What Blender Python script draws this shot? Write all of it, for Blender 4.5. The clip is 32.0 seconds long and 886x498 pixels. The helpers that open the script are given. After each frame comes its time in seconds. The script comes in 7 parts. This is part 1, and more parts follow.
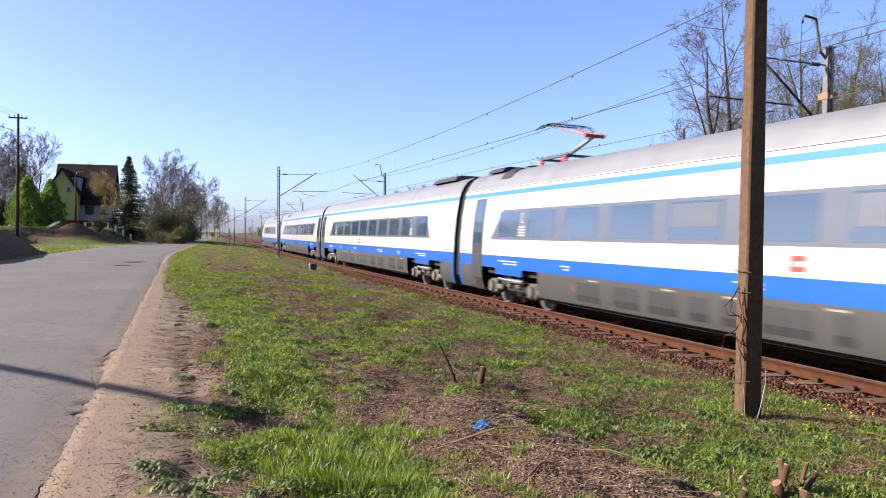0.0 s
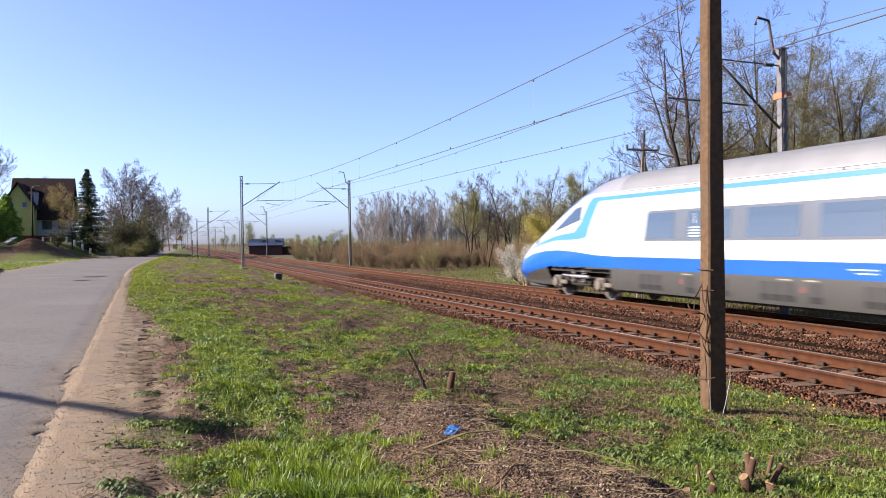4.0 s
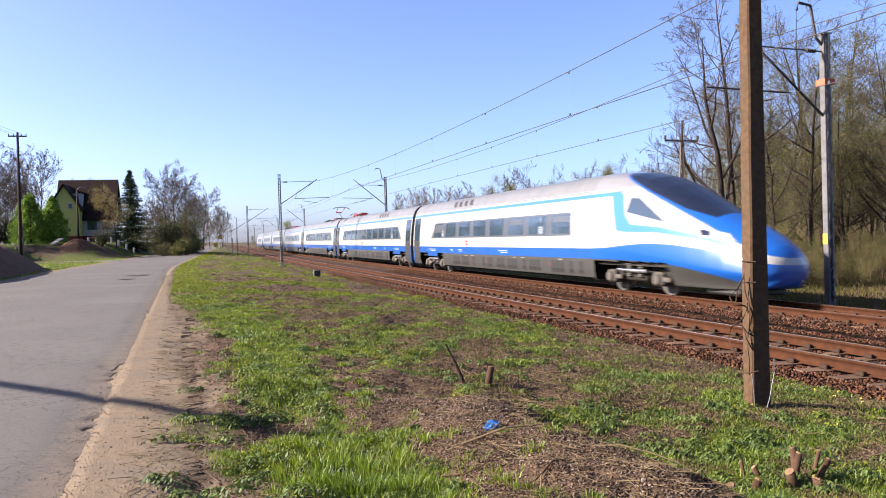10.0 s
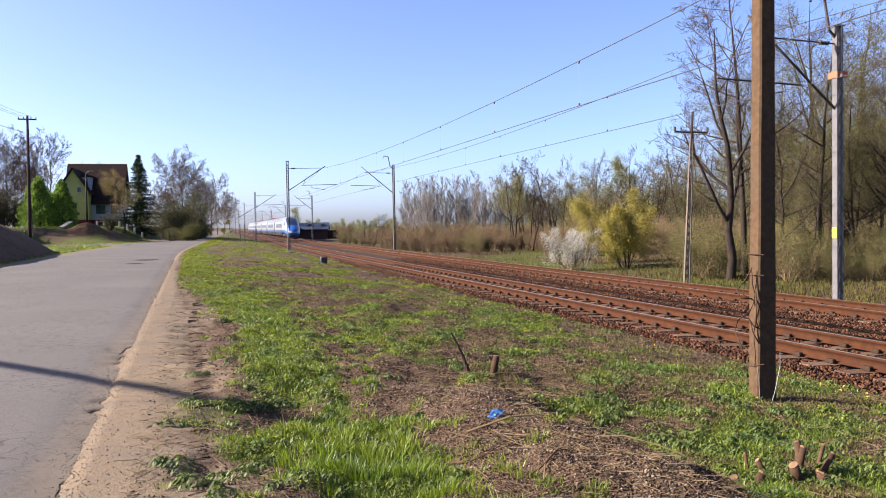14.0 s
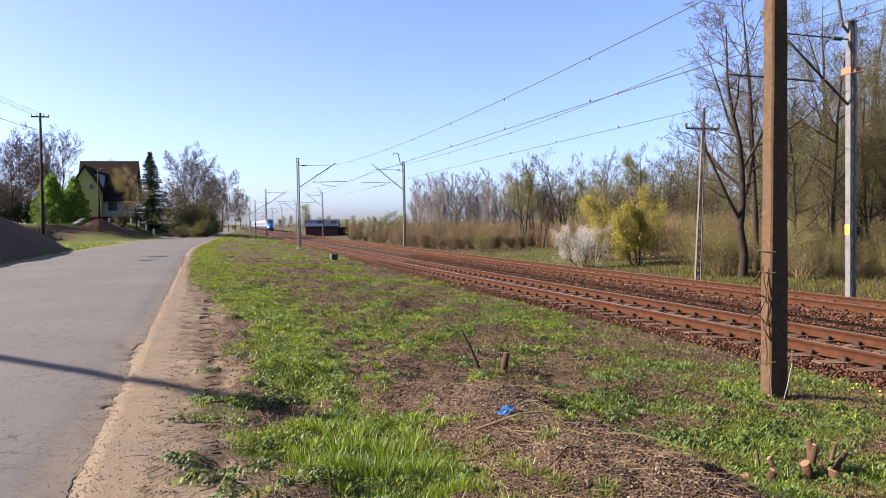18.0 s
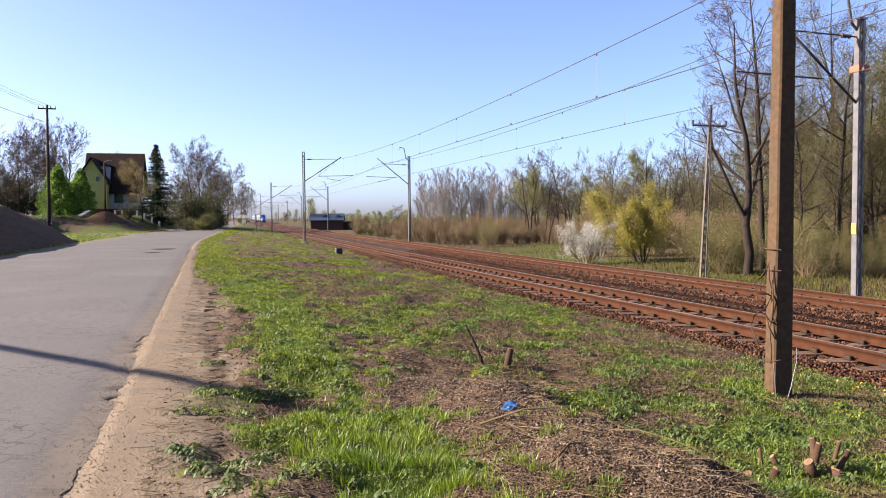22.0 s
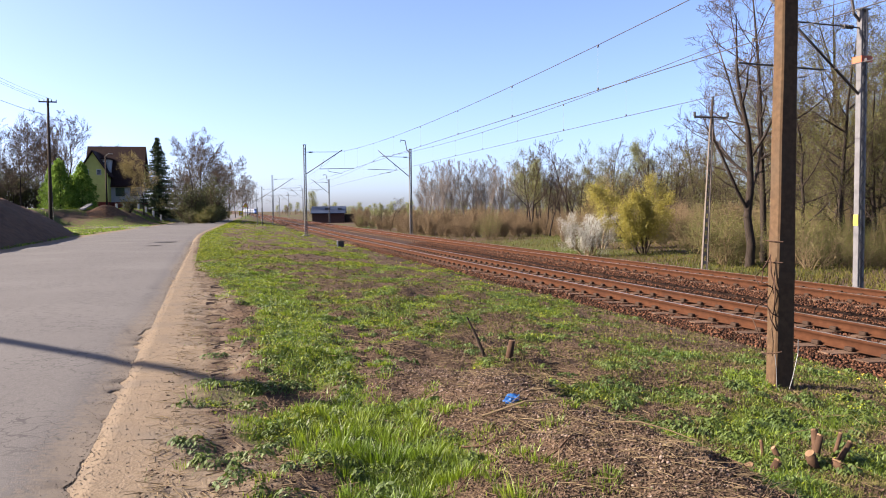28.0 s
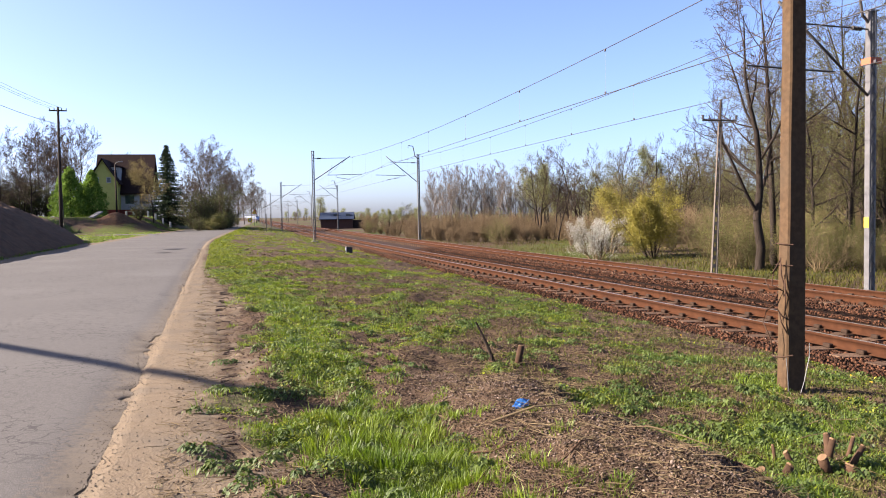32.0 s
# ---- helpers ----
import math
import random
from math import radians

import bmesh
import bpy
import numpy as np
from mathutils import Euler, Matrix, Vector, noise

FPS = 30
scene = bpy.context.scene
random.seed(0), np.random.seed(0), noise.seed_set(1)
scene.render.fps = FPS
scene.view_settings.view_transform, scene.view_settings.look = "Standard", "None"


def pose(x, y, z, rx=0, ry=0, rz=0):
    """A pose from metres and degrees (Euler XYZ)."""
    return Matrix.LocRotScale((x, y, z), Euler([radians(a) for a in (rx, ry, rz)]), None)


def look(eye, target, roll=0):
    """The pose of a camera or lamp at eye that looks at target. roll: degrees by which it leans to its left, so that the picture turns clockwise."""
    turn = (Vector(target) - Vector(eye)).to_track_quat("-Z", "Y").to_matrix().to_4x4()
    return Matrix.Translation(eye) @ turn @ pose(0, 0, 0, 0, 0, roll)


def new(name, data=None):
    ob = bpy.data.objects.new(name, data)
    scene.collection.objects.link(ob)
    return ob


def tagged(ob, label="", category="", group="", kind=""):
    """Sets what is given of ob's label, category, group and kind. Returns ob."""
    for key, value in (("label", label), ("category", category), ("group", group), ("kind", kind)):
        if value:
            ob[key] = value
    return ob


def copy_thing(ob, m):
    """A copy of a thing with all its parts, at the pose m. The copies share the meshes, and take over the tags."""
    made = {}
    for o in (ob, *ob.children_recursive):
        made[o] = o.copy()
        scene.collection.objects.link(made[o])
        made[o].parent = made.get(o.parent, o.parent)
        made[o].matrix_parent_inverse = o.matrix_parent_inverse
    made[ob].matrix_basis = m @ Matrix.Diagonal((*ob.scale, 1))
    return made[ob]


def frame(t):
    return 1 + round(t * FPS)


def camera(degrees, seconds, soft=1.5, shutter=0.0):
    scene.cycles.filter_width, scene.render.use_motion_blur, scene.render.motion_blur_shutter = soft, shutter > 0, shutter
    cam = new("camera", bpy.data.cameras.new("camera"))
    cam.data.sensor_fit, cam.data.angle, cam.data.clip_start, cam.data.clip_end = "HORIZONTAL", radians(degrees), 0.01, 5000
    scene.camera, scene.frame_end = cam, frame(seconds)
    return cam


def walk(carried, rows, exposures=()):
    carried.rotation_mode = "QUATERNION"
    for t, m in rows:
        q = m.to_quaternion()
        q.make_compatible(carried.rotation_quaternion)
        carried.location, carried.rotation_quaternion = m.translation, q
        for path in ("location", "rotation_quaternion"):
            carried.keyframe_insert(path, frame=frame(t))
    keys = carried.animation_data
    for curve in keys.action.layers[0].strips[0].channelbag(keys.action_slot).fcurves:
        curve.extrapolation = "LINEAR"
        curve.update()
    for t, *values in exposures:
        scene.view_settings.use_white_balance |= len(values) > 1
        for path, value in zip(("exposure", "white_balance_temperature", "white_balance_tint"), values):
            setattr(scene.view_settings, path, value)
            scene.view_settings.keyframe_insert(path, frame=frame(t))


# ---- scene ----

EYE = 1.5
# seconds, and the camera's turn in degrees: it stands on one spot and is panned by hand
TURNS = (
    (0.0, 88.891, -0.453, -18.968), (0.5, 89.086, 0.527, -19.874), (1.0, 89.310, 0.816, -20.734), (1.5, 89.314, 0.389, -21.441),
    (2.0, 89.170, 0.275, -21.882), (2.5, 89.133, 0.399, -22.083), (3.0, 89.099, 0.631, -22.143), (3.5, 89.257, 0.829, -21.924),
    (5.5, 89.249, 0.991, -20.238), (6.0, 89.234, 0.827, -20.195), (6.5, 88.966, 1.133, -20.170), (7.0, 88.874, 1.426, -19.967),
    (7.5, 88.900, 1.527, -19.486), (8.0, 88.819, 1.327, -19.427), (8.5, 88.743, 1.654, -19.254), (9.0, 88.794, 1.697, -19.196),
    (9.5, 88.979, 1.978, -18.776), (10.0, 89.000, 1.794, -18.784), (10.5, 88.908, 2.012, -18.788), (11.0, 88.675, 1.650, -18.750),
    (11.5, 88.512, 1.465, -18.537), (12.0, 88.382, 1.177, -18.384), (12.5, 88.142, 1.288, -18.384), (13.0, 88.039, 1.361, -18.226),
    (13.5, 87.989, 1.007, -18.255), (14.0, 88.167, 1.009, -18.243), (14.5, 88.227, 1.006, -18.249), (16.5, 88.151, 0.593, -17.986),
    (17.0, 88.108, 0.528, -17.647), (17.5, 88.040, 0.674, -17.661), (18.0, 87.949, 0.997, -17.486), (18.5, 87.991, 0.973, -17.265),
    (19.0, 88.057, 0.743, -17.151), (19.5, 87.879, 0.702, -17.144), (20.0, 87.764, 0.837, -17.172), (20.5, 87.718, 0.669, -17.181),
    (21.0, 87.622, 0.736, -17.190), (21.5, 87.599, 0.650, -17.187), (22.0, 87.588, 0.505, -17.108), (22.5, 87.513, 0.544, -17.068),
    (23.0, 87.457, 0.363, -16.874), (23.5, 87.331, 0.365, -16.849), (24.0, 87.386, 0.527, -16.798), (24.5, 87.458, 0.368, -16.790),
    (25.0, 87.309, 0.549, -16.951), (25.5, 87.025, 0.696, -17.200), (27.5, 86.975, 0.611, -16.982), (28.0, 87.032, 0.631, -17.007),
    (28.5, 87.219, 0.801, -16.877), (29.0, 87.311, 0.548, -16.897), (29.5, 87.419, 0.735, -16.990), (30.0, 87.363, 0.991, -16.989),
    (30.5, 87.514, 0.868, -16.764), (31.0, 87.587, 1.089, -16.629), (31.5, 87.531, 1.023, -16.427), (32.0, 87.427, 1.043, -16.396),
)
cam = camera(59.86, 32.0, soft=1.0, shutter=0.22)
walk(cam, [(t, pose(0, 0, EYE, a, b, c)) for t, a, b, c in TURNS], exposures=[(0, 2.06, 6450, 18), (8, 2.11, 6600, 18), (19, 2.16, 6750, 18), (32, 2.24, 6900, 17)])

# ---- light ----
SUN_EL, SUN_AZ = radians(28), math.atan2(-0.97, 0.24)   # azimuth from +y towards +x
world = bpy.data.worlds.new("sky")
scene.world = world
world.use_nodes = True
wn = world.node_tree
sky = wn.nodes.new("ShaderNodeTexSky")
sky.sky_type, sky.sun_disc = "NISHITA", False
sky.sun_elevation, sky.sun_rotation = SUN_EL, SUN_AZ
sky.altitude, sky.air_density, sky.dust_density, sky.ozone_density = 300, 0.60, 2.0, 4.0
tint = wn.nodes.new("ShaderNodeMix")
tint.data_type, tint.blend_type = "RGBA", "MULTIPLY"
tint.inputs[0].default_value = 1.0
tint.inputs[7].default_value = (0.990, 0.972, 1.025, 1)
wn.links.new(sky.outputs[0], tint.inputs[6])
wn.links.new(tint.outputs[2], wn.nodes["Background"].inputs[0])
wn.nodes["Background"].inputs[1].default_value = 0.078
sun = new("sun", bpy.data.lights.new("sun", "SUN"))
sun.data.energy, sun.data.angle, sun.data.color = 5.0, radians(0.53), (1.0, 0.93, 0.82)
to_sun = Vector((math.sin(SUN_AZ) * math.cos(SUN_EL), math.cos(SUN_AZ) * math.cos(SUN_EL), math.sin(SUN_EL)))
sun.matrix_world = look(to_sun * 100, (0, 0, 0))

# ---- materials ----


def mat(name, c1, c2=None, scale=6.0, rough=0.7, metal=0.0, bump=0.0, bscale=None, spec=None, c3=None, scale3=0.8, mix3=0.5,
        rand=0.0, island=0.0, coat=0.0, stretch=None, lo=0.35, hi=0.65, trans=0.0):
    """A surface with grain (c1 to c2), large stains (c3), relief, and a change of tone from piece to piece."""
    m = bpy.data.materials.new(name)
    m.use_nodes = True
    nt = m.node_tree
    bs = nt.nodes["Principled BSDF"]
    co = nt.nodes.new("ShaderNodeTexCoord")
    src = co.outputs["Object"]
    if stretch:
        mp = nt.nodes.new("ShaderNodeMapping")
        mp.inputs["Scale"].default_value = stretch
        nt.links.new(src, mp.inputs[0])
        src = mp.outputs[0]

    def noise_mask(sc, a, b, detail=6.0):
        n = nt.nodes.new("ShaderNodeTexNoise")
        n.inputs["Scale"].default_value, n.inputs["Detail"].default_value = sc, detail
        nt.links.new(src, n.inputs["Vector"])
        r = nt.nodes.new("ShaderNodeMapRange")
        r.inputs["From Min"].default_value, r.inputs["From Max"].default_value = a, b
        nt.links.new(n.outputs["Fac"], r.inputs["Value"])
        return r.outputs[0]

    def mixed(fac, a, b):
        x = nt.nodes.new("ShaderNodeMix")
        x.data_type = "RGBA"
        for sock, val in ((x.inputs[0], fac), (x.inputs[6], a), (x.inputs[7], b)):
            if isinstance(val, (tuple, list)):
                sock.default_value = (*val, 1)
            elif isinstance(val, float):
                sock.default_value = val
            else:
                nt.links.new(val, sock)
        return x.outputs[2]

    col = tuple(c1)
    if c2:
        col = mixed(noise_mask(scale, lo, hi), tuple(c1), tuple(c2))
    if c3:
        f = noise_mask(scale3, 0.45, 0.7, 4.0)
        k = nt.nodes.new("ShaderNodeMath")
        k.operation = "MULTIPLY"
        k.inputs[1].default_value = mix3
        nt.links.new(f, k.inputs[0])
        col = mixed(k.outputs[0], col, tuple(c3))
    for amount, node, out in ((rand, "ShaderNodeObjectInfo", "Random"), (island, "ShaderNodeNewGeometry", "Random Per Island")):
        if amount:
            o = nt.nodes.new(node)
            r = nt.nodes.new("ShaderNodeMapRange")
            r.inputs["To Min"].default_value, r.inputs["To Max"].default_value = 1 - amount, 1 + amount
            nt.links.new(o.outputs[out], r.inputs["Value"])
            v = nt.nodes.new("ShaderNodeHueSaturation")
            nt.links.new(r.outputs[0], v.inputs["Value"])
            if isinstance(col, tuple):
                v.inputs["Color"].default_value = (*col, 1)
            else:
                nt.links.new(col, v.inputs["Color"])
            col = v.outputs[0]
    if isinstance(col, tuple):
        bs.inputs["Base Color"].default_value = (*col, 1)
    else:
        nt.links.new(col, bs.inputs["Base Color"])
    bs.inputs["Roughness"].default_value, bs.inputs["Metallic"].default_value = rough, metal
    bs.inputs["Specular IOR Level"].default_value = spec if spec is not None else (0.12 if rough > 0.75 else 0.5)
    if coat:
        bs.inputs["Coat Weight"].default_value, bs.inputs["Coat Roughness"].default_value = coat, 0.08
    if bump:
        n = nt.nodes.new("ShaderNodeTexNoise")
        n.inputs["Scale"].default_value, n.inputs["Detail"].default_value = bscale or scale * 3, 3.0
        nt.links.new(src, n.inputs["Vector"])
        b = nt.nodes.new("ShaderNodeBump")
        b.inputs["Strength"].default_value, b.inputs["Distance"].default_value = bump, 0.35 / (bscale or scale * 3)
        nt.links.new(n.outputs["Fac"], b.inputs["Height"])
        nt.links.new(b.outputs[0], bs.inputs["Normal"])
    if trans:      # thin leaves let some light through
        t = nt.nodes.new("ShaderNodeBsdfTranslucent")
        if isinstance(col, tuple):
            t.inputs[0].default_value = (*col, 1)
        else:
            nt.links.new(col, t.inputs[0])
        a = nt.nodes.new("ShaderNodeMixShader")
        a.inputs[0].default_value = trans
        nt.links.new(bs.outputs[0], a.inputs[1])
        nt.links.new(t.outputs[0], a.inputs[2])
        nt.links.new(a.outputs[0], nt.nodes["Material Output"].inputs[0])
    return m


def glass(name, tint, rough=0.05):
    m = bpy.data.materials.new(name)
    m.use_nodes = True
    bs = m.node_tree.nodes["Principled BSDF"]
    bs.inputs["Base Color"].default_value = (*tint, 1)
    bs.inputs["Roughness"].default_value, bs.inputs["Specular IOR Level"].default_value = rough, 0.7
    bs.inputs["Coat Weight"].default_value, bs.inputs["Coat Roughness"].default_value = 0.6, 0.02
    return m


M = dict(
    asphalt=None,
    white=mat("white_paint", (0.240, 0.237, 0.223), (0.226, 0.222, 0.210), 3, 0.28, coat=0.4, c3=(0.248, 0.242, 0.227), scale3=0.7, mix3=0.25),
    blue=mat("blue_paint", (0.0030, 0.045, 0.200), (0.0041, 0.049, 0.190), 2, 0.3, coat=0.4),
    sky_blue=mat("sky_blue_paint", (0.023, 0.098, 0.215), (0.022, 0.092, 0.205), 2, 0.3, coat=0.4),
    silver=mat("silver_paint", (0.114, 0.117, 0.121), (0.095, 0.098, 0.100), 1.5, 0.45, 0.2, c3=(0.127, 0.127, 0.123), scale3=1.1, mix3=0.5),
    skirt=mat("grey_skirt_paint", (0.0195, 0.0195, 0.0164), (0.0156, 0.0156, 0.0140), 2, 0.55, c3=(0.0187, 0.0164, 0.0146), scale3=1.2, mix3=0.7),
    band=mat("window_band_grey", (0.046, 0.053, 0.061), (0.042, 0.048, 0.056), 2, 0.30, coat=0.25),
    pane=glass("tinted_pane", (0.020, 0.034, 0.050), 0.08),
    screen=glass("dark_windscreen", (0.0051, 0.0072, 0.0154)),
    blind=mat("window_blind", (0.041, 0.047, 0.050), (0.037, 0.042, 0.044), 3, 0.35, coat=0.6),
    door=mat("door_dark_grey", (0.0176, 0.0176, 0.0168), (0.0149, 0.0149, 0.0143), 3, 0.45),
    pink=mat("faded_red_paint", (0.154, 0.077, 0.066), (0.123, 0.062, 0.054), 4, 0.5),
    maroon=mat("dull_red_plate", (0.066, 0.0154, 0.0123), (0.051, 0.0128, 0.0102), 5, 0.6),
    cream=mat("yellow_label", (0.133, 0.126, 0.077), (0.113, 0.107, 0.066), 5, 0.6),
    rubber=mat("black_rubber", (0.0092, 0.0092, 0.0092), (0.0154, 0.0154, 0.0154), 12, 0.75, bump=0.2),
    under=mat("underframe_dark", (0.0113, 0.0102, 0.0092), (0.021, 0.0176, 0.0143), 7, 0.8, c3=(0.030, 0.025, 0.0184), scale3=3, mix3=0.6),
    bogie=mat("bogie_brown_grey", (0.038, 0.033, 0.026), (0.022, 0.0184, 0.0154), 5, 0.6, bump=0.2, rand=0.25),
    boxes=mat("axle_box_beige", (0.062, 0.051, 0.038), (0.036, 0.030, 0.022), 6, 0.6, rand=0.3),
    steel=mat("bright_steel", (0.55, 0.55, 0.55), (0.42, 0.41, 0.40), 10, 0.3, 0.9),
    vent=mat("vent_dark", (0.0026, 0.0026, 0.0023), (0.0046, 0.0043, 0.0041), 30, 0.6),
    red=mat("red_paint", (0.318, 0.0154, 0.0102), (0.256, 0.0154, 0.0102), 4, 0.45),
    grey_mark=mat("grey_lettering", (0.230, 0.235, 0.246), (0.205, 0.210, 0.220), 5, 0.5),
    pale_mark=mat("pale_lettering", (0.215, 0.241, 0.282), (0.194, 0.220, 0.256), 5, 0.5),
    rail=mat("rusty_rail", (0.033, 0.0123, 0.0056), (0.045, 0.0176, 0.0082), 9, 0.95, bump=0.2, spec=0.08, c3=(0.025, 0.0107, 0.0066), scale3=2.5, mix3=0.5),
    railtop=mat("rail_head_worn", (0.33, 0.30, 0.27), (0.25, 0.21, 0.18), 6, 0.35, 0.6),
    sleeper=mat("concrete_sleeper", (0.108, 0.066, 0.044), (0.073, 0.044, 0.027), 14, 0.9, bump=0.5, rand=0.2, c3=(0.045, 0.026, 0.0158), scale3=3, mix3=0.8),
    ballast=mat("ballast_bed", (0.0160, 0.0077, 0.0041), (0.035, 0.0176, 0.0092), 22, 0.95, bump=1.0, bscale=45, c3=(0.032, 0.0192, 0.0138), scale3=0.9, mix3=0.5),
    stone=mat("ballast_stone", (0.068, 0.030, 0.0162), (0.023, 0.0094, 0.0049), 14, 0.9, island=0.9),
    clod=mat("soil_clod", (0.071, 0.048, 0.036), (0.047, 0.031, 0.023), 20, 0.95, island=0.35),
    stub_bark=mat("stub_bark", (0.062, 0.035, 0.021), (0.041, 0.023, 0.0138), 16, 0.9, bump=0.4, rand=0.2),
    rust=mat("rusty_wire", (0.030, 0.0176, 0.0128), (0.051, 0.028, 0.0176), 20, 0.8),
    tar=mat("tar_patch", (0.023, 0.022, 0.022), (0.034, 0.030, 0.030), 20, 0.8),
    concrete=mat("weathered_concrete", (0.066, 0.039, 0.020), (0.043, 0.025, 0.0128), 18, 0.95, bump=0.5, bscale=70, spec=0.2, c3=(0.047, 0.034, 0.022), scale3=1.6, mix3=0.6),
    pale_concrete=mat("pale_concrete", (0.182, 0.174, 0.166), (0.148, 0.139, 0.130), 9, 0.85, bump=0.3, rand=0.1),
    galv=mat("galvanised_steel", (0.123, 0.123, 0.123), (0.090, 0.090, 0.090), 9, 0.55, 0.4),
    # also on the overhead brackets, to give them their backlit darkness
    dark_steel=mat("dark_steel", (0.030, 0.028, 0.026), (0.051, 0.041, 0.034), 8, 0.6, 0.3),
    wire=mat("overhead_wire", (0.030, 0.026, 0.026), (0.046, 0.040, 0.037), 3, 0.5, 0.3),
    orange=mat("orange_plate", (0.317, 0.056, 0.0112), (0.273, 0.050, 0.0112), 5, 0.6),
    yellow=mat("yellow_plate", (0.440, 0.330, 0.022), (0.396, 0.286, 0.022), 5, 0.5),
    timber=mat("dark_timber_pole", (0.025, 0.0176, 0.0143), (0.039, 0.029, 0.022), 6, 0.9, bump=0.4, stretch=(4, 4, 0.4)),
    wood=mat("cut_wood", (0.138, 0.085, 0.049), (0.102, 0.062, 0.035), 30, 0.85, rand=0.2),
    bark=mat("grey_bark", (0.0172, 0.0128, 0.0098), (0.031, 0.023, 0.0179), 7, 0.95, bump=0.7, bscale=20, stretch=(3, 3, 0.6)),
    twig=mat("bare_twigs", (0.039, 0.027, 0.021), (0.057, 0.043, 0.032), 2, 0.95, rand=0.2),
    # paler than other twigs: stands in for haze over the far poplars
    hazed_twig=mat("hazed_twigs", (0.111, 0.092, 0.081), (0.139, 0.120, 0.106), 2, 0.95, rand=0.12),
    shrub=mat("brown_shrub_twigs", (0.102, 0.071, 0.042), (0.142, 0.102, 0.059), 1.5, 0.95, rand=0.25, island=0.2),
    leaf=mat("fresh_leaves", (0.079, 0.083, 0.0164), (0.113, 0.106, 0.024), 1.2, 0.7, island=0.35, rand=0.15, trans=0.35),
    pale_leaf=mat("pale_first_leaves", (0.128, 0.141, 0.048), (0.166, 0.173, 0.067), 1.2, 0.7, island=0.3, rand=0.1, trans=0.4),
    willow=mat("yellow_green_leaves", (0.178, 0.155, 0.0198), (0.224, 0.192, 0.027), 1.5, 0.7, island=0.3, trans=0.35),
    ochre=mat("ochre_catkins", (0.154, 0.120, 0.034), (0.184, 0.146, 0.043), 1.5, 0.75, island=0.3, trans=0.3),
    blossom=mat("white_blossom", (0.393, 0.386, 0.349), (0.342, 0.336, 0.279), 3, 0.8, island=0.15, trans=0.3),
    needle=mat("spruce_needles", (0.022, 0.038, 0.0173), (0.038, 0.055, 0.024), 2, 0.8, island=0.3),
    larch=mat("bright_conifer", (0.097, 0.168, 0.023), (0.135, 0.213, 0.035), 1.2, 0.8, island=0.3, trans=0.3),
    grass=mat("grass_blades", (0.073, 0.125, 0.0062), (0.132, 0.177, 0.0107), 1.6, 0.55, island=0.5, trans=0.42),
    weed=mat("dark_weeds", (0.040, 0.072, 0.0083), (0.072, 0.101, 0.0121), 1.0, 0.65, island=0.35, trans=0.3),
    straw=mat("dry_straw", (0.133, 0.099, 0.055), (0.096, 0.067, 0.038), 2, 0.9, island=0.35),
    earth=mat("dark_earth", (0.062, 0.032, 0.0176), (0.112, 0.061, 0.032), 3.5, 0.97, bump=1.0, bscale=6, c3=(0.075, 0.051, 0.033), scale3=0.6, mix3=0.5),
    plaster=mat("yellow_plaster", (0.369, 0.359, 0.108), (0.341, 0.329, 0.096), 2, 0.9),
    white_plaster=mat("white_plaster", (0.358, 0.358, 0.348), (0.328, 0.328, 0.318), 2, 0.9),
    brick=mat("red_plinth", (0.154, 0.036, 0.023), (0.123, 0.030, 0.021), 6, 0.9),
    tile=mat("brown_roof_tiles", (0.0182, 0.0090, 0.0077), (0.025, 0.0129, 0.0103), 5, 0.8, bump=0.3),
    slate=mat("blue_sheet_roof", (0.0192, 0.030, 0.056), (0.027, 0.039, 0.066), 4, 0.9, spec=0.1),
    # the telegraph post's backlit shade is put into this duller tone
    dark_concrete=mat("backlit_concrete", (0.087, 0.072, 0.059), (0.118, 0.098, 0.082), 9, 0.9, bump=0.3, rand=0.15),
    dark_grass=mat("darker_grass", (0.034, 0.072, 0.0062), (0.062, 0.102, 0.0102), 0.8, 0.6, island=0.35, trans=0.35),
    dark_olive=mat("dark_olive_leaves", (0.050, 0.056, 0.023), (0.079, 0.080, 0.031), 2, 0.8, island=0.35, trans=0.2),
    clip=mat("rusty_clip", (0.030, 0.0176, 0.0113), (0.021, 0.0123, 0.0087), 9, 0.85),
    pale_soil=mat("pale_dry_soil", (0.145, 0.110, 0.089), (0.104, 0.076, 0.060), 16, 0.97, island=0.4),
    dry_blade=mat("dry_olive_blade", (0.069, 0.072, 0.0187), (0.090, 0.084, 0.027), 1.2, 0.85, island=0.4, trans=0.35),
    reed=mat("dry_meadow_reed", (0.069, 0.054, 0.025), (0.049, 0.041, 0.0163), 1.0, 0.9, island=0.35, trans=0.3),
    olive=mat("meadow_grass", (0.053, 0.056, 0.0096), (0.080, 0.071, 0.0146), 0.6, 0.8, island=0.35, trans=0.35),
    grit=mat("asphalt_grit", (0.079, 0.067, 0.056), (0.105, 0.088, 0.072), 20, 0.95, island=0.4),
    leafy=mat("low_leafy_green", (0.093, 0.123, 0.0098), (0.161, 0.176, 0.0153), 1.0, 0.6, island=0.4, trans=0.35, spec=0.2),
    dead_leaf=mat("dead_leaves", (0.084, 0.057, 0.037), (0.049, 0.031, 0.021), 2.0, 0.9, island=0.5),
    mast_paint=mat("pale_grey_mast_paint", (0.093, 0.091, 0.093), (0.073, 0.071, 0.073), 6, 0.8, rand=0.06),
    slab=mat("brown_wall", (0.076, 0.042, 0.034), (0.057, 0.033, 0.026), 3, 0.9),
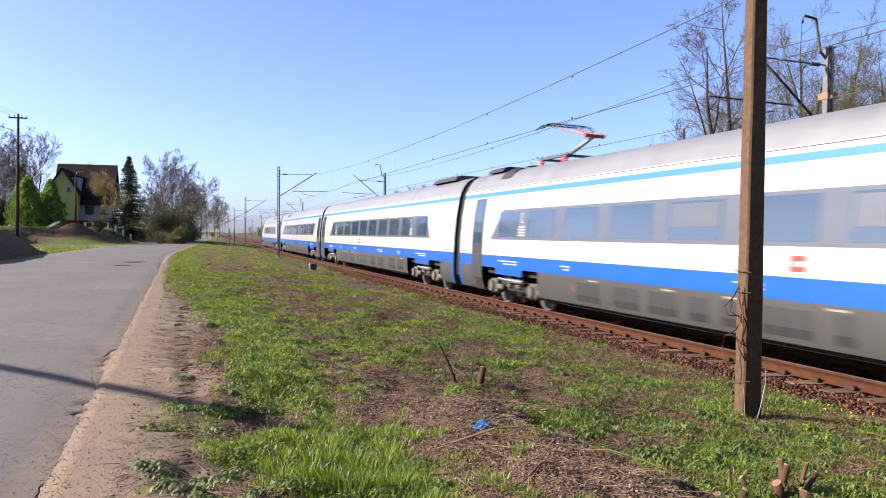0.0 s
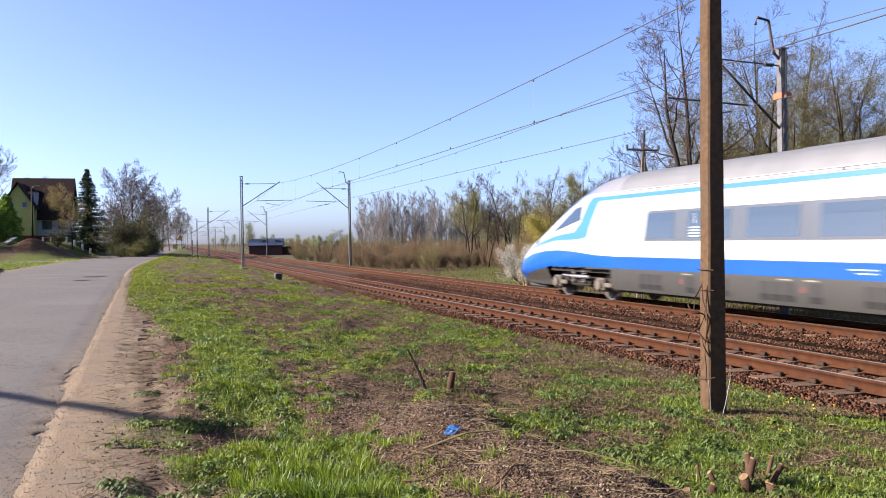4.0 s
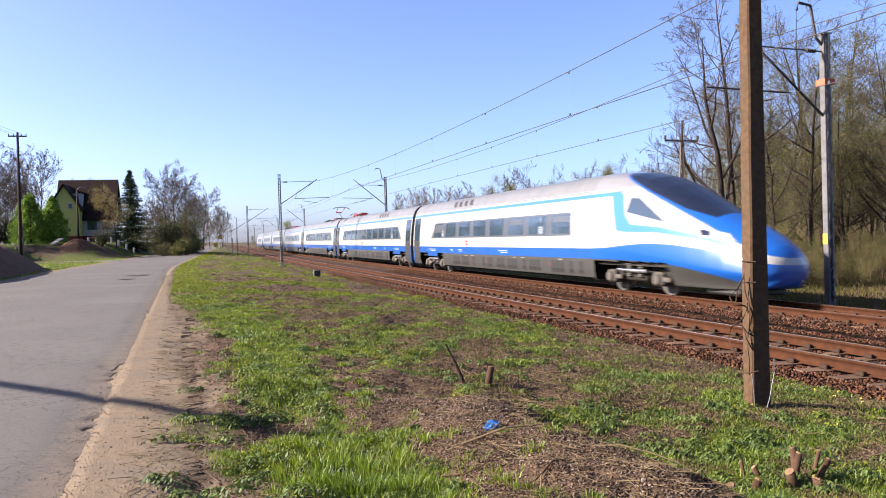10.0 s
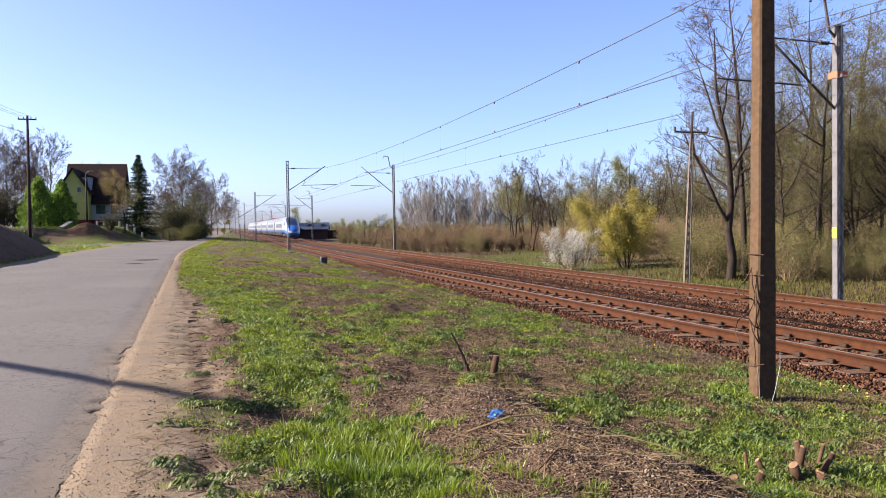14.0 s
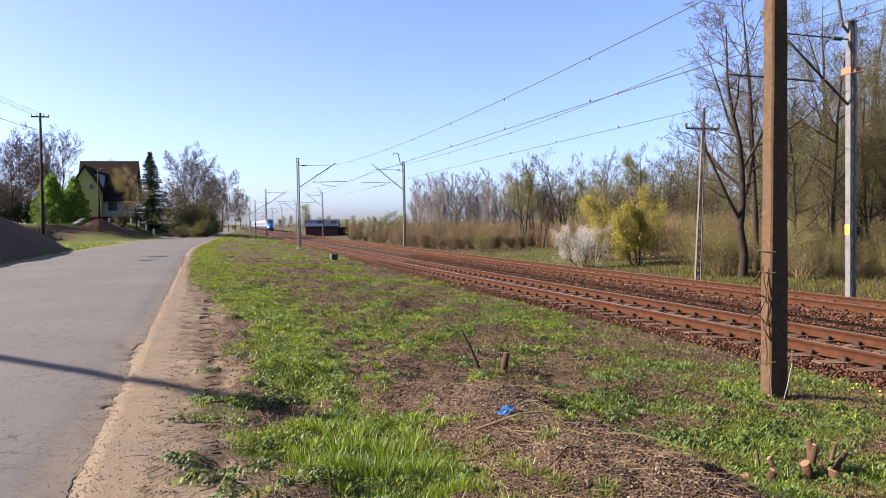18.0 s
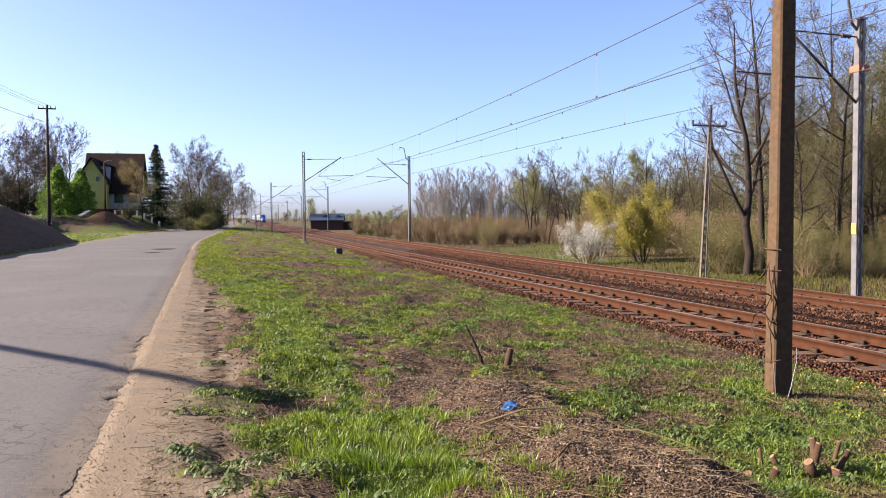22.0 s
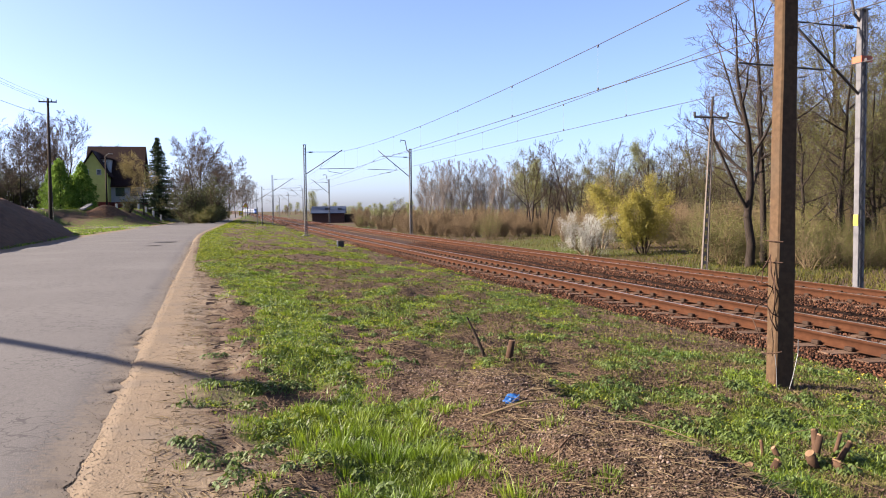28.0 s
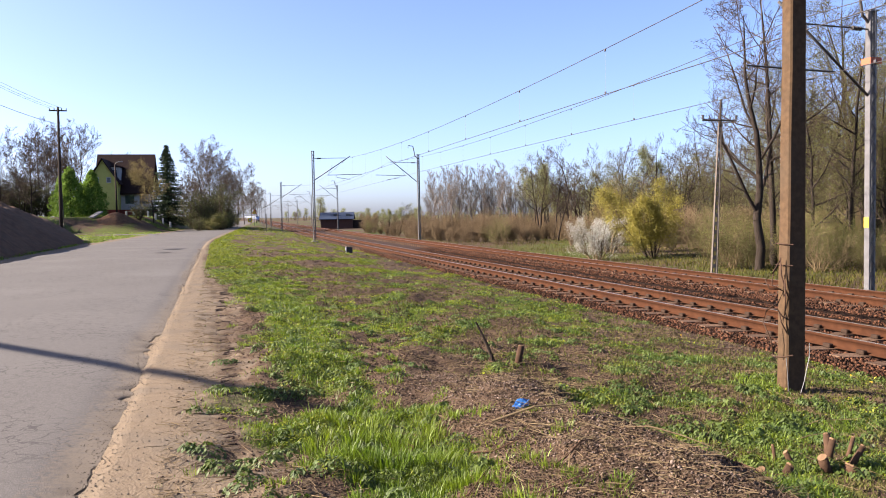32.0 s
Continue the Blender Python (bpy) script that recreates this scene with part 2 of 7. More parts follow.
    bag=mat("blue_plastic", (0.0100, 0.072, 0.225), (0.0175, 0.096, 0.255), 9, 0.35),
    flower=mat("dandelion_yellow", (0.440, 0.286, 0.0110), (0.413, 0.253, 0.0110), 9, 0.7),
)



def asphalt_material():
    """Old asphalt: grit, worn pale lanes, and a net of cracks where it has broken up."""
    m = mat("asphalt", (0.056, 0.050, 0.046), (0.075, 0.068, 0.062), 55, 0.9, bump=0.8, bscale=90, c3=(0.084, 0.077, 0.070), scale3=0.30, mix3=0.7, spec=0.25)
    nt = m.node_tree
    bs = nt.nodes["Principled BSDF"]
    old = bs.inputs["Base Color"].links[0].from_socket
    co = nt.nodes.new("ShaderNodeTexCoord")
    warp = nt.nodes.new("ShaderNodeTexNoise")
    warp.inputs["Scale"].default_value = 5.0
    nt.links.new(co.outputs["Object"], warp.inputs["Vector"])
    add = nt.nodes.new("ShaderNodeMix")
    add.data_type = "VECTOR"
    add.inputs[0].default_value = 0.24
    nt.links.new(co.outputs["Object"], add.inputs[4])
    nt.links.new(warp.outputs["Color"], add.inputs[5])
    vor = nt.nodes.new("ShaderNodeTexVoronoi")
    vor.feature = "DISTANCE_TO_EDGE"
    vor.inputs["Scale"].default_value = 6.4
    nt.links.new(add.outputs[1], vor.inputs["Vector"])
    line = nt.nodes.new("ShaderNodeMapRange")
    line.inputs["From Min"].default_value, line.inputs["From Max"].default_value = 0.042, 0.008
    nt.links.new(vor.outputs["Distance"], line.inputs["Value"])
    big = nt.nodes.new("ShaderNodeTexNoise")
    big.inputs["Scale"].default_value = 0.45
    nt.links.new(co.outputs["Object"], big.inputs["Vector"])
    where = nt.nodes.new("ShaderNodeMapRange")
    where.inputs["From Min"].default_value, where.inputs["From Max"].default_value = 0.36, 0.54
    nt.links.new(big.outputs["Fac"], where.inputs["Value"])
    both = nt.nodes.new("ShaderNodeMath")
    both.operation = "MULTIPLY"
    nt.links.new(line.outputs[0], both.inputs[0])
    nt.links.new(where.outputs[0], both.inputs[1])
    mixer = nt.nodes.new("ShaderNodeMix")
    mixer.data_type = "RGBA"
    nt.links.new(both.outputs[0], mixer.inputs[0])
    nt.links.new(old, mixer.inputs[6])
    mixer.inputs[7].default_value = (0.032, 0.028, 0.026, 1)
    # dust and grit carried onto the margin of the road
    margin = nt.nodes.new("ShaderNodeAttribute")
    margin.attribute_name = "margin"
    fine = nt.nodes.new("ShaderNodeTexNoise")
    fine.inputs["Scale"].default_value, fine.inputs["Detail"].default_value = 26.0, 6.0
    nt.links.new(co.outputs["Object"], fine.inputs["Vector"])
    both = nt.nodes.new("ShaderNodeMath")
    both.operation = "ADD"
    nt.links.new(margin.outputs["Fac"], both.inputs[0])
    nt.links.new(fine.outputs["Fac"], both.inputs[1])
    cover = nt.nodes.new("ShaderNodeMapRange")
    cover.inputs["From Min"].default_value, cover.inputs["From Max"].default_value = 0.90, 1.25
    nt.links.new(both.outputs[0], cover.inputs["Value"])
    dusty = nt.nodes.new("ShaderNodeMix")
    dusty.data_type = "RGBA"
    nt.links.new(cover.outputs[0], dusty.inputs[0])
    nt.links.new(mixer.outputs[2], dusty.inputs[6])
    dusty.inputs[7].default_value = (0.104, 0.084, 0.063, 1)
    nt.links.new(dusty.outputs[2], bs.inputs["Base Color"])
    return m


M["asphalt"] = asphalt_material()

# ---- mesh helpers ----


def mesh_from(name, verts, faces, material, smooth=False):
    me = bpy.data.meshes.new(name)
    me.from_pydata([tuple(v) for v in verts], [], [tuple(f) for f in faces])
    for m in (material if isinstance(material, (list, tuple)) else [material]):
        me.materials.append(m)
    if smooth:
        me.polygons.foreach_set("use_smooth", [True] * len(me.polygons))
    me.update()
    return me


def quick_mesh(name, verts, faces, material, smooth=False):
    """A large mesh from arrays; all faces have the same number of corners."""
    verts, faces = np.asarray(verts, np.float32), np.asarray(faces, np.int32)
    me = bpy.data.meshes.new(name)
    n, c = faces.shape
    me.vertices.add(len(verts))
    me.vertices.foreach_set("co", verts.ravel())
    me.loops.add(n * c)
    me.loops.foreach_set("vertex_index", faces.ravel())
    me.polygons.add(n)
    me.polygons.foreach_set("loop_start", np.arange(0, n * c, c, dtype=np.int32))
    if smooth:
        me.polygons.foreach_set("use_smooth", np.ones(n, bool))
    for m in (material if isinstance(material, (list, tuple)) else [material]):
        me.materials.append(m)
    me.update(calc_edges=True)
    return me


def thing(name, label, category, m=None, group="", kind=""):
    ob = new(name)
    ob.empty_display_size = 0.2
    tagged(ob, label, category, group, kind)
    if m is not None:
        ob.matrix_world = m
    return ob


def put(name, me, parent=None, label="", m=None):
    ob = new(name, me)
    if parent is not None:
        ob.parent = parent
    if m is not None:
        ob.matrix_basis = m
    if label:
        ob["label"] = label
    return ob


def box_data(x0, y0, z0, x1, y1, z1, b=0.0):
    """Corners and faces of a block; b chamfers its edges."""
    if b <= 0:
        v = [(x, y, z) for z in (z0, z1) for y in (y0, y1) for x in (x0, x1)]
        return v, [(0, 2, 3, 1), (4, 5, 7, 6), (0, 1, 5, 4), (2, 6, 7, 3), (0, 4, 6, 2), (1, 3, 7, 5)]
    bm = bmesh.new()
    bmesh.ops.create_cube(bm, size=1, matrix=Matrix.LocRotScale(((x0 + x1) / 2, (y0 + y1) / 2, (z0 + z1) / 2), None, (x1 - x0, y1 - y0, z1 - z0)))
    bmesh.ops.bevel(bm, geom=bm.edges[:], offset=b, segments=1, affect="EDGES")
    bm.verts.index_update()
    out = [tuple(v.co) for v in bm.verts], [tuple(v.index for v in f.verts) for f in bm.faces]
    bm.free()
    return out


def joined(items):
    vs, fs = [], []
    for v, f in items:
        n = len(vs)
        vs += list(v)
        fs += [tuple(i + n for i in q) for q in f]
    return vs, fs


def box(name, dims, material, parent=None, label="", b=0.0, m=None):
    return put(name, mesh_from(name, *box_data(*dims, b), material), parent, label, m)


def tube_data(path, radii, n=8, cap=True):
    """A tube along the points of path."""
    vs, fs = [], []
    pts = [Vector(p) for p in path]
    if not isinstance(radii, (list, tuple)):
        radii = [radii] * len(pts)
    for i, p in enumerate(pts):
        d = (pts[min(i + 1, len(pts) - 1)] - pts[max(i - 1, 0)]).normalized()
        a = d.cross(Vector((0, 0, 1)) if abs(d.z) < 0.9 else Vector((1, 0, 0))).normalized()
        c = d.cross(a)
        for j in range(n):
            w = 2 * math.pi * j / n
            vs.append(tuple(p + radii[i] * (math.cos(w) * a + math.sin(w) * c)))
    for i in range(len(pts) - 1):
        for j in range(n):
            k = (j + 1) % n
            fs.append((i * n + j, i * n + k, (i + 1) * n + k, (i + 1) * n + j))
    if cap:
        fs.append(tuple(range(n))[::-1])
        fs.append(tuple(range((len(pts) - 1) * n, len(pts) * n)))
    return vs, fs


def tube(name, path, radii, material, parent=None, label="", n=8, smooth=True):
    return put(name, mesh_from(name, *tube_data(path, radii, n), material, smooth), parent, label)


def disc_data(centre, axis, radius, width, n=18):
    c, a = Vector(centre), Vector(axis).normalized()
    return tube_data([c - a * width / 2, c + a * width / 2], radius, n)


def wave(x, y, f, seed):
    """Soft unevenness, -1 to 1."""
    r = np.random.RandomState(seed)
    out = 0.0
    for i in range(7):
        a, p, g = r.uniform(0, 6.28), r.uniform(0, 6.28), f * r.uniform(0.6, 1.7)
        out = out + np.sin((np.cos(a) * x + np.sin(a) * y) * g + p)
    return out / 3.2


# ---- the lie of the land ----
RAIL = -0.416                 # top of the rails
CURVE, BEND = 0.000377, 98.0  # curvature of the line, and where it runs straight
TRACK_1, TRACK_2 = 9.424, 13.753
CANT = 0.0383


FAR_BEND, FAR_CURVE = 480.0, 0.0002   # far off the line turns the other way


def bend(y):
    a = np.abs(y)
    return CURVE * np.minimum(a, BEND) ** 2 / 2 + CURVE * BEND * np.maximum(a - BEND, 0) - FAR_CURVE * np.maximum(y - FAR_BEND, 0) ** 2 / 2


def heading(y):
    return float(np.sign(y) * CURVE * min(abs(y), BEND) - FAR_CURVE * max(y - FAR_BEND, 0))


def road_mid(y):
    s = np.clip(y - 44, 0, 18)
    return -4.28 + 0.0016 * s ** 2 + 0.0576 * np.maximum(y - 62, 0)


ROAD_HALF = 3.55


def smooth_step(a, b, x):
    t = np.clip((x - a) / (b - a), 0, 1)
    return t * t * (3 - 2 * t)


def ground_z(x, y):
    x, y = np.asarray(x, float), np.asarray(y, float)
    right, left = road_mid(y) + ROAD_HALF, road_mid(y) - ROAD_HALF
    d = x - bend(y)
    toe = 7.75
    s = np.clip((x - right) / np.maximum(toe + bend(y) - right, 1), 0, 1)
    z = -0.60 * s ** 1.6
    rough = smooth_step(0.3, 1.2, x - right) * (1 - smooth_step(7.0, 7.7, d)) * (1 - 0.6 * smooth_step(4.3, 5.4, x) * (y < 12))
    z = z + rough * (0.050 * wave(x, y, 1.4, 1) + 0.038 * wave(x, y, 4.5, 2) + 0.020 * wave(x, y, 12, 3) + 0.009 * wave(x, y, 23, 6) * (y < 14))
    # low bank of earth with a steep far side
    crest = 2.40 + 0.07 * np.sin(2.1 * y) + 0.03 * np.sin(7.3 * y)
    z = z + 0.31 * np.minimum(smooth_step(0.9, 2.3, x), 1 - np.clip((x - crest) / 0.62, 0, 1)) * (1 - smooth_step(5.6, 7.2, y)) * smooth_step(1.5, 3.2, y)
    # wheel ruts on the verge
    z = z - 0.02 * np.exp(-((x - right - 0.75) / 0.25) ** 2) * (1 + np.sin(y * 9)) * (y < 20)
    # beyond the line the bank falls to the meadow
    z = z - 0.45 * smooth_step(7.6, 8.0, d)
    z = np.where(d > 16.0, -1.05 - 0.12 * smooth_step(16.4, 18.5, d) + 0.05 * wave(x, y, 0.5, 4) * smooth_step(17, 20, d), z)
    # left of the road the land rises to the houses
    e = left - x
    z = np.where(e > 0, 2.0 * np.maximum(smooth_step(0.5, 5.5, e) * smooth_step(93, 103, y), smooth_step(8.5, 13.0, e) * smooth_step(70, 88, y)) + 0.05 * wave(x, y, 0.8, 5) * smooth_step(0.3, 3, e), z)
    z = np.where((e <= 0.02) & (x <= right + 0.02), -0.05, z)
    far = np.maximum(np.abs(x), np.abs(y))
    return z + 0.004 * np.maximum(far - 900, 0) * (d < -60)


def at(x, y, lift=0.0, rz=0.0, scale=1.0):
    return Matrix.LocRotScale((x, y, float(ground_z(x, y)) + lift), Euler((0, 0, radians(rz))), (scale, scale, scale))


# ---- ground, road, line ----


def axis_lines(parts):
    out = []
    for a, b, step in parts:
        out.append(np.arange(a, b, step))
    return np.unique(np.round(np.concatenate(out), 4))


def ground_material():
    m = bpy.data.materials.new("verge_ground")
    m.use_nodes = True
    nt = m.node_tree
    bs = nt.nodes["Principled BSDF"]
    bs.inputs["Roughness"].default_value = 0.97
    bs.inputs["Specular IOR Level"].default_value = 0.1
    co = nt.nodes.new("ShaderNodeTexCoord")

    def noise_node(scale, detail=6.0):
        n = nt.nodes.new("ShaderNodeTexNoise")
        n.inputs["Scale"].default_value, n.inputs["Detail"].default_value = scale, detail
        nt.links.new(co.outputs["Object"], n.inputs["Vector"])
        return n.outputs["Fac"]

    def span(v, a, b):
        r = nt.nodes.new("ShaderNodeMapRange")
        r.inputs["From Min"].default_value, r.inputs["From Max"].default_value = a, b
        nt.links.new(v, r.inputs["Value"])
        return r.outputs[0]

    def mixed(fac, a, b):
        x = nt.nodes.new("ShaderNodeMix")
        x.data_type = "RGBA"
        nt.links.new(fac, x.inputs[0])
        for sock, val in ((x.inputs[6], a), (x.inputs[7], b)):
            if isinstance(val, tuple):
                sock.default_value = (*val, 1)
            else:
                nt.links.new(val, sock)
        return x.outputs[2]

    def attr(name):
        a = nt.nodes.new("ShaderNodeAttribute")
        a.attribute_name = name
        return a.outputs["Fac"]

    def sharpen(base, amount, tex, a=0.42, b=0.58):
        s = nt.nodes.new("ShaderNodeMath")
        s.operation = "ADD"
        nt.links.new(base, s.inputs[0])
        w = nt.nodes.new("ShaderNodeMath")
        w.operation = "MULTIPLY_ADD"
        w.inputs[1].default_value, w.inputs[2].default_value = amount, -amount / 2
        nt.links.new(tex, w.inputs[0])
        nt.links.new(w.outputs[0], s.inputs[1])
        return span(s.outputs[0], a, b)

    soil = mixed(span(noise_node(9), 0.35, 0.65), (0.047, 0.029, 0.0180), (0.072, 0.048, 0.032))
    soil = mixed(span(noise_node(45, 3), 0.5, 0.7), soil, (0.027, 0.0163, 0.0101))
    soil = mixed(span(noise_node(70, 2), 0.62, 0.7), soil, (0.095, 0.067, 0.044))
    green = mixed(span(noise_node(5), 0.35, 0.65), (0.042, 0.059, 0.0089), (0.064, 0.082, 0.0133))
    green = mixed(span(noise_node(30, 3), 0.45, 0.7), green, (0.031, 0.034, 0.0100))
    sand = mixed(span(noise_node(14), 0.35, 0.65), (0.116, 0.086, 0.057), (0.141, 0.107, 0.073))
    sand = mixed(span(noise_node(90, 3), 0.56, 0.70), sand, (0.088, 0.068, 0.049))
    sand = mixed(span(noise_node(150, 2), 0.62, 0.70), sand, (0.165, 0.136, 0.102))
    sand = mixed(span(noise_node(1.7, 5), 0.46, 0.70), sand, (0.102, 0.082, 0.061))
    col = mixed(sharpen(attr("grass"), 1.1, noise_node(3.2, 8)), soil, green)
    col = mixed(sharpen(attr("dirt"), 1.3, noise_node(5, 9), 0.3, 0.7), col, sand)
    nt.links.new(col, bs.inputs["Base Color"])
    b = nt.nodes.new("ShaderNodeBump")
    b.inputs["Strength"].default_value, b.inputs["Distance"].default_value = 0.7, 0.012
    nt.links.new(noise_node(55, 4), b.inputs["Height"])
    nt.links.new(b.outputs[0], bs.inputs["Normal"])
    return m


def grass_share(x, y):
    """How green the land is, 0 to 1."""
    right, left = road_mid(y) + ROAD_HALF, road_mid(y) - ROAD_HALF
    s, d = x - right, x - bend(y)
    near = 0.85 * smooth_step(15, 26, y)      # the green comes closer to the road farther off
    lush = np.exp(-((s - 1.75 + near - 0.2 * wave(x, y, 0.5, 21)) / (0.60 + 0.35 * near)) ** 2) * (0.90 + 0.25 * wave(x, y, 1.6, 27)) * smooth_step(5.5, 8, y)
    mid = 0.385 + 0.02 * smooth_step(8, 18, y) + (0.24 + 0.08 * smooth_step(12, 24, y)) * wave(x, y, 0.9, 22) + 0.30 * wave(x, y, 3.3, 23) + 0.22 * wave(x, y, 8.0, 28) + 0.04 * smooth_step(2.7, 3.3, x) * (1 - smooth_step(4.3, 5.2, x)) * (y < 14) - 0.03 * smooth_step(4.3, 5.2, x) * (y < 14)
    g = np.maximum(0.92 * lush, mid) * smooth_step(0.85, 1.25, s + near + 0.3 * wave(x, y, 1.3, 24))
    g = g - 0.5 * smooth_step(1.1, 1.7, x) * (1 - smooth_step(2.6, 3.1, x)) * (1 - smooth_step(6.5, 8.5, y))
    g = np.maximum(g, (0.62 + 0.30 * wave(x, y, 4.0, 29)) * np.exp(-(((x - 1.05) / 0.62) ** 2 + ((y - 5.0) / 0.95) ** 2) * 1.2)) - 0.35 * smooth_step(1.4, 1.7, x) * (1 - smooth_step(2.5, 2.9, x)) * (1 - smooth_step(5.6, 6.6, y))
    g = np.where(d > 15.5, 0.40 + 0.25 * wave(x, y, 0.35, 25), g)
    return np.clip(np.where(x < left, 0.55 + 0.28 * wave(x, y, 0.5, 26) + 0.14 * wave(x, y, 2.0, 30), g), 0, 1)


def build_ground():
    xs = axis_lines([(-3200, -200, 200), (-200, -40, 20), (-40, -9, 1.0), (-9, -1, 0.5), (-1, 8.4, 0.075), (8.4, 24, 0.5), (24, 60, 2.0), (60, 200, 14), (200, 3201, 250)])
    ys = axis_lines([(-3200, -200, 200), (-200, -20, 15), (-20, 2, 1.0), (2, 12, 0.075), (12, 26, 0.2), (26, 70, 0.8), (70, 160, 4), (160, 400, 20), (400, 3201, 250)])
    gx, gy = np.meshgrid(xs, ys)
    gz = ground_z(gx, gy)
    nx, ny = len(xs), len(ys)
    idx = np.arange(nx * ny).reshape(ny, nx)
    faces = np.stack([idx[:-1, :-1], idx[:-1, 1:], idx[1:, 1:], idx[1:, :-1]], -1).reshape(-1, 4)
    me = quick_mesh("ground", np.stack([gx, gy, gz], -1).reshape(-1, 3), faces, ground_material(), True)
    s = gx - road_mid(gy) - ROAD_HALF
    left = road_mid(gy) - ROAD_HALF - gx
    strip_wave = 0.12 * wave(gx, gy, 1.5, 31)
    wide = 1 + 3.0 * smooth_step(14, 30, gy)      # the worn strip dies out along the road
    worn = np.maximum(1 - smooth_step(0.50, 0.90, s * wide + strip_wave), 0.50 * (1 - smooth_step(1.0, 1.4, s * wide + 2 * strip_wave)))
    dirt = np.maximum(worn * (s > -0.5), (1 - smooth_step(0.2, 0.9, left)) * (left > -0.5))
    for key, val in (("grass", grass_share(gx, gy)), ("dirt", np.clip(dirt, 0, 1))):
        a = me.attributes.new(key, "FLOAT", "POINT")
        a.data.foreach_set("value", val.ravel().astype(np.float32))
    tagged(put("ground", me), "grassy railway verge of brown soil, dry stalks and fresh spring grass", "ground", kind="structure")


def build_road():
    ys = axis_lines([(-300, -20, 8), (-20, 3, 1), (3, 14, 0.05), (14, 30, 0.15), (30, 120, 0.5), (120, 700, 8)])
    cols = np.concatenate([np.linspace(-1, 0.85, 22), [0.89, 0.92, 0.945, 0.965, 0.98, 1.0]])
    gy, gc = np.meshgrid(ys, cols, indexing="ij")
    edge = np.clip((np.abs(gc) - 0.90) / 0.10, 0, 1)
    ragged = 0.06 * wave(gy, gc * 3, 1.3, 41) + 0.05 * wave(gy, gc * 3, 5.0, 42) + 0.045 * wave(gy, gc * 3, 17.0, 44)
    gx = road_mid(gy) + gc * ROAD_HALF + edge * ragged
    gz = 0.012 * (1 - gc ** 2) + -0.045 * edge + 0.006 * wave(gx, gy, 1.2, 43)
    idx = np.arange(gy.size).reshape(gy.shape)
    faces = np.stack([idx[:-1, :-1], idx[:-1, 1:], idx[1:, 1:], idx[1:, :-1]], -1).reshape(-1, 4)
    me = quick_mesh("road", np.stack([gx, gy, gz], -1).reshape(-1, 3), faces, M["asphalt"], True)
    a = me.attributes.new("margin", "FLOAT", "POINT")
    a.data.foreach_set("value", np.clip(smooth_step(0.82, 1.0, np.abs(gc)) * 0.75 + 0.10 * wave(gx, gy, 1.1, 45), 0, 1).ravel().astype(np.float32))
    tagged(put("road", me), "narrow country road of old cracked grey asphalt", "road", kind="structure")


def cross(y, d, z, mid):
    """A point at the offset d and height z over the rails of the canted track about mid."""
    h = heading(y)
    x = mid + float(bend(y))
    return (x + d * math.cos(h), y - d * math.sin(h), RAIL + z - d * CANT)


def build_ballast():
    ys = axis_lines([(-1150, -200, 25), (-200, 0, 5), (0, 120, 0.6), (120, 300, 4), (300, 1100, 25)])
    prof = [(7.42, -0.36), (7.72, -0.24), (8.0, -0.19), (8.7, -0.20), (9.42, -0.22), (10.2, -0.215), (10.9, -0.225), (11.6, -0.25), (12.3, -0.22),
            (13.0, -0.175), (13.75, -0.165), (14.5, -0.175), (15.1, -0.22), (15.7, -0.32), (16.5, -0.75)]
    vs, fs = [], []
    for y in ys:
        for d, z in prof:
            w = 0.02 * float(wave(d, y, 6.0, 51))
            vs.append((d + float(bend(y)) + 0.06 * float(wave(y, d, 3.0, 52)), y, RAIL + z + w - 0.02))
    n = len(prof)
    for i in range(len(ys) - 1):
        for j in range(n - 1):
            fs.append((i * n + j, i * n + j + 1, (i + 1) * n + j + 1, (i + 1) * n + j))
    tagged(put("ballast_bed", quick_mesh("ballast_bed", vs, fs, M["ballast"], True)), "bed of rust-brown crushed stone under the two tracks", "ballast", kind="structure")


RAIL_PROFILE = [(-0.075, -0.172), (0.075, -0.172), (0.075, -0.160), (0.012, -0.145), (0.009, -0.050), (0.036, -0.038), (0.036, -0.004), (0.030, 0.0),
                (-0.030, 0.0), (-0.036, -0.004), (-0.036, -0.038), (-0.009, -0.050), (-0.012, -0.145), (-0.075, -0.160)]


def build_rails():
    ys = axis_lines([(-1150, -110, 40), (-110, 0, 6), (0, 110, 2), (110, 1101, 40)])
    n = len(RAIL_PROFILE)
    for mid in (TRACK_1, TRACK_2):
        for side in (-1, 1):
            vs = [cross(y, side * 0.7525 + p, z, mid) for y in ys for p, z in RAIL_PROFILE]
            fs = [(i * n + j, i * n + (j + 1) % n, (i + 1) * n + (j + 1) % n, (i + 1) * n + j) for i in range(len(ys) - 1) for j in range(n)]
            root = thing("rail", "rusty brown steel rail with a worn shiny head", "rail", group="rails of the line")
            put("web_and_foot", quick_mesh("web_and_foot", vs, [f for i, f in enumerate(fs) if i % n != 7], M["rail"]), root)
            put("running_surface", quick_mesh("running_surface", vs, [f for i, f in enumerate(fs) if i % n == 7], M["railtop"]), root, "worn shiny running surface")


def build_sleepers():
    # a concrete sleeper with sloping rail seats, its fastenings on top
    sec = [(-1.3, 0.13, 0.0), (-0.95, 0.14, 0.0), (-0.55, 0.13, 0.0), (-0.4, 0.11, -0.03), (0.4, 0.11, -0.03), (0.55, 0.13, 0.0), (0.95, 0.14, 0.0), (1.3, 0.13, 0.0)]
    vs, fs = [], []
    for x, w, z in sec:
        vs += [(x, -w - 0.02, -0.2), (x, w + 0.02, -0.2), (x, w, z), (x, -w, z)]
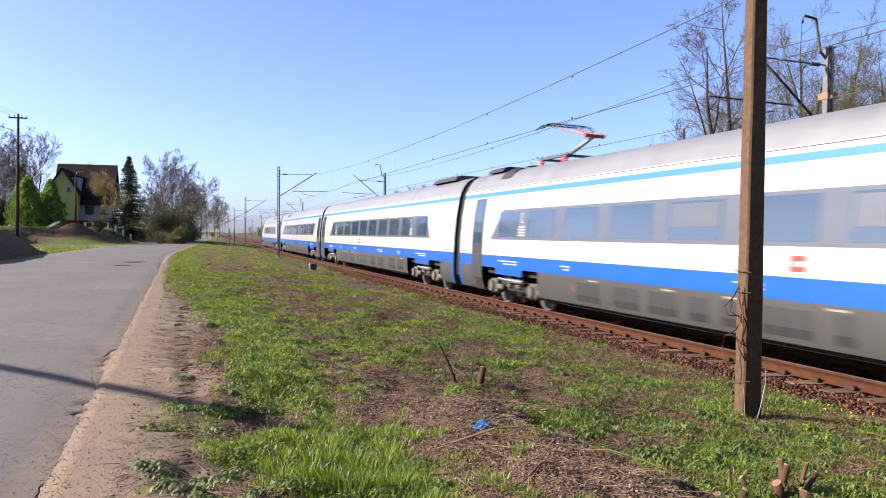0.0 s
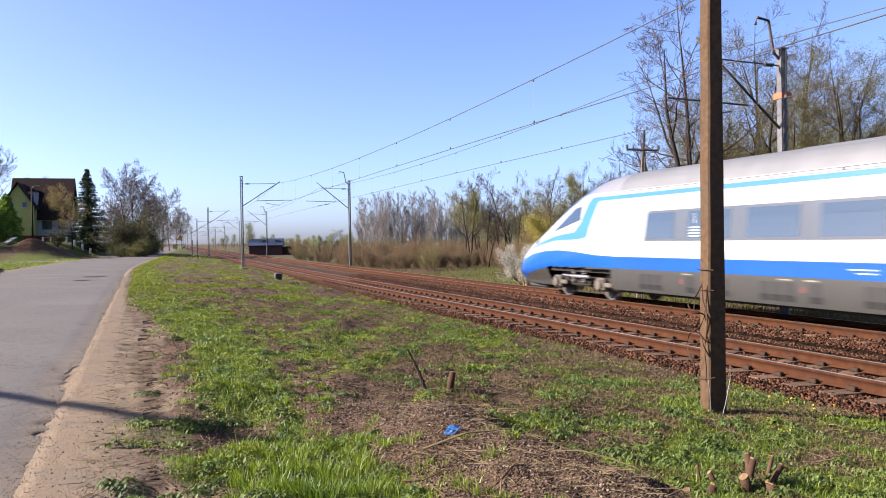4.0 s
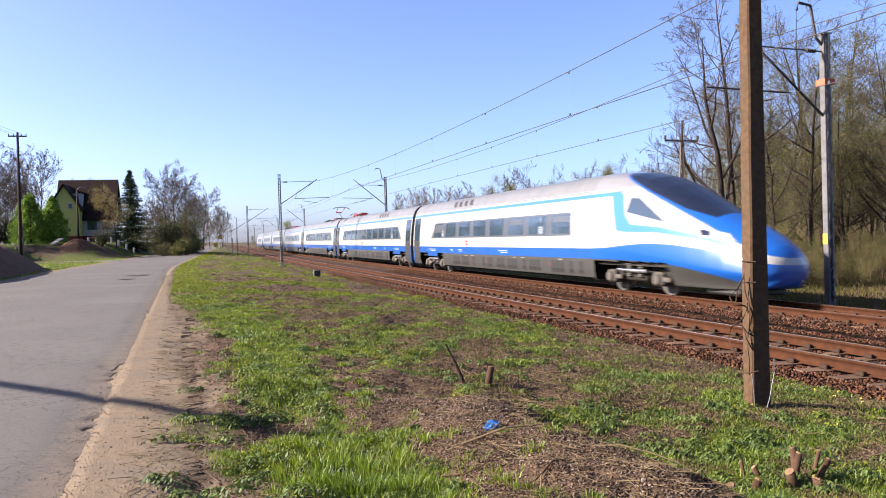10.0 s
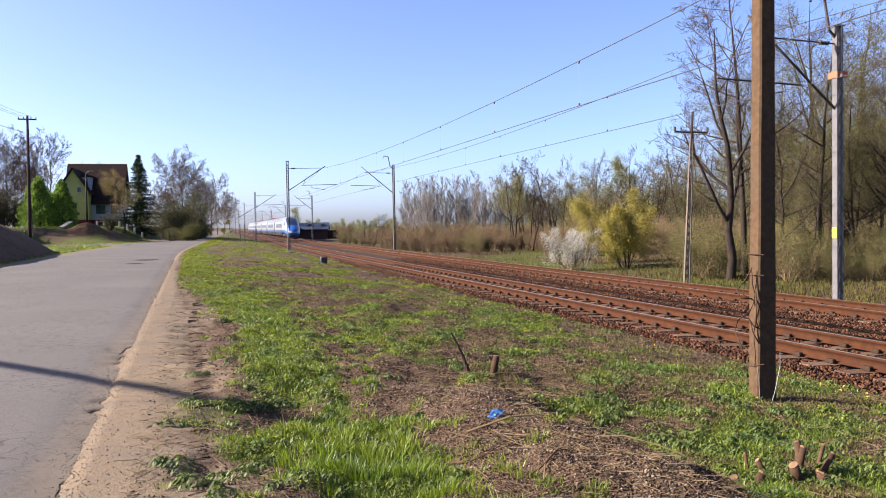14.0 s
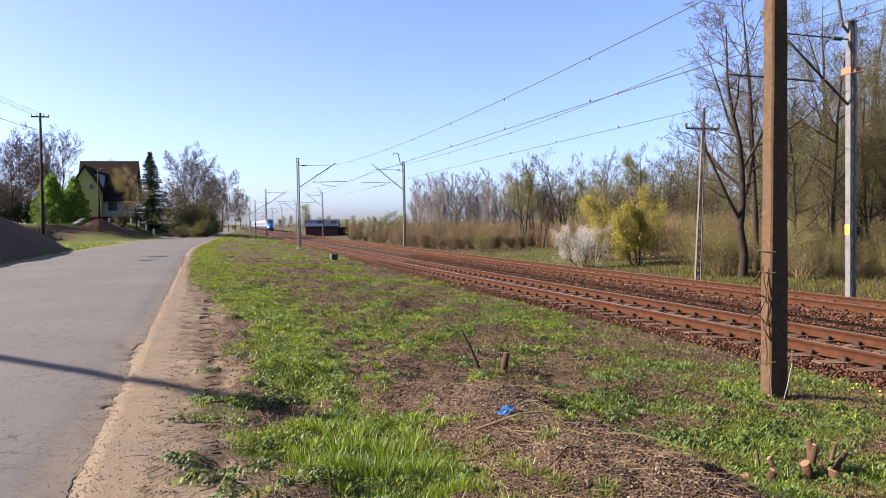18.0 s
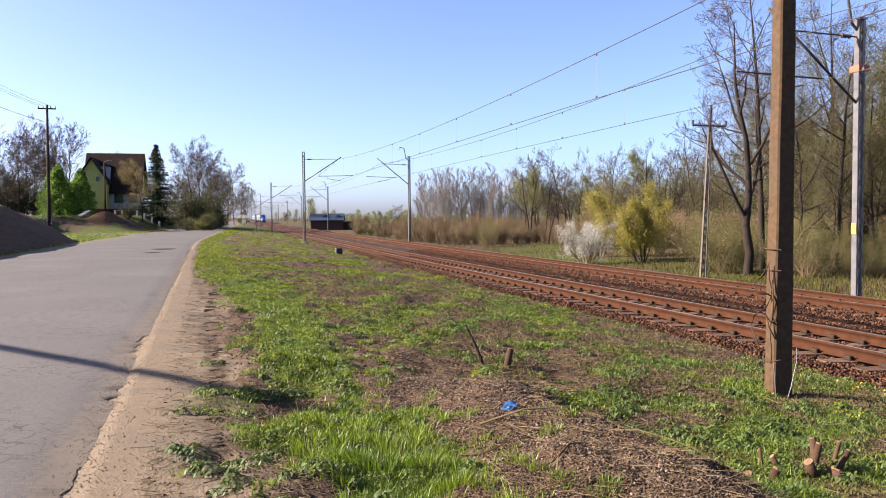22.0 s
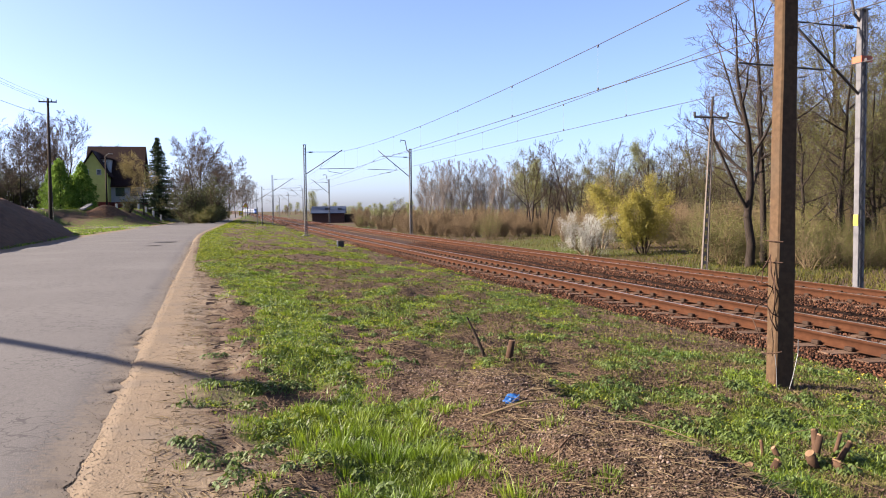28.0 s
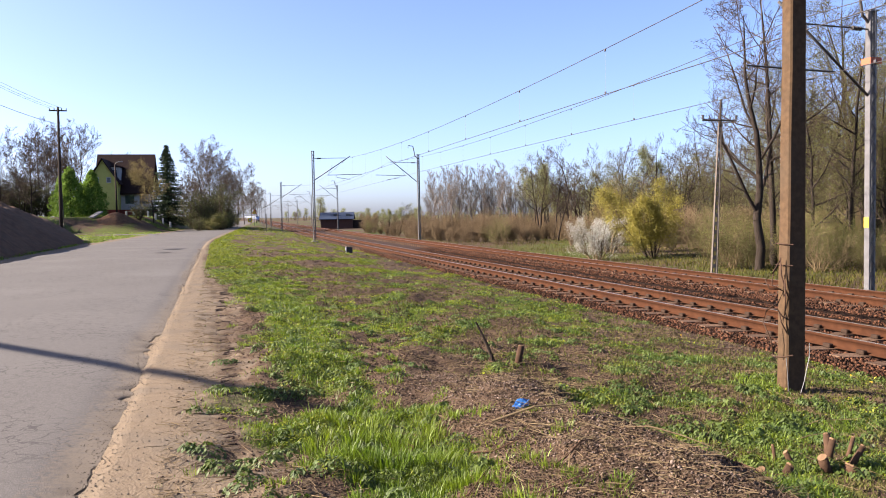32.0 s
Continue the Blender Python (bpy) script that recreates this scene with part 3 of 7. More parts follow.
    for i in range(len(sec) - 1):
        for j in range(4):
            fs.append((i * 4 + j, i * 4 + (j + 1) % 4, (i + 1) * 4 + (j + 1) % 4, (i + 1) * 4 + j))
    fs += [(3, 2, 1, 0), (28, 29, 30, 31)]
    sleeper = mesh_from("sleeper", vs, fs, M["sleeper"])
    clip = mesh_from("rail_clip", *joined([box_data(s * 0.7525 + t * 0.115 - 0.04, -0.07, -0.002, s * 0.7525 + t * 0.115 + 0.04, 0.07, 0.065, 0.012) for s in (-1, 1) for t in (-1, 1)]), M["clip"])
    for mid, nm in ((TRACK_1, "near"), (TRACK_2, "far")):
        root = thing("track_sleepers", "row of pale concrete sleepers sunk in brown ballast", "sleepers", kind="structure")
        far = []
        for i, y in enumerate(np.arange(3.0, 260, 0.62)):
            m = Matrix.Translation(cross(y, 0, -0.176, mid)) @ Euler((0, math.atan(CANT), -heading(y))).to_matrix().to_4x4()
            if y < 75:
                put("sleeper", sleeper, root, m=m)
                if y < 40:
                    put("rail_clip", clip, root, m=m)
            else:
                far.append(([tuple(m @ Vector(v)) for v in vs], fs))
        tagged(put("distant_sleepers", mesh_from("distant_sleepers", *joined(far), M["sleeper"]), root), kind="stuff")


def build_stones():
    """Loose crushed stone over the bed where it lies near."""
    r = np.random.RandomState(5)
    n = 150000
    u = r.rand(n)
    y = 4.5 + 42 * u ** 1.9
    d = r.uniform(7.25, 16.3, n)
    zz = np.interp(d, [7.2, 7.42, 7.72, 8.0, 11.2, 11.6, 12.6, 13.0, 14.5, 15.1, 15.7, 16.5], [-0.40, -0.36, -0.24, -0.192, -0.215, -0.23, -0.19, -0.155, -0.155, -0.19, -0.32, -0.75])
    keep = np.ones(n, bool)
    for mid in (TRACK_1, TRACK_2):
        keep &= np.abs(np.abs(d - mid) - 0.7525) > 0.09
        on = (np.abs(d - mid) < 1.3) & (np.abs(((y - 3.0 + 0.31) % 0.62) - 0.31) < 0.13)
        keep &= ~on | (r.rand(n) < np.where(np.abs(d - mid) < 0.6, 0.15, 0.42) + (0.8 if mid == TRACK_2 else 0.0))
    y, d, zz = y[keep], d[keep], zz[keep]
    n = len(y)
    x = d + bend(y)
    canted = np.where(np.abs(d - TRACK_1) < 2.0, -(d - TRACK_1) * CANT, np.where(np.abs(d - TRACK_2) < 2.0, -(d - TRACK_2) * CANT, 0))
    size = r.uniform(0.011, 0.029, n) * (1 + 0.012 * y)
    base = np.array([(1, 0, 0), (0, 1, 0), (-1, 0, 0), (0, -1, 0), (0.2, 0.1, 0.85), (0, 0, -0.85)], float)
    fac = np.array([(0, 1, 4), (1, 2, 4), (2, 3, 4), (3, 0, 4), (1, 0, 5), (2, 1, 5), (3, 2, 5), (0, 3, 5)])
    v = base[None] * r.uniform(0.6, 1.35, (n, 6, 1)) + r.uniform(-0.2, 0.2, (n, 6, 3))
    a = r.uniform(0, 6.28, n)
    ca, sa = np.cos(a)[:, None], np.sin(a)[:, None]
    tl = r.uniform(-0.7, 0.7, n)[:, None]
    vx, vy, vz = v[..., 0] * ca - v[..., 1] * sa, v[..., 0] * sa + v[..., 1] * ca, v[..., 2]
    vx, vz = vx * np.cos(tl) - vz * np.sin(tl), vx * np.sin(tl) + vz * np.cos(tl)
    out = np.stack([vx, vy, vz], -1) * size[:, None, None] + np.stack([x, y, RAIL + zz + canted + 0.4 * size - 0.012], -1)[:, None]
    faces = (fac[None] + 6 * np.arange(n)[:, None, None]).reshape(-1, 3)
    tagged(put("ballast_stones", quick_mesh("ballast_stones", out.reshape(-1, 3), faces, M["stone"])), "loose rust-brown crushed stones between and beside the rails", "ballast", kind="stuff")


# ---- trains ----
CAR, NOSE_CAR = 26.2, 28.2
SIDE = [(1.22, 0.30), (1.33, 0.36), (1.385, 0.60), (1.405, 0.97), (1.415, 1.30), (1.415, 1.73), (1.395, 2.20), (1.365, 2.52), (1.315, 2.88), (1.275, 3.10), (1.255, 3.16),
        (1.17, 3.36), (1.03, 3.54), (0.83, 3.66), (0.50, 3.74), (0.0, 3.77)]


def half_width(z):
    return float(np.interp(z, [p[1] for p in SIDE], [p[0] for p in SIDE]))


def strip(y0, y1, z0, z1, proud, steps=3):
    """Both sides of the body between two heights."""
    zs = sorted({z0, z1, *[z for _, z in SIDE if z0 < z < z1]})
    items = []
    for s in (-1, 1):
        vs = [(s * (half_width(z) + proud), y, z) for y in (y0, y1) for z in zs]
        n = len(zs)
        items.append((vs, [((i, i + 1, n + i + 1, n + i) if s > 0 else (i, n + i, n + i + 1, i + 1)) for i in range(n - 1)]))
    return joined(items)


def panel(side, corners, proud, depth=0.0):
    """A plate on one side of the body: corners (y, z) in order; it follows the body's swell."""
    vs = [(side * (half_width(z) + proud), y, z) for y, z in corners]
    n = len(vs)
    vs += [(side * (half_width(z) - depth - 0.02), y, z) for y, z in corners]
    f = tuple(range(n))
    fs = [f if side < 0 else f[::-1]]
    for i in range(n):
        j = (i + 1) % n
        q = (i, i + n, j + n, j)
        fs.append(q if side < 0 else q[::-1])
    return vs, fs


def swelled(side, y0a, y1a, z0, y0b, y1b, z1, proud, steps=3):
    """A band from z0 to z1 whose ends may slant."""
    vs, fs = [], []
    for i in range(steps + 1):
        t = i / steps
        z = z0 + (z1 - z0) * t
        for y in (y0a + (y0b - y0a) * t, y1a + (y1b - y1a) * t):
            vs.append((side * (half_width(z) + proud), y, z))
    for i in range(steps):
        q = (2 * i, 2 * i + 2, 2 * i + 3, 2 * i + 1)
        fs.append(q if side > 0 else q[::-1])
    return vs, fs


def build_bogie(car, y, cache={}):
    """Wheels, frame, springs, boxes and dampers of one bogie at y."""
    if not cache:
        cache["wheel"] = mesh_from("wheel", *joined([disc_data((0, 0, 0), (1, 0, 0), 0.445, 0.10, 24), disc_data((0, 0, 0), (1, 0, 0), 0.36, 0.14, 24), disc_data((0, 0, 0), (1, 0, 0), 0.14, 0.24, 14)]), M["bogie"])
        cache["axle"] = mesh_from("axle", *tube_data([(-0.85, 0, 0), (0.85, 0, 0)], 0.09, 10), M["under"])
        fr = [box_data(s * 1.0 - 0.09, -1.65, 0.50, s * 1.0 + 0.09, 1.65, 0.66, 0.03) for s in (-1, 1)]
        fr += [box_data(s * 1.0 - 0.12, -0.55, 0.36, s * 1.0 + 0.12, 0.55, 0.60, 0.04) for s in (-1, 1)]
        fr += [box_data(-1.0, -0.25, 0.45, 1.0, 0.25, 0.65, 0.03)]
        cache["frame"] = mesh_from("bogie_frame", *joined(fr), M["under"])
        cache["box"] = mesh_from("axle_box", *joined([box_data(-0.16, -0.22, -0.20, 0.13, 0.22, 0.20, 0.06), disc_data((-0.18, 0, 0), (1, 0, 0), 0.15, 0.08, 14), box_data(-0.12, -0.55, -0.08, 0.06, -0.15, 0.06, 0.03)]), M["boxes"])
        cache["spring"] = mesh_from("coil_spring", *joined([disc_data((0, 0, 0.05 * i), (0.1, 0, 1), 0.13 - 0.012 * (i % 2), 0.03, 12) for i in range(8)]), M["bogie"])
        cache["damper"] = mesh_from("yaw_damper", *joined([tube_data([(0, -0.75, 0), (0, 0.1, 0)], 0.055, 8), tube_data([(0, 0.1, 0), (0, 0.8, 0.02)], 0.035, 8)]), M["steel"])
        cache["disc"] = mesh_from("brake_disc", *disc_data((0, 0, 0), (1, 0, 0), 0.29, 0.08, 18), M["steel"])
    b = put("bogie", cache["frame"], car, m=Matrix.Translation((0, y, 0)))
    for a in (-1.25, 1.25):
        put("axle", cache["axle"], b, m=Matrix.Translation((0, a, 0.445)))
        for s in (-1, 1):
            put("wheel", cache["wheel"], b, m=Matrix.Translation((s * 0.755, a, 0.445)))
            put("axle_box", cache["box"], b, m=Matrix.Translation((s * 1.10, a, 0.46)) @ Matrix.Diagonal((s * -1.0, 1, 1, 1)) if s > 0 else Matrix.Translation((s * 1.10, a, 0.46)))
    for s in (-1, 1):
        put("coil_spring", cache["spring"], b, m=Matrix.Translation((s * 1.12, 0.30, 0.50)))
        put("coil_spring", cache["spring"], b, m=Matrix.Translation((s * 1.12, -0.30, 0.50)))
        put("yaw_damper", cache["damper"], b, "bright steel damper", Matrix.Translation((s * 1.26, 0.0, 0.66)))
        put("brake_disc", cache["disc"], b, m=Matrix.Translation((s * 0.4, 1.25, 0.445)))


NOSE = [  # metres behind the tip: roof height, half width, floor
    (0.00, 1.14, 0.30, 0.66), (0.06, 1.27, 0.50, 0.54), (0.18, 1.41, 0.69, 0.44), (0.38, 1.55, 0.84, 0.37), (0.70, 1.73, 0.97, 0.33), (1.15, 1.93, 1.09, 0.31), (1.75, 2.18, 1.19, 0.30),
    (2.45, 2.48, 1.28, 0.30), (3.20, 2.83, 1.34, 0.30), (4.00, 3.18, 1.38, 0.30), (4.80, 3.46, 1.405, 0.30), (5.60, 3.64, 1.415, 0.30), (6.50, 3.74, 1.415, 0.30), (7.20, 3.77, 1.415, 0.30)]
NOSE_LEN = 7.2


def nose_section(b, n=84):
    """Half outline from the floor over the side to the roof, b metres behind the tip."""
    cols = list(zip(*NOSE))
    top, half, low = (float(np.interp(b, cols[0], c)) for c in cols[1:])
    full = np.array(SIDE)
    # resample the plain body's outline evenly, then fit it to this section
    seg = np.concatenate([[0], np.cumsum(np.hypot(*np.diff(full, axis=0).T))])
    q = np.linspace(0, seg[-1], n)
    w, z = np.interp(q, seg, full[:, 0]), np.interp(q, seg, full[:, 1])
    t = (z - 0.30) / (3.77 - 0.30)
    f = min(1.0, b / NOSE_LEN)
    round_w = np.sqrt(np.clip(1 - np.clip((t - 0.28) / 0.72, 0, 1) ** 2.2, 0, 1)) * (0.72 + 0.28 * smooth_step(0.0, 0.3, t))
    k = f ** 1.3
    ww = half * ((w / 1.415) * k + round_w * (1 - k))
    ww[-1] = 0.0
    return ww, low + t * (top - low), t


def build_nose(car, y_tip, back):
    """The streamlined end: back is the way from the tip into the car, +1 or -1 along y."""
    n = 84
    bs = np.concatenate([np.linspace(0, 1.2, 30) ** 1.2 / 1.2 ** 0.2, np.linspace(1.24, NOSE_LEN, 120)])
    rows = [nose_section(b, n) for b in bs]
    vs, fs = [], []
    for b, (w, z, t) in zip(bs, rows):
        for s in (-1, 1):
            vs += [(s * w[j], y_tip + back * b, z[j]) for j in range(n)]
    for i in range(len(bs) - 1):
        for s in (0, 1):
            for j in range(n - 1):
                b = (bs[i] + bs[i + 1]) / 2
                z = (rows[i][1][j] + rows[i][1][j + 1] + rows[i + 1][1][j]) / 3
                if 3.15 < b < 7.0 and z < 0.92:      # open round the bogie
                    continue
                a, c = (2 * i + s) * n + j, (2 * (i + 1) + s) * n + j
                q = (a, c, c + 1, a + 1)
                fs.append(q if (s == 0) == (back > 0) else q[::-1])
        if not 3.0 < bs[i] < 7.0:      # floor
            q = (2 * i * n, (2 * i + 1) * n, (2 * i + 3) * n, (2 * i + 2) * n)
            fs.append(q if back > 0 else q[::-1])
    fs += [((j, n + j, n + j + 1, j + 1) if back < 0 else (j + 1, n + j + 1, n + j, j)) for j in range(n - 1)]      # blunt tip
    me = quick_mesh("nose", vs, fs, M["nose"], True)
    va = np.array(vs)
    for key, val in nose_borders(np.abs(va[:, 1] - y_tip), va[:, 2]).items():
        me.attributes.new(key, "FLOAT", "POINT").data.foreach_set("value", val.astype(np.float32))
    put("nose", me, car, "streamlined white and blue nose")
    for s in (-1, 1):
        # cab side window and headlamp
        put("cab_window", mesh_from("cab_window", *nose_patch(s, y_tip, back, [(5.12, 2.82), (4.70, 2.78), (3.38, 2.05), (5.22, 2.40)]), M["pane"]), car)
        lamp = put("headlamp", mesh_from("headlamp", *nose_patch(s, y_tip, back, [(2.40, 1.93), (1.30, 1.72), (1.00, 1.52), (2.00, 1.62)], 0.015), M["grey_mark"]), car, "clear glass headlamp")
        put("lens", mesh_from("lens", *nose_patch(s, y_tip, back, [(2.15, 1.84), (1.80, 1.78), (1.72, 1.66), (2.02, 1.68)], 0.022), M["screen"]), lamp, "dark lamp lens")
    put("snow_plough", mesh_from("snow_plough", *joined([box_data(-0.75, min(y_tip + back * 0.9, y_tip + back * 2.2), 0.16, 0.75, max(y_tip + back * 0.9, y_tip + back * 2.2), 0.34, 0.05)]), M["skirt"]), car)


def nose_patch(s, y_tip, back, pts, proud=0.012):
    vs, fs = [], []
    m = 9
    (b0, z0), (b1, z1), (b2, z2), (b3, z3) = pts
    for i in range(m):
        for j in range(m):
            u, v = i / (m - 1), j / (m - 1)
            b = (b0 * (1 - u) + b1 * u) * (1 - v) + (b3 * (1 - u) + b2 * u) * v
            z = (z0 * (1 - u) + z1 * u) * (1 - v) + (z3 * (1 - u) + z2 * u) * v
            w, zz, t = nose_section(b)
            k = int(np.argmax(zz))
            vs.append((s * (float(np.interp(z, zz[:k + 1], w[:k + 1])) + proud), y_tip + back * b, z))
    for i in range(m - 1):
        for j in range(m - 1):
            f = (i * m + j, (i + 1) * m + j, (i + 1) * m + j + 1, i * m + j + 1)
            fs.append(f if (s < 0) == (back < 0) else f[::-1])
    return vs, fs


def nose_borders(b, z):
    """How far a point lies inside each field of paint (above 0: inside)."""
    skirt_top = np.interp(b, [0, 0.5, 1.0, 1.6, 2.5, 3.3, 4.6, 6.0], [0.20, 0.38, 0.56, 0.68, 0.82, 0.91, 0.95, 0.97])
    blue_top = np.interp(b, [0, 0.36, 0.8, 1.8, 3.0, 4.0, 5.0, 6.2, 7.2], [0.95, 1.02, 1.12, 1.31, 1.43, 1.46, 1.42, 1.33, 1.30])
    lo = np.interp(b, [0.9, 1.85, 3.6, 5.2, 5.69, 5.9, 6.13, 7.2], [1.37, 1.55, 1.76, 1.80, 1.86, 2.40, 2.925, 2.925])
    hi = np.interp(b, [0.9, 1.85, 3.6, 4.9, 5.25, 5.5, 5.7, 7.2], [1.38, 1.63, 1.92, 2.02, 2.30, 2.92, 3.045, 3.045])
    line = np.interp(b, [0.0, 0.3, 1.0, 2.11, 3.33, 4.71, 5.9, 6.2], [1.12, 1.22, 1.50, 1.98, 2.48, 3.04, 3.53, 3.7])
    inner = line + np.interp(b, [1.95, 3.0, 4.5, 6.0], [0.22, 0.09, 0.06, 0.03])
    return dict(roof_paint=z - 3.16, line_paint=np.minimum(z - line, 6.1 - b), screen_paint=np.minimum(np.minimum(z - inner, b - 1.95), 6.1 - b),
                stripe_paint=np.minimum(np.minimum(z - lo, hi - z), b - 0.9), blue_paint=blue_top - z, skirt_paint=np.minimum(skirt_top - z, b - 0.55))


def nose_material():
    m = mat("nose_livery", (0.242, 0.239, 0.227), (0.228, 0.225, 0.213), 3, 0.28, coat=0.15)
    nt = m.node_tree
    bs = nt.nodes["Principled BSDF"]
    col = bs.inputs["Base Color"].links[0].from_socket
    for key, c in (("roof_paint", (0.125, 0.125, 0.13)), ("line_paint", (0.0040, 0.052, 0.219)), ("screen_paint", (0.0058, 0.0081, 0.0173)), ("stripe_paint", (0.025, 0.106, 0.236)), ("blue_paint", (0.0040, 0.052, 0.219)), ("skirt_paint", (0.034, 0.034, 0.031))):
        a = nt.nodes.new("ShaderNodeAttribute")
        a.attribute_name = key
        r = nt.nodes.new("ShaderNodeMapRange")
        r.inputs["From Min"].default_value, r.inputs["From Max"].default_value = -0.005, 0.005
        nt.links.new(a.outputs["Fac"], r.inputs["Value"])
        x = nt.nodes.new("ShaderNodeMix")
        x.data_type = "RGBA"
        nt.links.new(r.outputs[0], x.inputs[0])
        nt.links.new(col, x.inputs[6])
        x.inputs[7].default_value = (*c, 1)
        col = x.outputs[2]
    nt.links.new(col, bs.inputs["Base Color"])
    return m


M["nose"] = nose_material()


def numeral(text, size, material):
    """A figure as a flat mesh."""
    cu = bpy.data.curves.new("numeral", "FONT")
    cu.body, cu.size, cu.align_x = text, size, "CENTER"
    ob = bpy.data.objects.new("numeral", cu)
    me = bpy.data.meshes.new_from_object(ob)
    bpy.data.objects.remove(ob)
    me.materials.clear()
    me.materials.append(M[material])
    return me


def build_car(kind, tip=0, doors=(1, 1), door_at=((0.45, 1.55), (0.45, 1.55)), win=(3.4, 3.4), slant=(1.0, 1.0), seed=0, blinds=0.2, mark_at=1.5):
    """A railway car along y, its middle at the origin, rails at z = 0. tip: +1 or -1 where an end is a streamlined nose.
    doors, door_at and win: for the end towards -y and the end towards +y."""
    r = np.random.RandomState(seed)
    length = NOSE_CAR if tip else CAR
    lo, hi = -length / 2 + 0.28, length / 2 - 0.28
    b0, b1 = lo, hi
    if tip < 0:
        b0 = -length / 2 + NOSE_LEN
    if tip > 0:
        b1 = length / 2 - NOSE_LEN
    car = thing("train_car", "", "train car", group="")
    put("body", mesh_from("body", *strip(b0, b1, 1.30, 2.925, 0), M["white"], True), car, "white painted side with a tinted window band")
    put("blue_band", mesh_from("blue_band", *strip(b0, b1, 0.97, 1.30, 0), M["blue"], True), car, "bright blue band along the sill")
    put("sky_blue_stripe", mesh_from("sky_blue_stripe", *strip(b0, b1, 2.925, 3.045, 0), M["sky_blue"], True), car, "light blue stripe under the roof")
    put("gutter", mesh_from("gutter", *strip(b0, b1, 3.045, 3.16, 0), M["white"], True), car)
    roof = [p for p in SIDE if p[1] >= 3.16]
    outline = [(-w, z) for w, z in roof] + [(w, z) for w, z in roof[::-1][1:]]
    n = len(outline)
    vs = [(x, y, z) for y in (b0, b1) for x, z in outline]
    put("roof", mesh_from("roof", vs, [(i, n + i, n + i + 1, i + 1) for i in range(n - 1)], M["silver"], True), car, "dull silver-grey roof")
    put("roof_seam", mesh_from("roof_seam", *strip(b0, b1, 3.128, 3.142, 0.006), M["vent"]), car)
    # end walls and folding bellows
    for s, y in ((-1, lo), (1, hi)):
        if s == tip:
            continue
        ring = [(-w, y, z) for w, z in SIDE] + [(w, y, z) for w, z in SIDE[::-1][1:]]
        f = tuple(range(len(ring)))
        put("end_wall", mesh_from("end_wall", ring, [f if s < 0 else f[::-1]], M["rubber"]), car)
        folds = []
        for i in range(4):
            ya = y + s * (0.02 + 0.065 * i)
            g = 0.93 if i % 2 else 0.88
            rr = [(x * g, yy, 0.5 + (z - 0.5) * (0.985 if i % 2 else 0.965)) for yy in (ya, ya + s * 0.05) for x, z in
                  ([(-w, z) for w, z in SIDE[2:]] + [(w, z) for w, z in SIDE[2:][::-1][1:]])]
            m = len(rr) // 2
            folds.append((rr, [(j, j + 1, m + j + 1, m + j) for j in range(m - 1)]))
        put("bellows", mesh_from("bellows", *joined(folds), M["rubber"]), car, "black rubber folding gangway")
    # skirt between the bogies, and panels at the ends
    pivots = [lo + 3.85 - 0.28, hi - 3.85 + 0.28]
    if tip < 0:
        pivots[0] = -length / 2 + 4.95
    if tip > 0:
        pivots[1] = length / 2 - 4.95
    s0, s1 = pivots[0] + (2.25 if tip < 0 else 1.85), pivots[1] - (2.25 if tip > 0 else 1.85)
    put("skirt", mesh_from("skirt", *strip(s0, s1, 0.37, 0.97, 0), M["skirt"], True), car, "grey skirt with ventilation grilles")
    put("underframe", mesh_from("underframe", *joined([box_data(-1.2, lo + (3.0 if tip < 0 else 0.3), 0.80, 1.2, hi - (3.0 if tip > 0 else 0.3), 0.97), box_data(-1.15, s0 + 0.05, 0.30, 1.15, s1 - 0.05, 0.8)]), M["under"]), car)
    for s, y, p in ((-1, lo, pivots[0]), (1, hi, pivots[1])):
        if s == tip:
            continue
        a, b = sorted((y, y - s * 1.36))
        c, d = sorted((y, y - s * 0.16))
        for e in (-1, 1):
            put("end_skirt", mesh_from("end_skirt", *swelled(e, a, b, 0.34, a, b, 0.97, 0.0), M["skirt"], True), car)
            put("corner_panel", mesh_from("corner_panel", *swelled(e, c, d, 0.34, c, d, 0.975, 0.004), M["blue"], True), car, "blue corner panel")
            put("bogie_apron", mesh_from("bogie_apron", *swelled(e, p - 0.95, p + 0.75, 0.80, p - 0.95, p + 0.75, 0.975, 0.004), M["blue"]), car)
    for p in pivots:
        build_bogie(car, p)
    # window band with slanted ends, and the panes in it
    w0, w1 = lo + win[0], hi - win[1]
    if tip < 0:
        w0 = -length / 2 + 8.55
    if tip > 0:
        w1 = length / 2 - 8.55
    band = put("window_band", mesh_from("window_band", *joined([swelled(s, w0, w1, 1.73, w0 + slant[0], w1 - slant[1], 2.52, 0.004) for s in (-1, 1)]), M["band"]), car, "grey tinted window band")
    count = max(6, int(round((w1 - w0 - 1.6) / 1.85)))
    pitch = (w1 - w0 - abs(slant[0]) - abs(slant[1]) + 1.0) / count
    y = w0 + max(0, slant[0]) - 0.4
    panes = [(y + pitch * i + 0.26, y + pitch * (i + 1) - 0.26) for i in range(count)]
    for s in (-1, 1):
        for a, b in panes:
            a2, b2 = max(a, w0 + (slant[0] if slant[0] > 0 else 0) * 0.75), min(b, w1 - (slant[1] if slant[1] > 0 else 0) * 0.75)
            if b2 - a2 > 0.5:
                put("pane", mesh_from("pane", *swelled(s, a2, b2, 1.80, a2, b2, 2.46, 0.009), M["pane"]), band)
                if r.rand() < blinds:
                    low = r.choice([2.0, 2.02, 2.2])
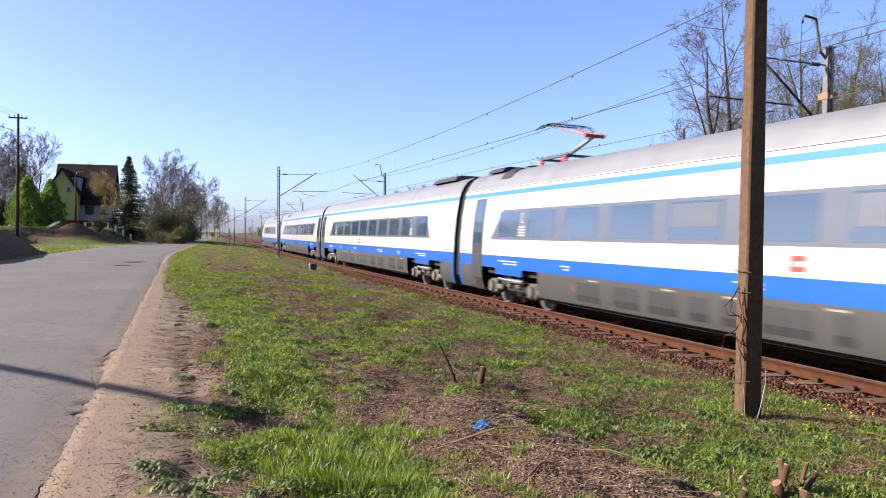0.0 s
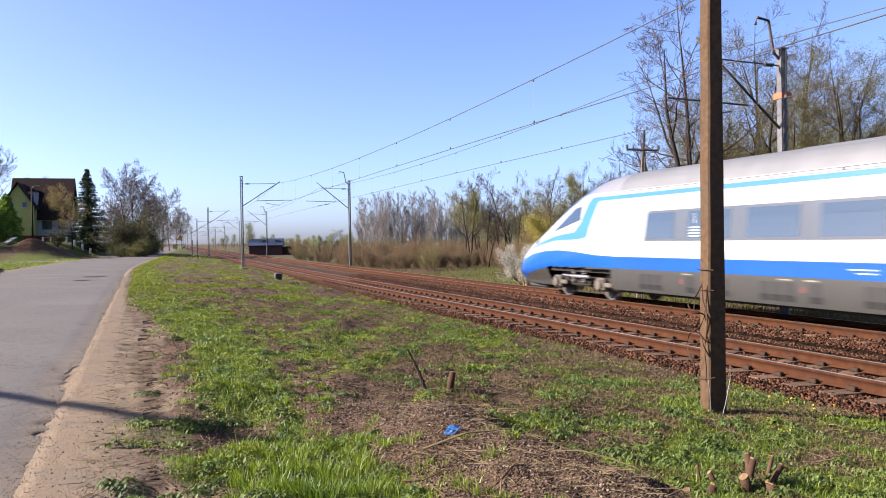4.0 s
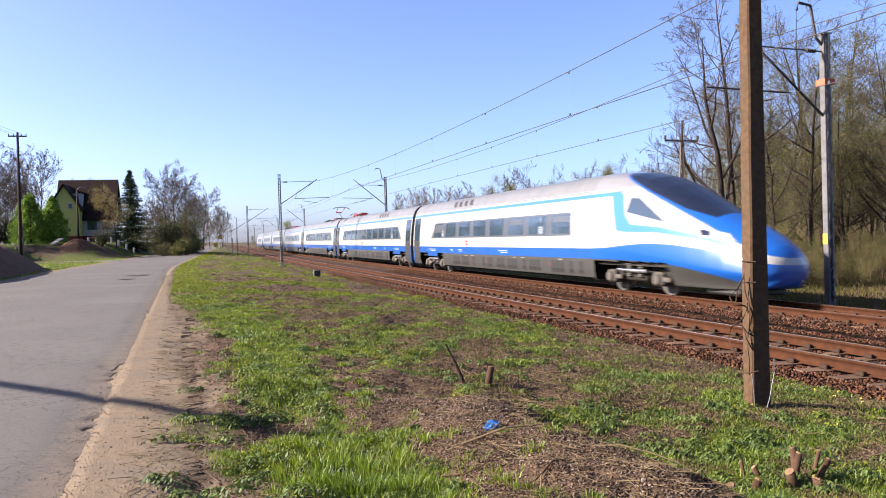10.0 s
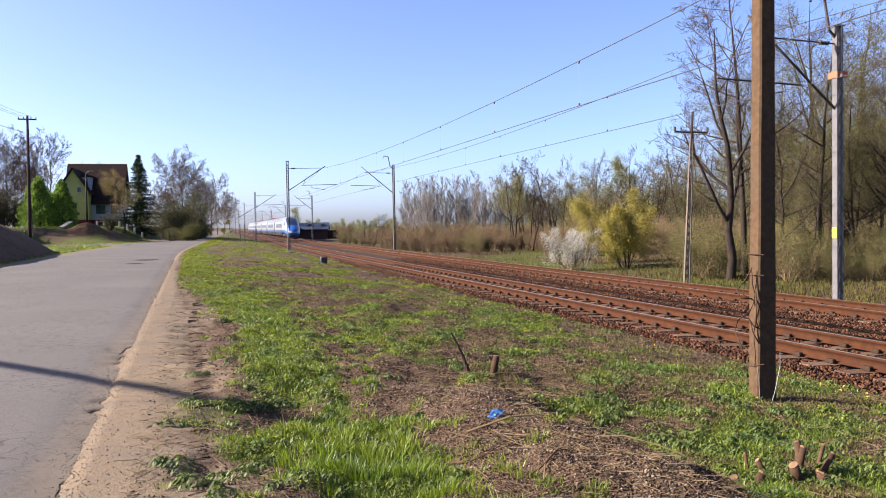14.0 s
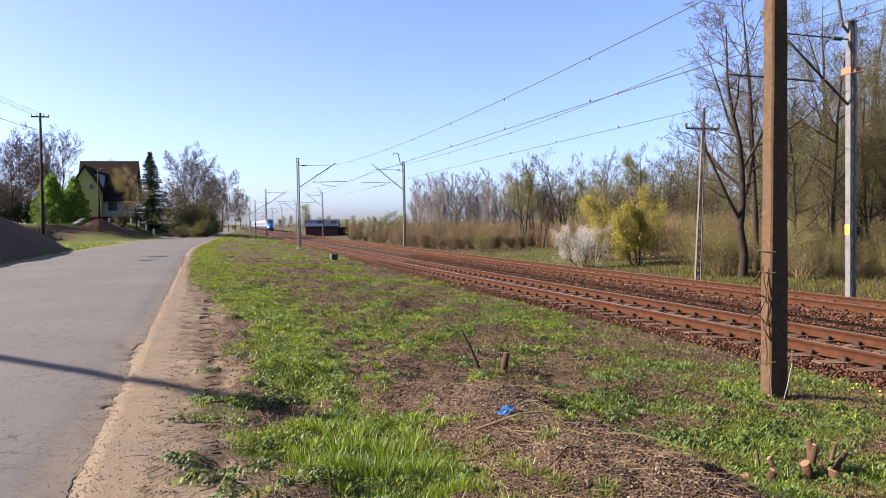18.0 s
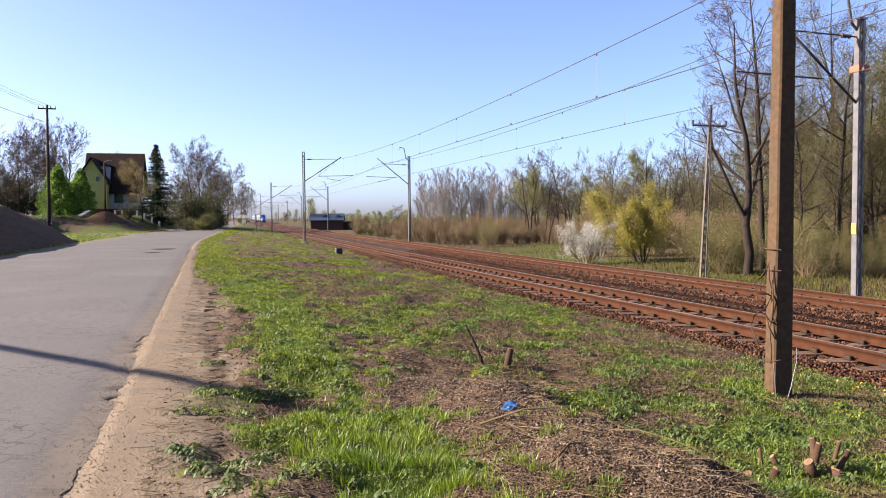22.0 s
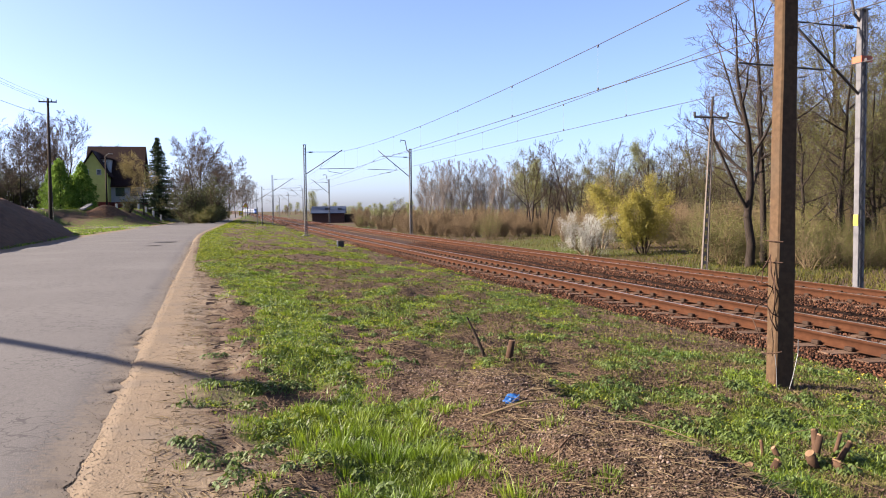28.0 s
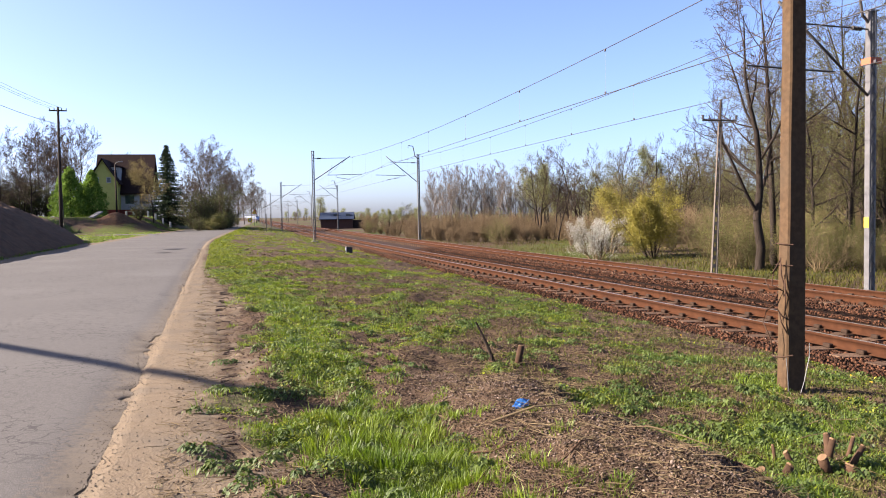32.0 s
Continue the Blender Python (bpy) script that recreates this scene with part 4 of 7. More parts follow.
                    put("blind", mesh_from("blind", *swelled(s, a2 + 0.06, b2 - 0.06, low, a2 + 0.06, b2 - 0.06, 2.42, 0.012), M["blind"]), band, "pale blind behind the glass")
    # class numeral as plain pale bars near the ends of the band
    for s in (-1, 1):
        for y in (w0 + 2.2, w1 - 2.2):
            for z in (2.04, 1.97, 1.90, 1.83):
                put("mark_line", mesh_from("mark_line", *swelled(s, y, y + 0.36, z, y, y + 0.36, z + 0.035, 0.012), M["pale_mark"]), band)
            me = numeral("1" if tip else "2", 0.36, "pale_mark")
            put("class_numeral", me, band, "pale class numeral", Matrix(((0, 0, s, s * (half_width(2.25) + 0.02)), (s, 0, 0, y + 0.18), (0, 1, 0, 2.16), (0, 0, 0, 1))))
    # doors
    for e, s_end in ((0, -1), (1, 1)):
        if not doors[e] or s_end == tip:
            continue
        y_end = lo - 0.28 if e == 0 else hi + 0.28
        a, b = sorted((y_end - s_end * door_at[e][0], y_end - s_end * door_at[e][1]))
        for s in (-1, 1):
            d = put("door", mesh_from("door", *swelled(s, a, b, 0.33, a, b, 2.88, 0.006, 8), M["door"]), car, "grey sliding door with a tall window")
            put("door_window", mesh_from("door_window", *swelled(s, a + 0.06, b - 0.06, 1.62, a + 0.06, b - 0.06, 2.84, 0.012, 4), M["pane"]), d)
            put("door_sill", mesh_from("door_sill", *swelled(s, a + 0.05, b - 0.05, 1.33, a + 0.05, b - 0.05, 1.58, 0.012), M["vent"]), d)
    # grilles in the skirt
    y = s0 + 0.5
    while y < s1 - 1.6:
        w = float(r.choice([0.35, 0.55, 0.9, 1.0, 1.0]))
        for s in (-1, 1):
            put("grille", mesh_from("grille", *joined([swelled(s, y + i * w / max(1, int(w / 0.3)) + 0.02, y + (i + 1) * w / max(1, int(w / 0.3)) - 0.03, 0.46, y + i * w / max(1, int(w / 0.3)) + 0.02, y + (i + 1) * w / max(1, int(w / 0.3)) - 0.03, 0.86, 0.006) for i in range(max(1, int(w / 0.3)))]), M["vent"]), car)
            if r.rand() < 0.5:
                put("small_plate", mesh_from("small_plate", *swelled(s, y + 0.1, y + 0.45, 0.895, y + 0.1, y + 0.45, 0.925, 0.006), M["cream"]), car, "small pale label")
            if r.rand() < 0.25:
                put("red_plate", mesh_from("red_plate", *swelled(s, y + w + 0.06, y + w + 0.2, 0.66, y + w + 0.06, y + w + 0.2, 0.78, 0.006), M["maroon"]), car, "small dull red plate")
        y += w + float(r.choice([0.28, 0.34, 0.5, 0.9]))
    # operator's mark and inscriptions as plain shapes
    for s in (-1, 1):
        y = (b0 + b1) / 2 + mark_at
        mark = put("red_mark", mesh_from("red_mark", *joined([swelled(s, y - 0.10, y, 1.38, y - 0.10, y, 1.60, 0.006), swelled(s, y - 0.34, y - 0.10, 1.53, y - 0.34, y - 0.10, 1.60, 0.006), swelled(s, y - 0.34, y - 0.10, 1.38, y - 0.34, y - 0.10, 1.45, 0.006)]), M["red"]), car, "red company mark, plain shape")
        put("grey_mark", mesh_from("grey_mark", *joined([swelled(s, y - 2.6, y - 0.6, 1.47, y - 2.6, y - 0.6, 1.53, 0.006)]), M["grey_mark"]), car)
        for yy, w in ((lo + 3.0, 1.3), (lo + 6.5, 0.4), (y - 5, 1.0), (y + 0.5, 0.6), (hi - 7, 0.4), (hi - 4.2, 1.2)):
            if b0 + 0.2 < yy and yy + w < b1 - 0.2:
                for z, k in ((1.15, 1.0), (1.08, 0.7)):
                    put("inscription", mesh_from("inscription", *swelled(s, yy, yy + w * k, z, yy, yy + w * k, z + 0.028, 0.005), M["pale_mark"]), car)
        for yy in (w0 - 0.9, w1 + 0.9):
            put("side_panel", mesh_from("side_panel", *swelled(s, yy - 0.1, yy + 0.1, 1.36, yy - 0.1, yy + 0.1, 1.58, 0.005), M["grey_mark"]), car)
    return car, (lo, hi)


def roof_kit(car, items):
    """Low housings and dark grilles on the roof: (y, length, half width, height, material)."""
    for y, ln, hw, h, m in items:
        vs, fs = [], []
        for j, (f, g) in enumerate(((1.0, -0.18), (0.92, 0.6), (0.75, 1.0))):
            for sy in (-1, 1):
                for sx in (-1, 1):
                    vs.append((sx * hw * f, y + sy * ln / 2 * (1.0 if j == 0 else 0.97 - 0.05 * j), 3.69 + h * g))
        for j in range(2):
            a = 4 * j
            fs += [(a, a + 1, a + 5, a + 4), (a + 3, a + 2, a + 6, a + 7), (a + 1, a + 3, a + 7, a + 5), (a + 2, a, a + 4, a + 6)]
        fs.append((8, 9, 11, 10))
        put("roof_unit", mesh_from("roof_unit", vs, fs, M[m]), car)


def roof_slits(car, y, count, pitch=0.75):
    """Dark air slits on both shoulders of the roof."""
    for s in (-1, 1):
        for i in range(count):
            a = y + i * pitch
            q = []
            for t in range(4):
                z = 3.24 + 0.11 * t
                q += [(s * (half_width(z) + 0.012), a + 0.12 * t, z), (s * (half_width(z) + 0.012), a + 0.4 + 0.12 * t, z)]
            fs = [(2 * t, 2 * t + 1, 2 * t + 3, 2 * t + 2) for t in range(3)]
            put("roof_slit", mesh_from("roof_slit", q, fs if s < 0 else [f[::-1] for f in fs], M["vent"]), car)


def pantograph(car, y, raised, way, tint="red", reach=4.86):
    """A single-arm current collector on red insulators; way is the side to which its knee points."""
    put("pantograph_frame", mesh_from("pantograph_frame", *joined([box_data(-0.55, y - 0.8, 3.86, -0.47, y + 0.8, 3.92), box_data(0.47, y - 0.8, 3.86, 0.55, y + 0.8, 3.92),
        box_data(-0.55, y - 0.7, 3.86, 0.55, y - 0.6, 3.92), box_data(-0.55, y + 0.6, 3.86, 0.55, y + 0.7, 3.92)]), M["dark_steel"] if raised else M["red"]), car, "pantograph base frame")
    ins = [disc_data((sx * 0.51, y + sy * 0.65, 3.74 + 0.035 * i), (0, 0, 1), 0.075 - 0.02 * (i % 2), 0.035, 10) for sx in (-1, 1) for sy in (-1, 1) for i in range(4)]
    put("insulator", mesh_from("insulator", *joined(ins), M["red"]), car, "red-brown ribbed insulators")
    top, head = (reach - 0.44, reach) if raised else (4.00, 4.02)
    knee = (0, y + way * (1.15 if raised else 1.3), top)
    hd = (0, y - way * (0.35 if raised else 0.9), head)
    put("lower_arm", mesh_from("lower_arm", *tube_data([(0, y - way * 0.5, 3.92), knee], [0.06, 0.045], 8), M["galv"] if raised else M["dark_steel"], True), car, "grey lower pantograph arm")
    put("knee_joint", mesh_from("knee_joint", *tube_data([(-0.28, knee[1], knee[2]), (0.28, knee[1], knee[2])], 0.05, 8), M["red"]), car, "red knee joint")
    for sx in (-1, 1):
        put("upper_arm", mesh_from("upper_arm", *tube_data([(sx * 0.25, knee[1], knee[2]), (sx * 0.35, hd[1], hd[2] - 0.05)], 0.03, 6), M[tint]), car, "red upper arm")
    bow = []
    for o in (-0.16, 0.16):
        bow.append(tube_data([(-0.78, hd[1] + o, hd[2] - 0.16), (-0.62, hd[1] + o, hd[2] - 0.03), (-0.45, hd[1] + o, hd[2]), (0.45, hd[1] + o, hd[2]), (0.62, hd[1] + o, hd[2] - 0.03), (0.78, hd[1] + o, hd[2] - 0.16)], 0.022, 6))
    bow.append(tube_data([(-0.4, hd[1] - 0.16, hd[2] - 0.03), (-0.4, hd[1] + 0.16, hd[2] - 0.03)], 0.015, 6))
    bow.append(tube_data([(0.4, hd[1] - 0.16, hd[2] - 0.03), (0.4, hd[1] + 0.16, hd[2] - 0.03)], 0.015, 6))
    put("contact_bow", mesh_from("contact_bow", *joined(bow), M["dark_steel"]), car, "dark contact bow")
    put("roof_well", mesh_from("roof_well", *joined([swelled_roof(y - way * 1.9, y - way * 1.2)]), M["vent"]), car)


def swelled_roof(y0, y1):
    roof = [p for p in SIDE if p[1] >= 3.3]
    outline = [(-w, z + 0.05) for w, z in roof] + [(w, z + 0.05) for w, z in roof[::-1][1:]]
    n = len(outline)
    return [(x * 0.99, y, z) for y in (y0, y1) for x, z in outline], [(i, n + i, n + i + 1, i + 1) for i in range(n - 1)]


def build_train(raised, group):
    """Seven cars, the first towards +y. Returns the cars with their place behind the leading tip."""
    out = []
    wide = ((0.45, 1.55), (0.45, 1.55))
    plans = [
        dict(kind="nose", tip=1, doors=(1, 0), win=(3.4, 0), slant=(1.0, 0.12)),
        dict(kind="coach", doors=(1, 1), win=(3.1, 3.1), slant=(-0.9, 1.0)),
        dict(kind="bistro", doors=(0, 1), win=(2.6, 3.1), slant=(0.55, 1.0)),
        dict(kind="coach", doors=(1, 1), door_at=((0.45, 1.55), (1.3, 2.1)), win=(3.1, 2.4), slant=(1.0, 0.7), mark_at=-0.6),
        dict(kind="coach", doors=(1, 1), win=(2.3, 3.1), slant=(0.9, 0.9)),
        dict(kind="coach", doors=(1, 1), win=(2.3, 3.1), slant=(1.0, 0.6)),
        dict(kind="nose", tip=-1, doors=(0, 1), win=(0, 3.4), slant=(0.12, 0.8)),
    ]
    back = 0.0
    for i, p in enumerate(plans):
        car, (lo, hi) = build_car(seed=i + 3, blinds=0.18 if raised == 3 else 0.12, **p)
        length = NOSE_CAR if p.get("tip") else CAR
        if p.get("tip"):
            build_nose(car, p["tip"] * length / 2, -p["tip"])
        out.append((car, back + length / 2))
        back += length
        if i in (0, 6):
            roof_slits(car, 4.5 if i else -7.0, 4)
            roof_kit(car, [(0.5 if i else -0.5, 3.0, 0.75, 0.05, "silver")])
        elif i == 2:
            roof_kit(car, [(-hi + 2.6, 2.6, 1.0, 0.16, "vent"), (3.0, 4.0, 0.75, 0.05, "silver")])
        elif i == 3:
            pantograph(car, hi - 4.2, raised == 3, -1, "pink" if raised == 3 else "red", 4.79)
            roof_kit(car, [(hi - 1.4, 1.1, 0.95, 0.14, "vent")])
        elif i == 4:
            pantograph(car, lo + 5.7, raised == 4, 1, "red", 4.98)
            roof_kit(car, [(lo + 9.5, 2.2, 0.95, 0.14, "vent"), (6.0, 3.0, 0.75, 0.05, "silver")])
        elif i == 5:
            pantograph(car, hi - 4.2, False, -1)
            roof_slits(car, lo + 6.5, 4)
        else:
            roof_slits(car, hi - 7.5, 4)
            roof_kit(car, [(-2.0, 3.6, 0.75, 0.05, "silver")])
        tagged(car, "white and blue high-speed train end car with a streamlined nose" if p.get("tip") else ("white and blue high-speed dining car with tinted windows" if i == 2 else "white and blue high-speed train coach with tinted windows"), "train car", group)
    return out, back


def car_rows(mid, back, start, speed, step=0.5):
    """Poses of a car whose middle runs back metres behind the leading tip; start: where the tip is at 0 s along y."""
    rows = []
    t = 0.0
    while t <= 32.001:
        y = start + speed * t - back
        h = heading(y)
        x = mid + float(bend(y))
        rows.append((t, Matrix.Translation((x, y, RAIL)) @ Euler((0, math.atan(CANT), -h)).to_matrix().to_4x4()))
        t += step
    return rows


# ---- overhead line ----
CONTACT_1, CONTACT_2, CARRIER = 4.84, 5.02, 6.55


def build_mast(x_side, y, mid, tall=7.0, hooked=False, detail=1):
    """A catenary mast on a concrete foot with its bracket over the track about mid. x_side: -1 left of the line, +1 right of it."""
    off = TRACK_1 - 2.72 if x_side < 0 else TRACK_2 + 2.62
    x = off + float(bend(y))
    base = float(ground_z(x, y))
    h = RAIL + tall - base
    root = thing("catenary_mast", "grey steel lattice catenary mast with a bracket over the track", "mast", Matrix.Translation((x, y, base)), group="catenary masts")
    inward = -x_side
    # two channels side by side across the line, webs outward, flat lacing bars on both faces between them
    half, w = 0.10, 0.080
    for k in (-1, 1):
        put("channel", mesh_from("channel", *joined([box_data(k * half - 0.006, -w, 0, k * half + 0.006, w, h), box_data(min(k * half, k * (half - 0.05)), -w - 0.006, 0, max(k * half, k * (half - 0.05)), -w + 0.004, h),
            box_data(min(k * half, k * (half - 0.05)), w - 0.004, 0, max(k * half, k * (half - 0.05)), w + 0.006, h)]), M["mast_paint"] if x_side > 0 and k < 0 else M["galv"]), root)
    lace = []
    z, k = 0.35, 1
    while z < h - 0.25:
        for face in (-1, 1):
            f = face * (w + 0.012)
            lace.append(([(-0.09 * k, f, z - 0.022), (0.09 * k, f, z + 0.198), (0.09 * k, f, z + 0.242), (-0.09 * k, f, z + 0.022), (-0.09 * k, f + 0.008 * face, z - 0.022), (0.09 * k, f + 0.008 * face, z + 0.198), (0.09 * k, f + 0.008 * face, z + 0.242), (-0.09 * k, f + 0.008 * face, z + 0.022)],
                [(0, 1, 2, 3), (7, 6, 5, 4), (0, 4, 5, 1), (2, 6, 7, 3)]))
        z, k = z + 0.22, -k
    if y < 40:
        for q in lace:
            put("lacing_bar", mesh_from("lacing_bar", *q, M["mast_paint"]), root)
    else:
        tagged(put("lacing", mesh_from("lacing", *joined(lace), M["mast_paint"]), root), kind="stuff")
    box("foot", (-0.25, -0.3, -0.25, 0.25, 0.3, 0.10), M["pale_concrete"], root, "pale concrete foot", 0.03)
    box("cap", (-half - 0.03, -w - 0.03, h, half + 0.03, w + 0.03, h + 0.04), M["galv"], root)
    dx = (mid + float(bend(y))) - x      # to the track's middle
    carrier = RAIL + CARRIER - base
    contact = RAIL + (CONTACT_1 if x_side < 0 else CONTACT_2) - base
    low = RAIL + 4.70 - base
    end = dx + inward * 0.25
    # bracket parts set in dark steel: their backlit shade is put into the colour
    put("bracket_strut", mesh_from("bracket_strut", *tube_data([(inward * 0.10, 0, low + 0.1), (end, 0, carrier + (0.15 if x_side < 0 else 0.50))], 0.035, 8), M["dark_steel"], True), root)
    put("top_stay", mesh_from("top_stay", *tube_data([(inward * 0.05, 0, carrier - 0.05), (dx - inward * 0.1, 0, carrier)], 0.02, 6), M["dark_steel"]), root)
    put("register_arm", mesh_from("register_arm", *joined([tube_data([(inward * 1.15, 0, contact + 0.35), (dx + inward * 1.2, 0, contact + 0.42)], 0.024, 6), tube_data([(inward * 1.2, 0, contact + 0.35), (inward * 1.5, 0, low + 1.25)], 0.012, 5),
        tube_data([(dx - inward * 0.9, 0, contact + 0.38), (dx - inward * 0.85, 0, contact + 0.16), (dx + inward * 0.2, 0, contact + 0.0)], 0.018, 5)]), M["dark_steel"]), root)
    ins = [disc_data((inward * (0.35 + 0.06 * i), 0, carrier - 0.045), (1, 0, 0), 0.06 - 0.02 * (i % 2), 0.05, 8) for i in range(5)]
    put("insulator", mesh_from("insulator", *joined(ins), M["dark_steel"]), root, "dark ribbed insulator")
    if hooked:
        put("feeder_arm", mesh_from("feeder_arm", *tube_data([(0, 0, h - 0.35), (inward * 0.28, 0, h - 0.1), (inward * 0.45, 0, h + 0.75), (inward * 0.85, 0, h + 0.8), (inward * 0.9, 0, h + 0.6)], 0.04, 6), M["dark_steel"]), root)
    return root, x


LEFT_MASTS = [(-52, 7.0), (3.0, 7.0), (61.2, 7.05), (114, 7.0), (166, 7.0), (218, 7.0), (270, 7), (322, 7), (374, 7)]
RIGHT_MASTS = [(-38, 7.0), (16.2, 6.95), (65.9, 7.2), (127, 7.0), (180, 7), (232, 7), (284, 7), (336, 7)]


def build_wires():
    for masts, mid in ((LEFT_MASTS, TRACK_1), (RIGHT_MASTS, TRACK_2)):
        ys = [m[0] for m in masts]
        height, dip = (CONTACT_1, 0.75) if mid == TRACK_1 else (CONTACT_2, 0.60)
        carrier, contact, drops = [], [], []
        for a, b in zip(ys[:-1], ys[1:]):
            n = 20
            for i in range(n):
                t = i / n
                y = a + (b - a) * t
                sag = 4 * t * (1 - t)
                p = cross(y, 0, 0, mid)
                carrier.append((p[0], y, p[2] + CARRIER - dip * sag))
                contact.append((p[0], y, p[2] + height + 0.03 * sag))
                if i % 2 == 1:
                    drops.append(tube_data([carrier[-1], contact[-1]], 0.0022, 3, False))
                    if y < 70:      # clips
                        for q, up in ((carrier[-1], -0.03), (contact[-1], 0.035)):
                            drops.append(box_data(q[0] - 0.012, q[1] - 0.03, q[2] + up - 0.03, q[0] + 0.012, q[1] + 0.03, q[2] + up + 0.03))
        for nm, pts, r in (("carrier_wire", carrier, 0.010), ("contact_wire", contact, 0.010)):
            cu = bpy.data.curves.new(nm, "CURVE")
            cu.dimensions, cu.bevel_depth, cu.bevel_resolution = "3D", r, 1
            sp = cu.splines.new("POLY")
            sp.points.add(len(pts) - 1)
            for q, p in zip(sp.points, pts):
                q.co = (*p, 1)
            cu.materials.append(M["wire"])
            tagged(new(nm, cu), "thin dark overhead wire above the track", "wire", "overhead wires")
        tagged(put("dropper_wires", mesh_from("dropper_wires", *joined(drops), M["wire"])), "thin hanger wires between carrier and contact wire", "wire", kind="stuff")


def build_line():
    for i, (y, tall) in enumerate(LEFT_MASTS):
        build_mast(-1, y, TRACK_1, tall)
    for i, (y, tall) in enumerate(RIGHT_MASTS):
        root, x = build_mast(1, y, TRACK_2, tall, True)
        if i == 1:
            box("orange_plate", (-0.14, -0.125, 6.24, 0.22, -0.110, 6.40), M["orange"], root, "orange warning plate")
            box("orange_plate", (-0.125, -0.108, 6.24, -0.110, 0.20, 6.40), M["orange"], root, "orange warning plate")
            box("yellow_plate", (-0.122, -0.078, 2.0, -0.110, 0.078, 2.28), M["yellow"], root, "small yellow plate")


def build_pole():
    """The concrete pole by the line: rectangular, tapering, with rusty wires round its foot."""
    x, y = 5.63, 6.54
    z = float(ground_z(x, y))
    root = thing("concrete_pole", "tall weathered concrete pole, brown and stained, wires tied round it", "pole", Matrix.Translation((x, y, z)) @ Euler((0, radians(0.45), 0)).to_matrix().to_4x4())
    bm_v, bm_f = [], []
    secs = []
    for i in range(15):
        t = i / 14
        a, b, c = 0.121 - 0.068 * t, 0.079 - 0.012 * t, 0.016
        ring = [(-a + c, -b), (a - c, -b), (a, -b + c), (a, b - c), (a - c, b), (-a + c, b), (-a, b - c), (-a, -b + c)]
        secs.append([(px + 0.003 * math.sin(i * 3 + px * 9), py, -0.2 + 9.7 * t) for px, py in ring])
    for s in secs:
        bm_v += s
    for i in range(14):
        for j in range(8):
            bm_f.append((8 * i + j, 8 * i + (j + 1) % 8, 8 * (i + 1) + (j + 1) % 8, 8 * (i + 1) + j))
    bm_f.append(tuple(range(112, 120)))
    put("shaft", mesh_from("shaft", bm_v, bm_f, M["concrete"]), root)


# ---- plants ----


def prisms(segs, sides):
    """Tapered pieces of branch as one set of corners and faces. segs: rows of x0 y0 z0 x1 y1 z1 r0 r1."""
    s = np.asarray(segs, float)
    p0, p1, r0, r1 = s[:, 0:3], s[:, 3:6], s[:, 6], s[:, 7]
    d = p1 - p0
    d = d / (np.linalg.norm(d, axis=1, keepdims=True) + 1e-9)
    ref = np.where(np.abs(d[:, 2:3]) < 0.9, np.array([[0, 0, 1.0]]), np.array([[1.0, 0, 0]]))
    a = np.cross(d, ref)
    a /= np.linalg.norm(a, axis=1, keepdims=True)
    b = np.cross(d, a)
    w = 2 * np.pi * np.arange(sides) / sides
    ring = np.cos(w)[None, :, None] * a[:, None] + np.sin(w)[None, :, None] * b[:, None]
    v = np.concatenate([p0[:, None] + ring * r0[:, None, None], p1[:, None] + ring * r1[:, None, None]], 1).reshape(-1, 3)
    j = np.arange(sides)
    q = np.stack([j, (j + 1) % sides, (j + 1) % sides + sides, j + sides], -1)
    f = (q[None] + (2 * sides) * np.arange(len(s))[:, None, None]).reshape(-1, 4)
    return v, f


def grow(seed, height, radius, levels=3, kids=(12, 6, 5), ratio=(0.5, 0.5, 0.5), angle=(50, 45, 40), start=0.25, gnarl=0.12, lift=0.12, stems=1, lean=0.0, thin=0.011):
    """The branches of a tree: stout pieces, thin pieces, and the ends of the twigs."""
    r = np.random.RandomState(seed)
    stout, fine, tips = [], [], []

    def branch(p, d, length, rad, level):
        n = (9, 5, 3, 2)[min(level, 3)]
        pts, rads = [p], [rad]
        for i in range(n):
            d = d + r.normal(0, gnarl, 3) + np.array([0, 0, lift * (1 if level else 0.5)])
            d = d / np.linalg.norm(d)
            p = p + d * length / n
            pts.append(p)
            rads.append(max(thin * 0.6, rad * (1 - (0.72 if level else 0.92) * (i + 1) / n)))
        for i in range(n):
            (stout if rads[i] > 0.035 else fine).append((*pts[i], *pts[i + 1], rads[i], rads[i + 1]))
        if level >= levels:
            tips.append((pts[-1], d))
            tips.append((pts[len(pts) // 2], d))
            return
        k = kids[level]
        for i in range(k):
            t = (start if level == 0 else 0.15) + (0.97 - (start if level == 0 else 0.15)) * (i + r.rand()) / k
            x = t * n
            j = min(int(x), n - 1)
            q = pts[j] + (pts[j + 1] - pts[j]) * (x - j)
            base = (pts[j + 1] - pts[j]) / (np.linalg.norm(pts[j + 1] - pts[j]) + 1e-9)
            side = np.cross(base, r.normal(0, 1, 3))
            side /= np.linalg.norm(side) + 1e-9
            an = radians(angle[level]) * r.uniform(0.7, 1.25)
            nd = base * math.cos(an) + side * math.sin(an)
            ln = length * ratio[level] * (1.15 - 0.75 * t if level == 0 else 1.1 - 0.5 * t) * r.uniform(0.7, 1.2)
            rr = max(thin, min(0.62 * rads[j], 0.42 * rad) * (1.0 - 0.3 * t))
            branch(q, nd, ln, rr, level + 1)

    for i in range(stems):
        a = r.uniform(0, 6.28)
        sp = 0.0 if stems == 1 else r.uniform(0.1, 0.75)
        d0 = np.array([math.cos(a) * sp + lean, math.sin(a) * sp, 1.0])
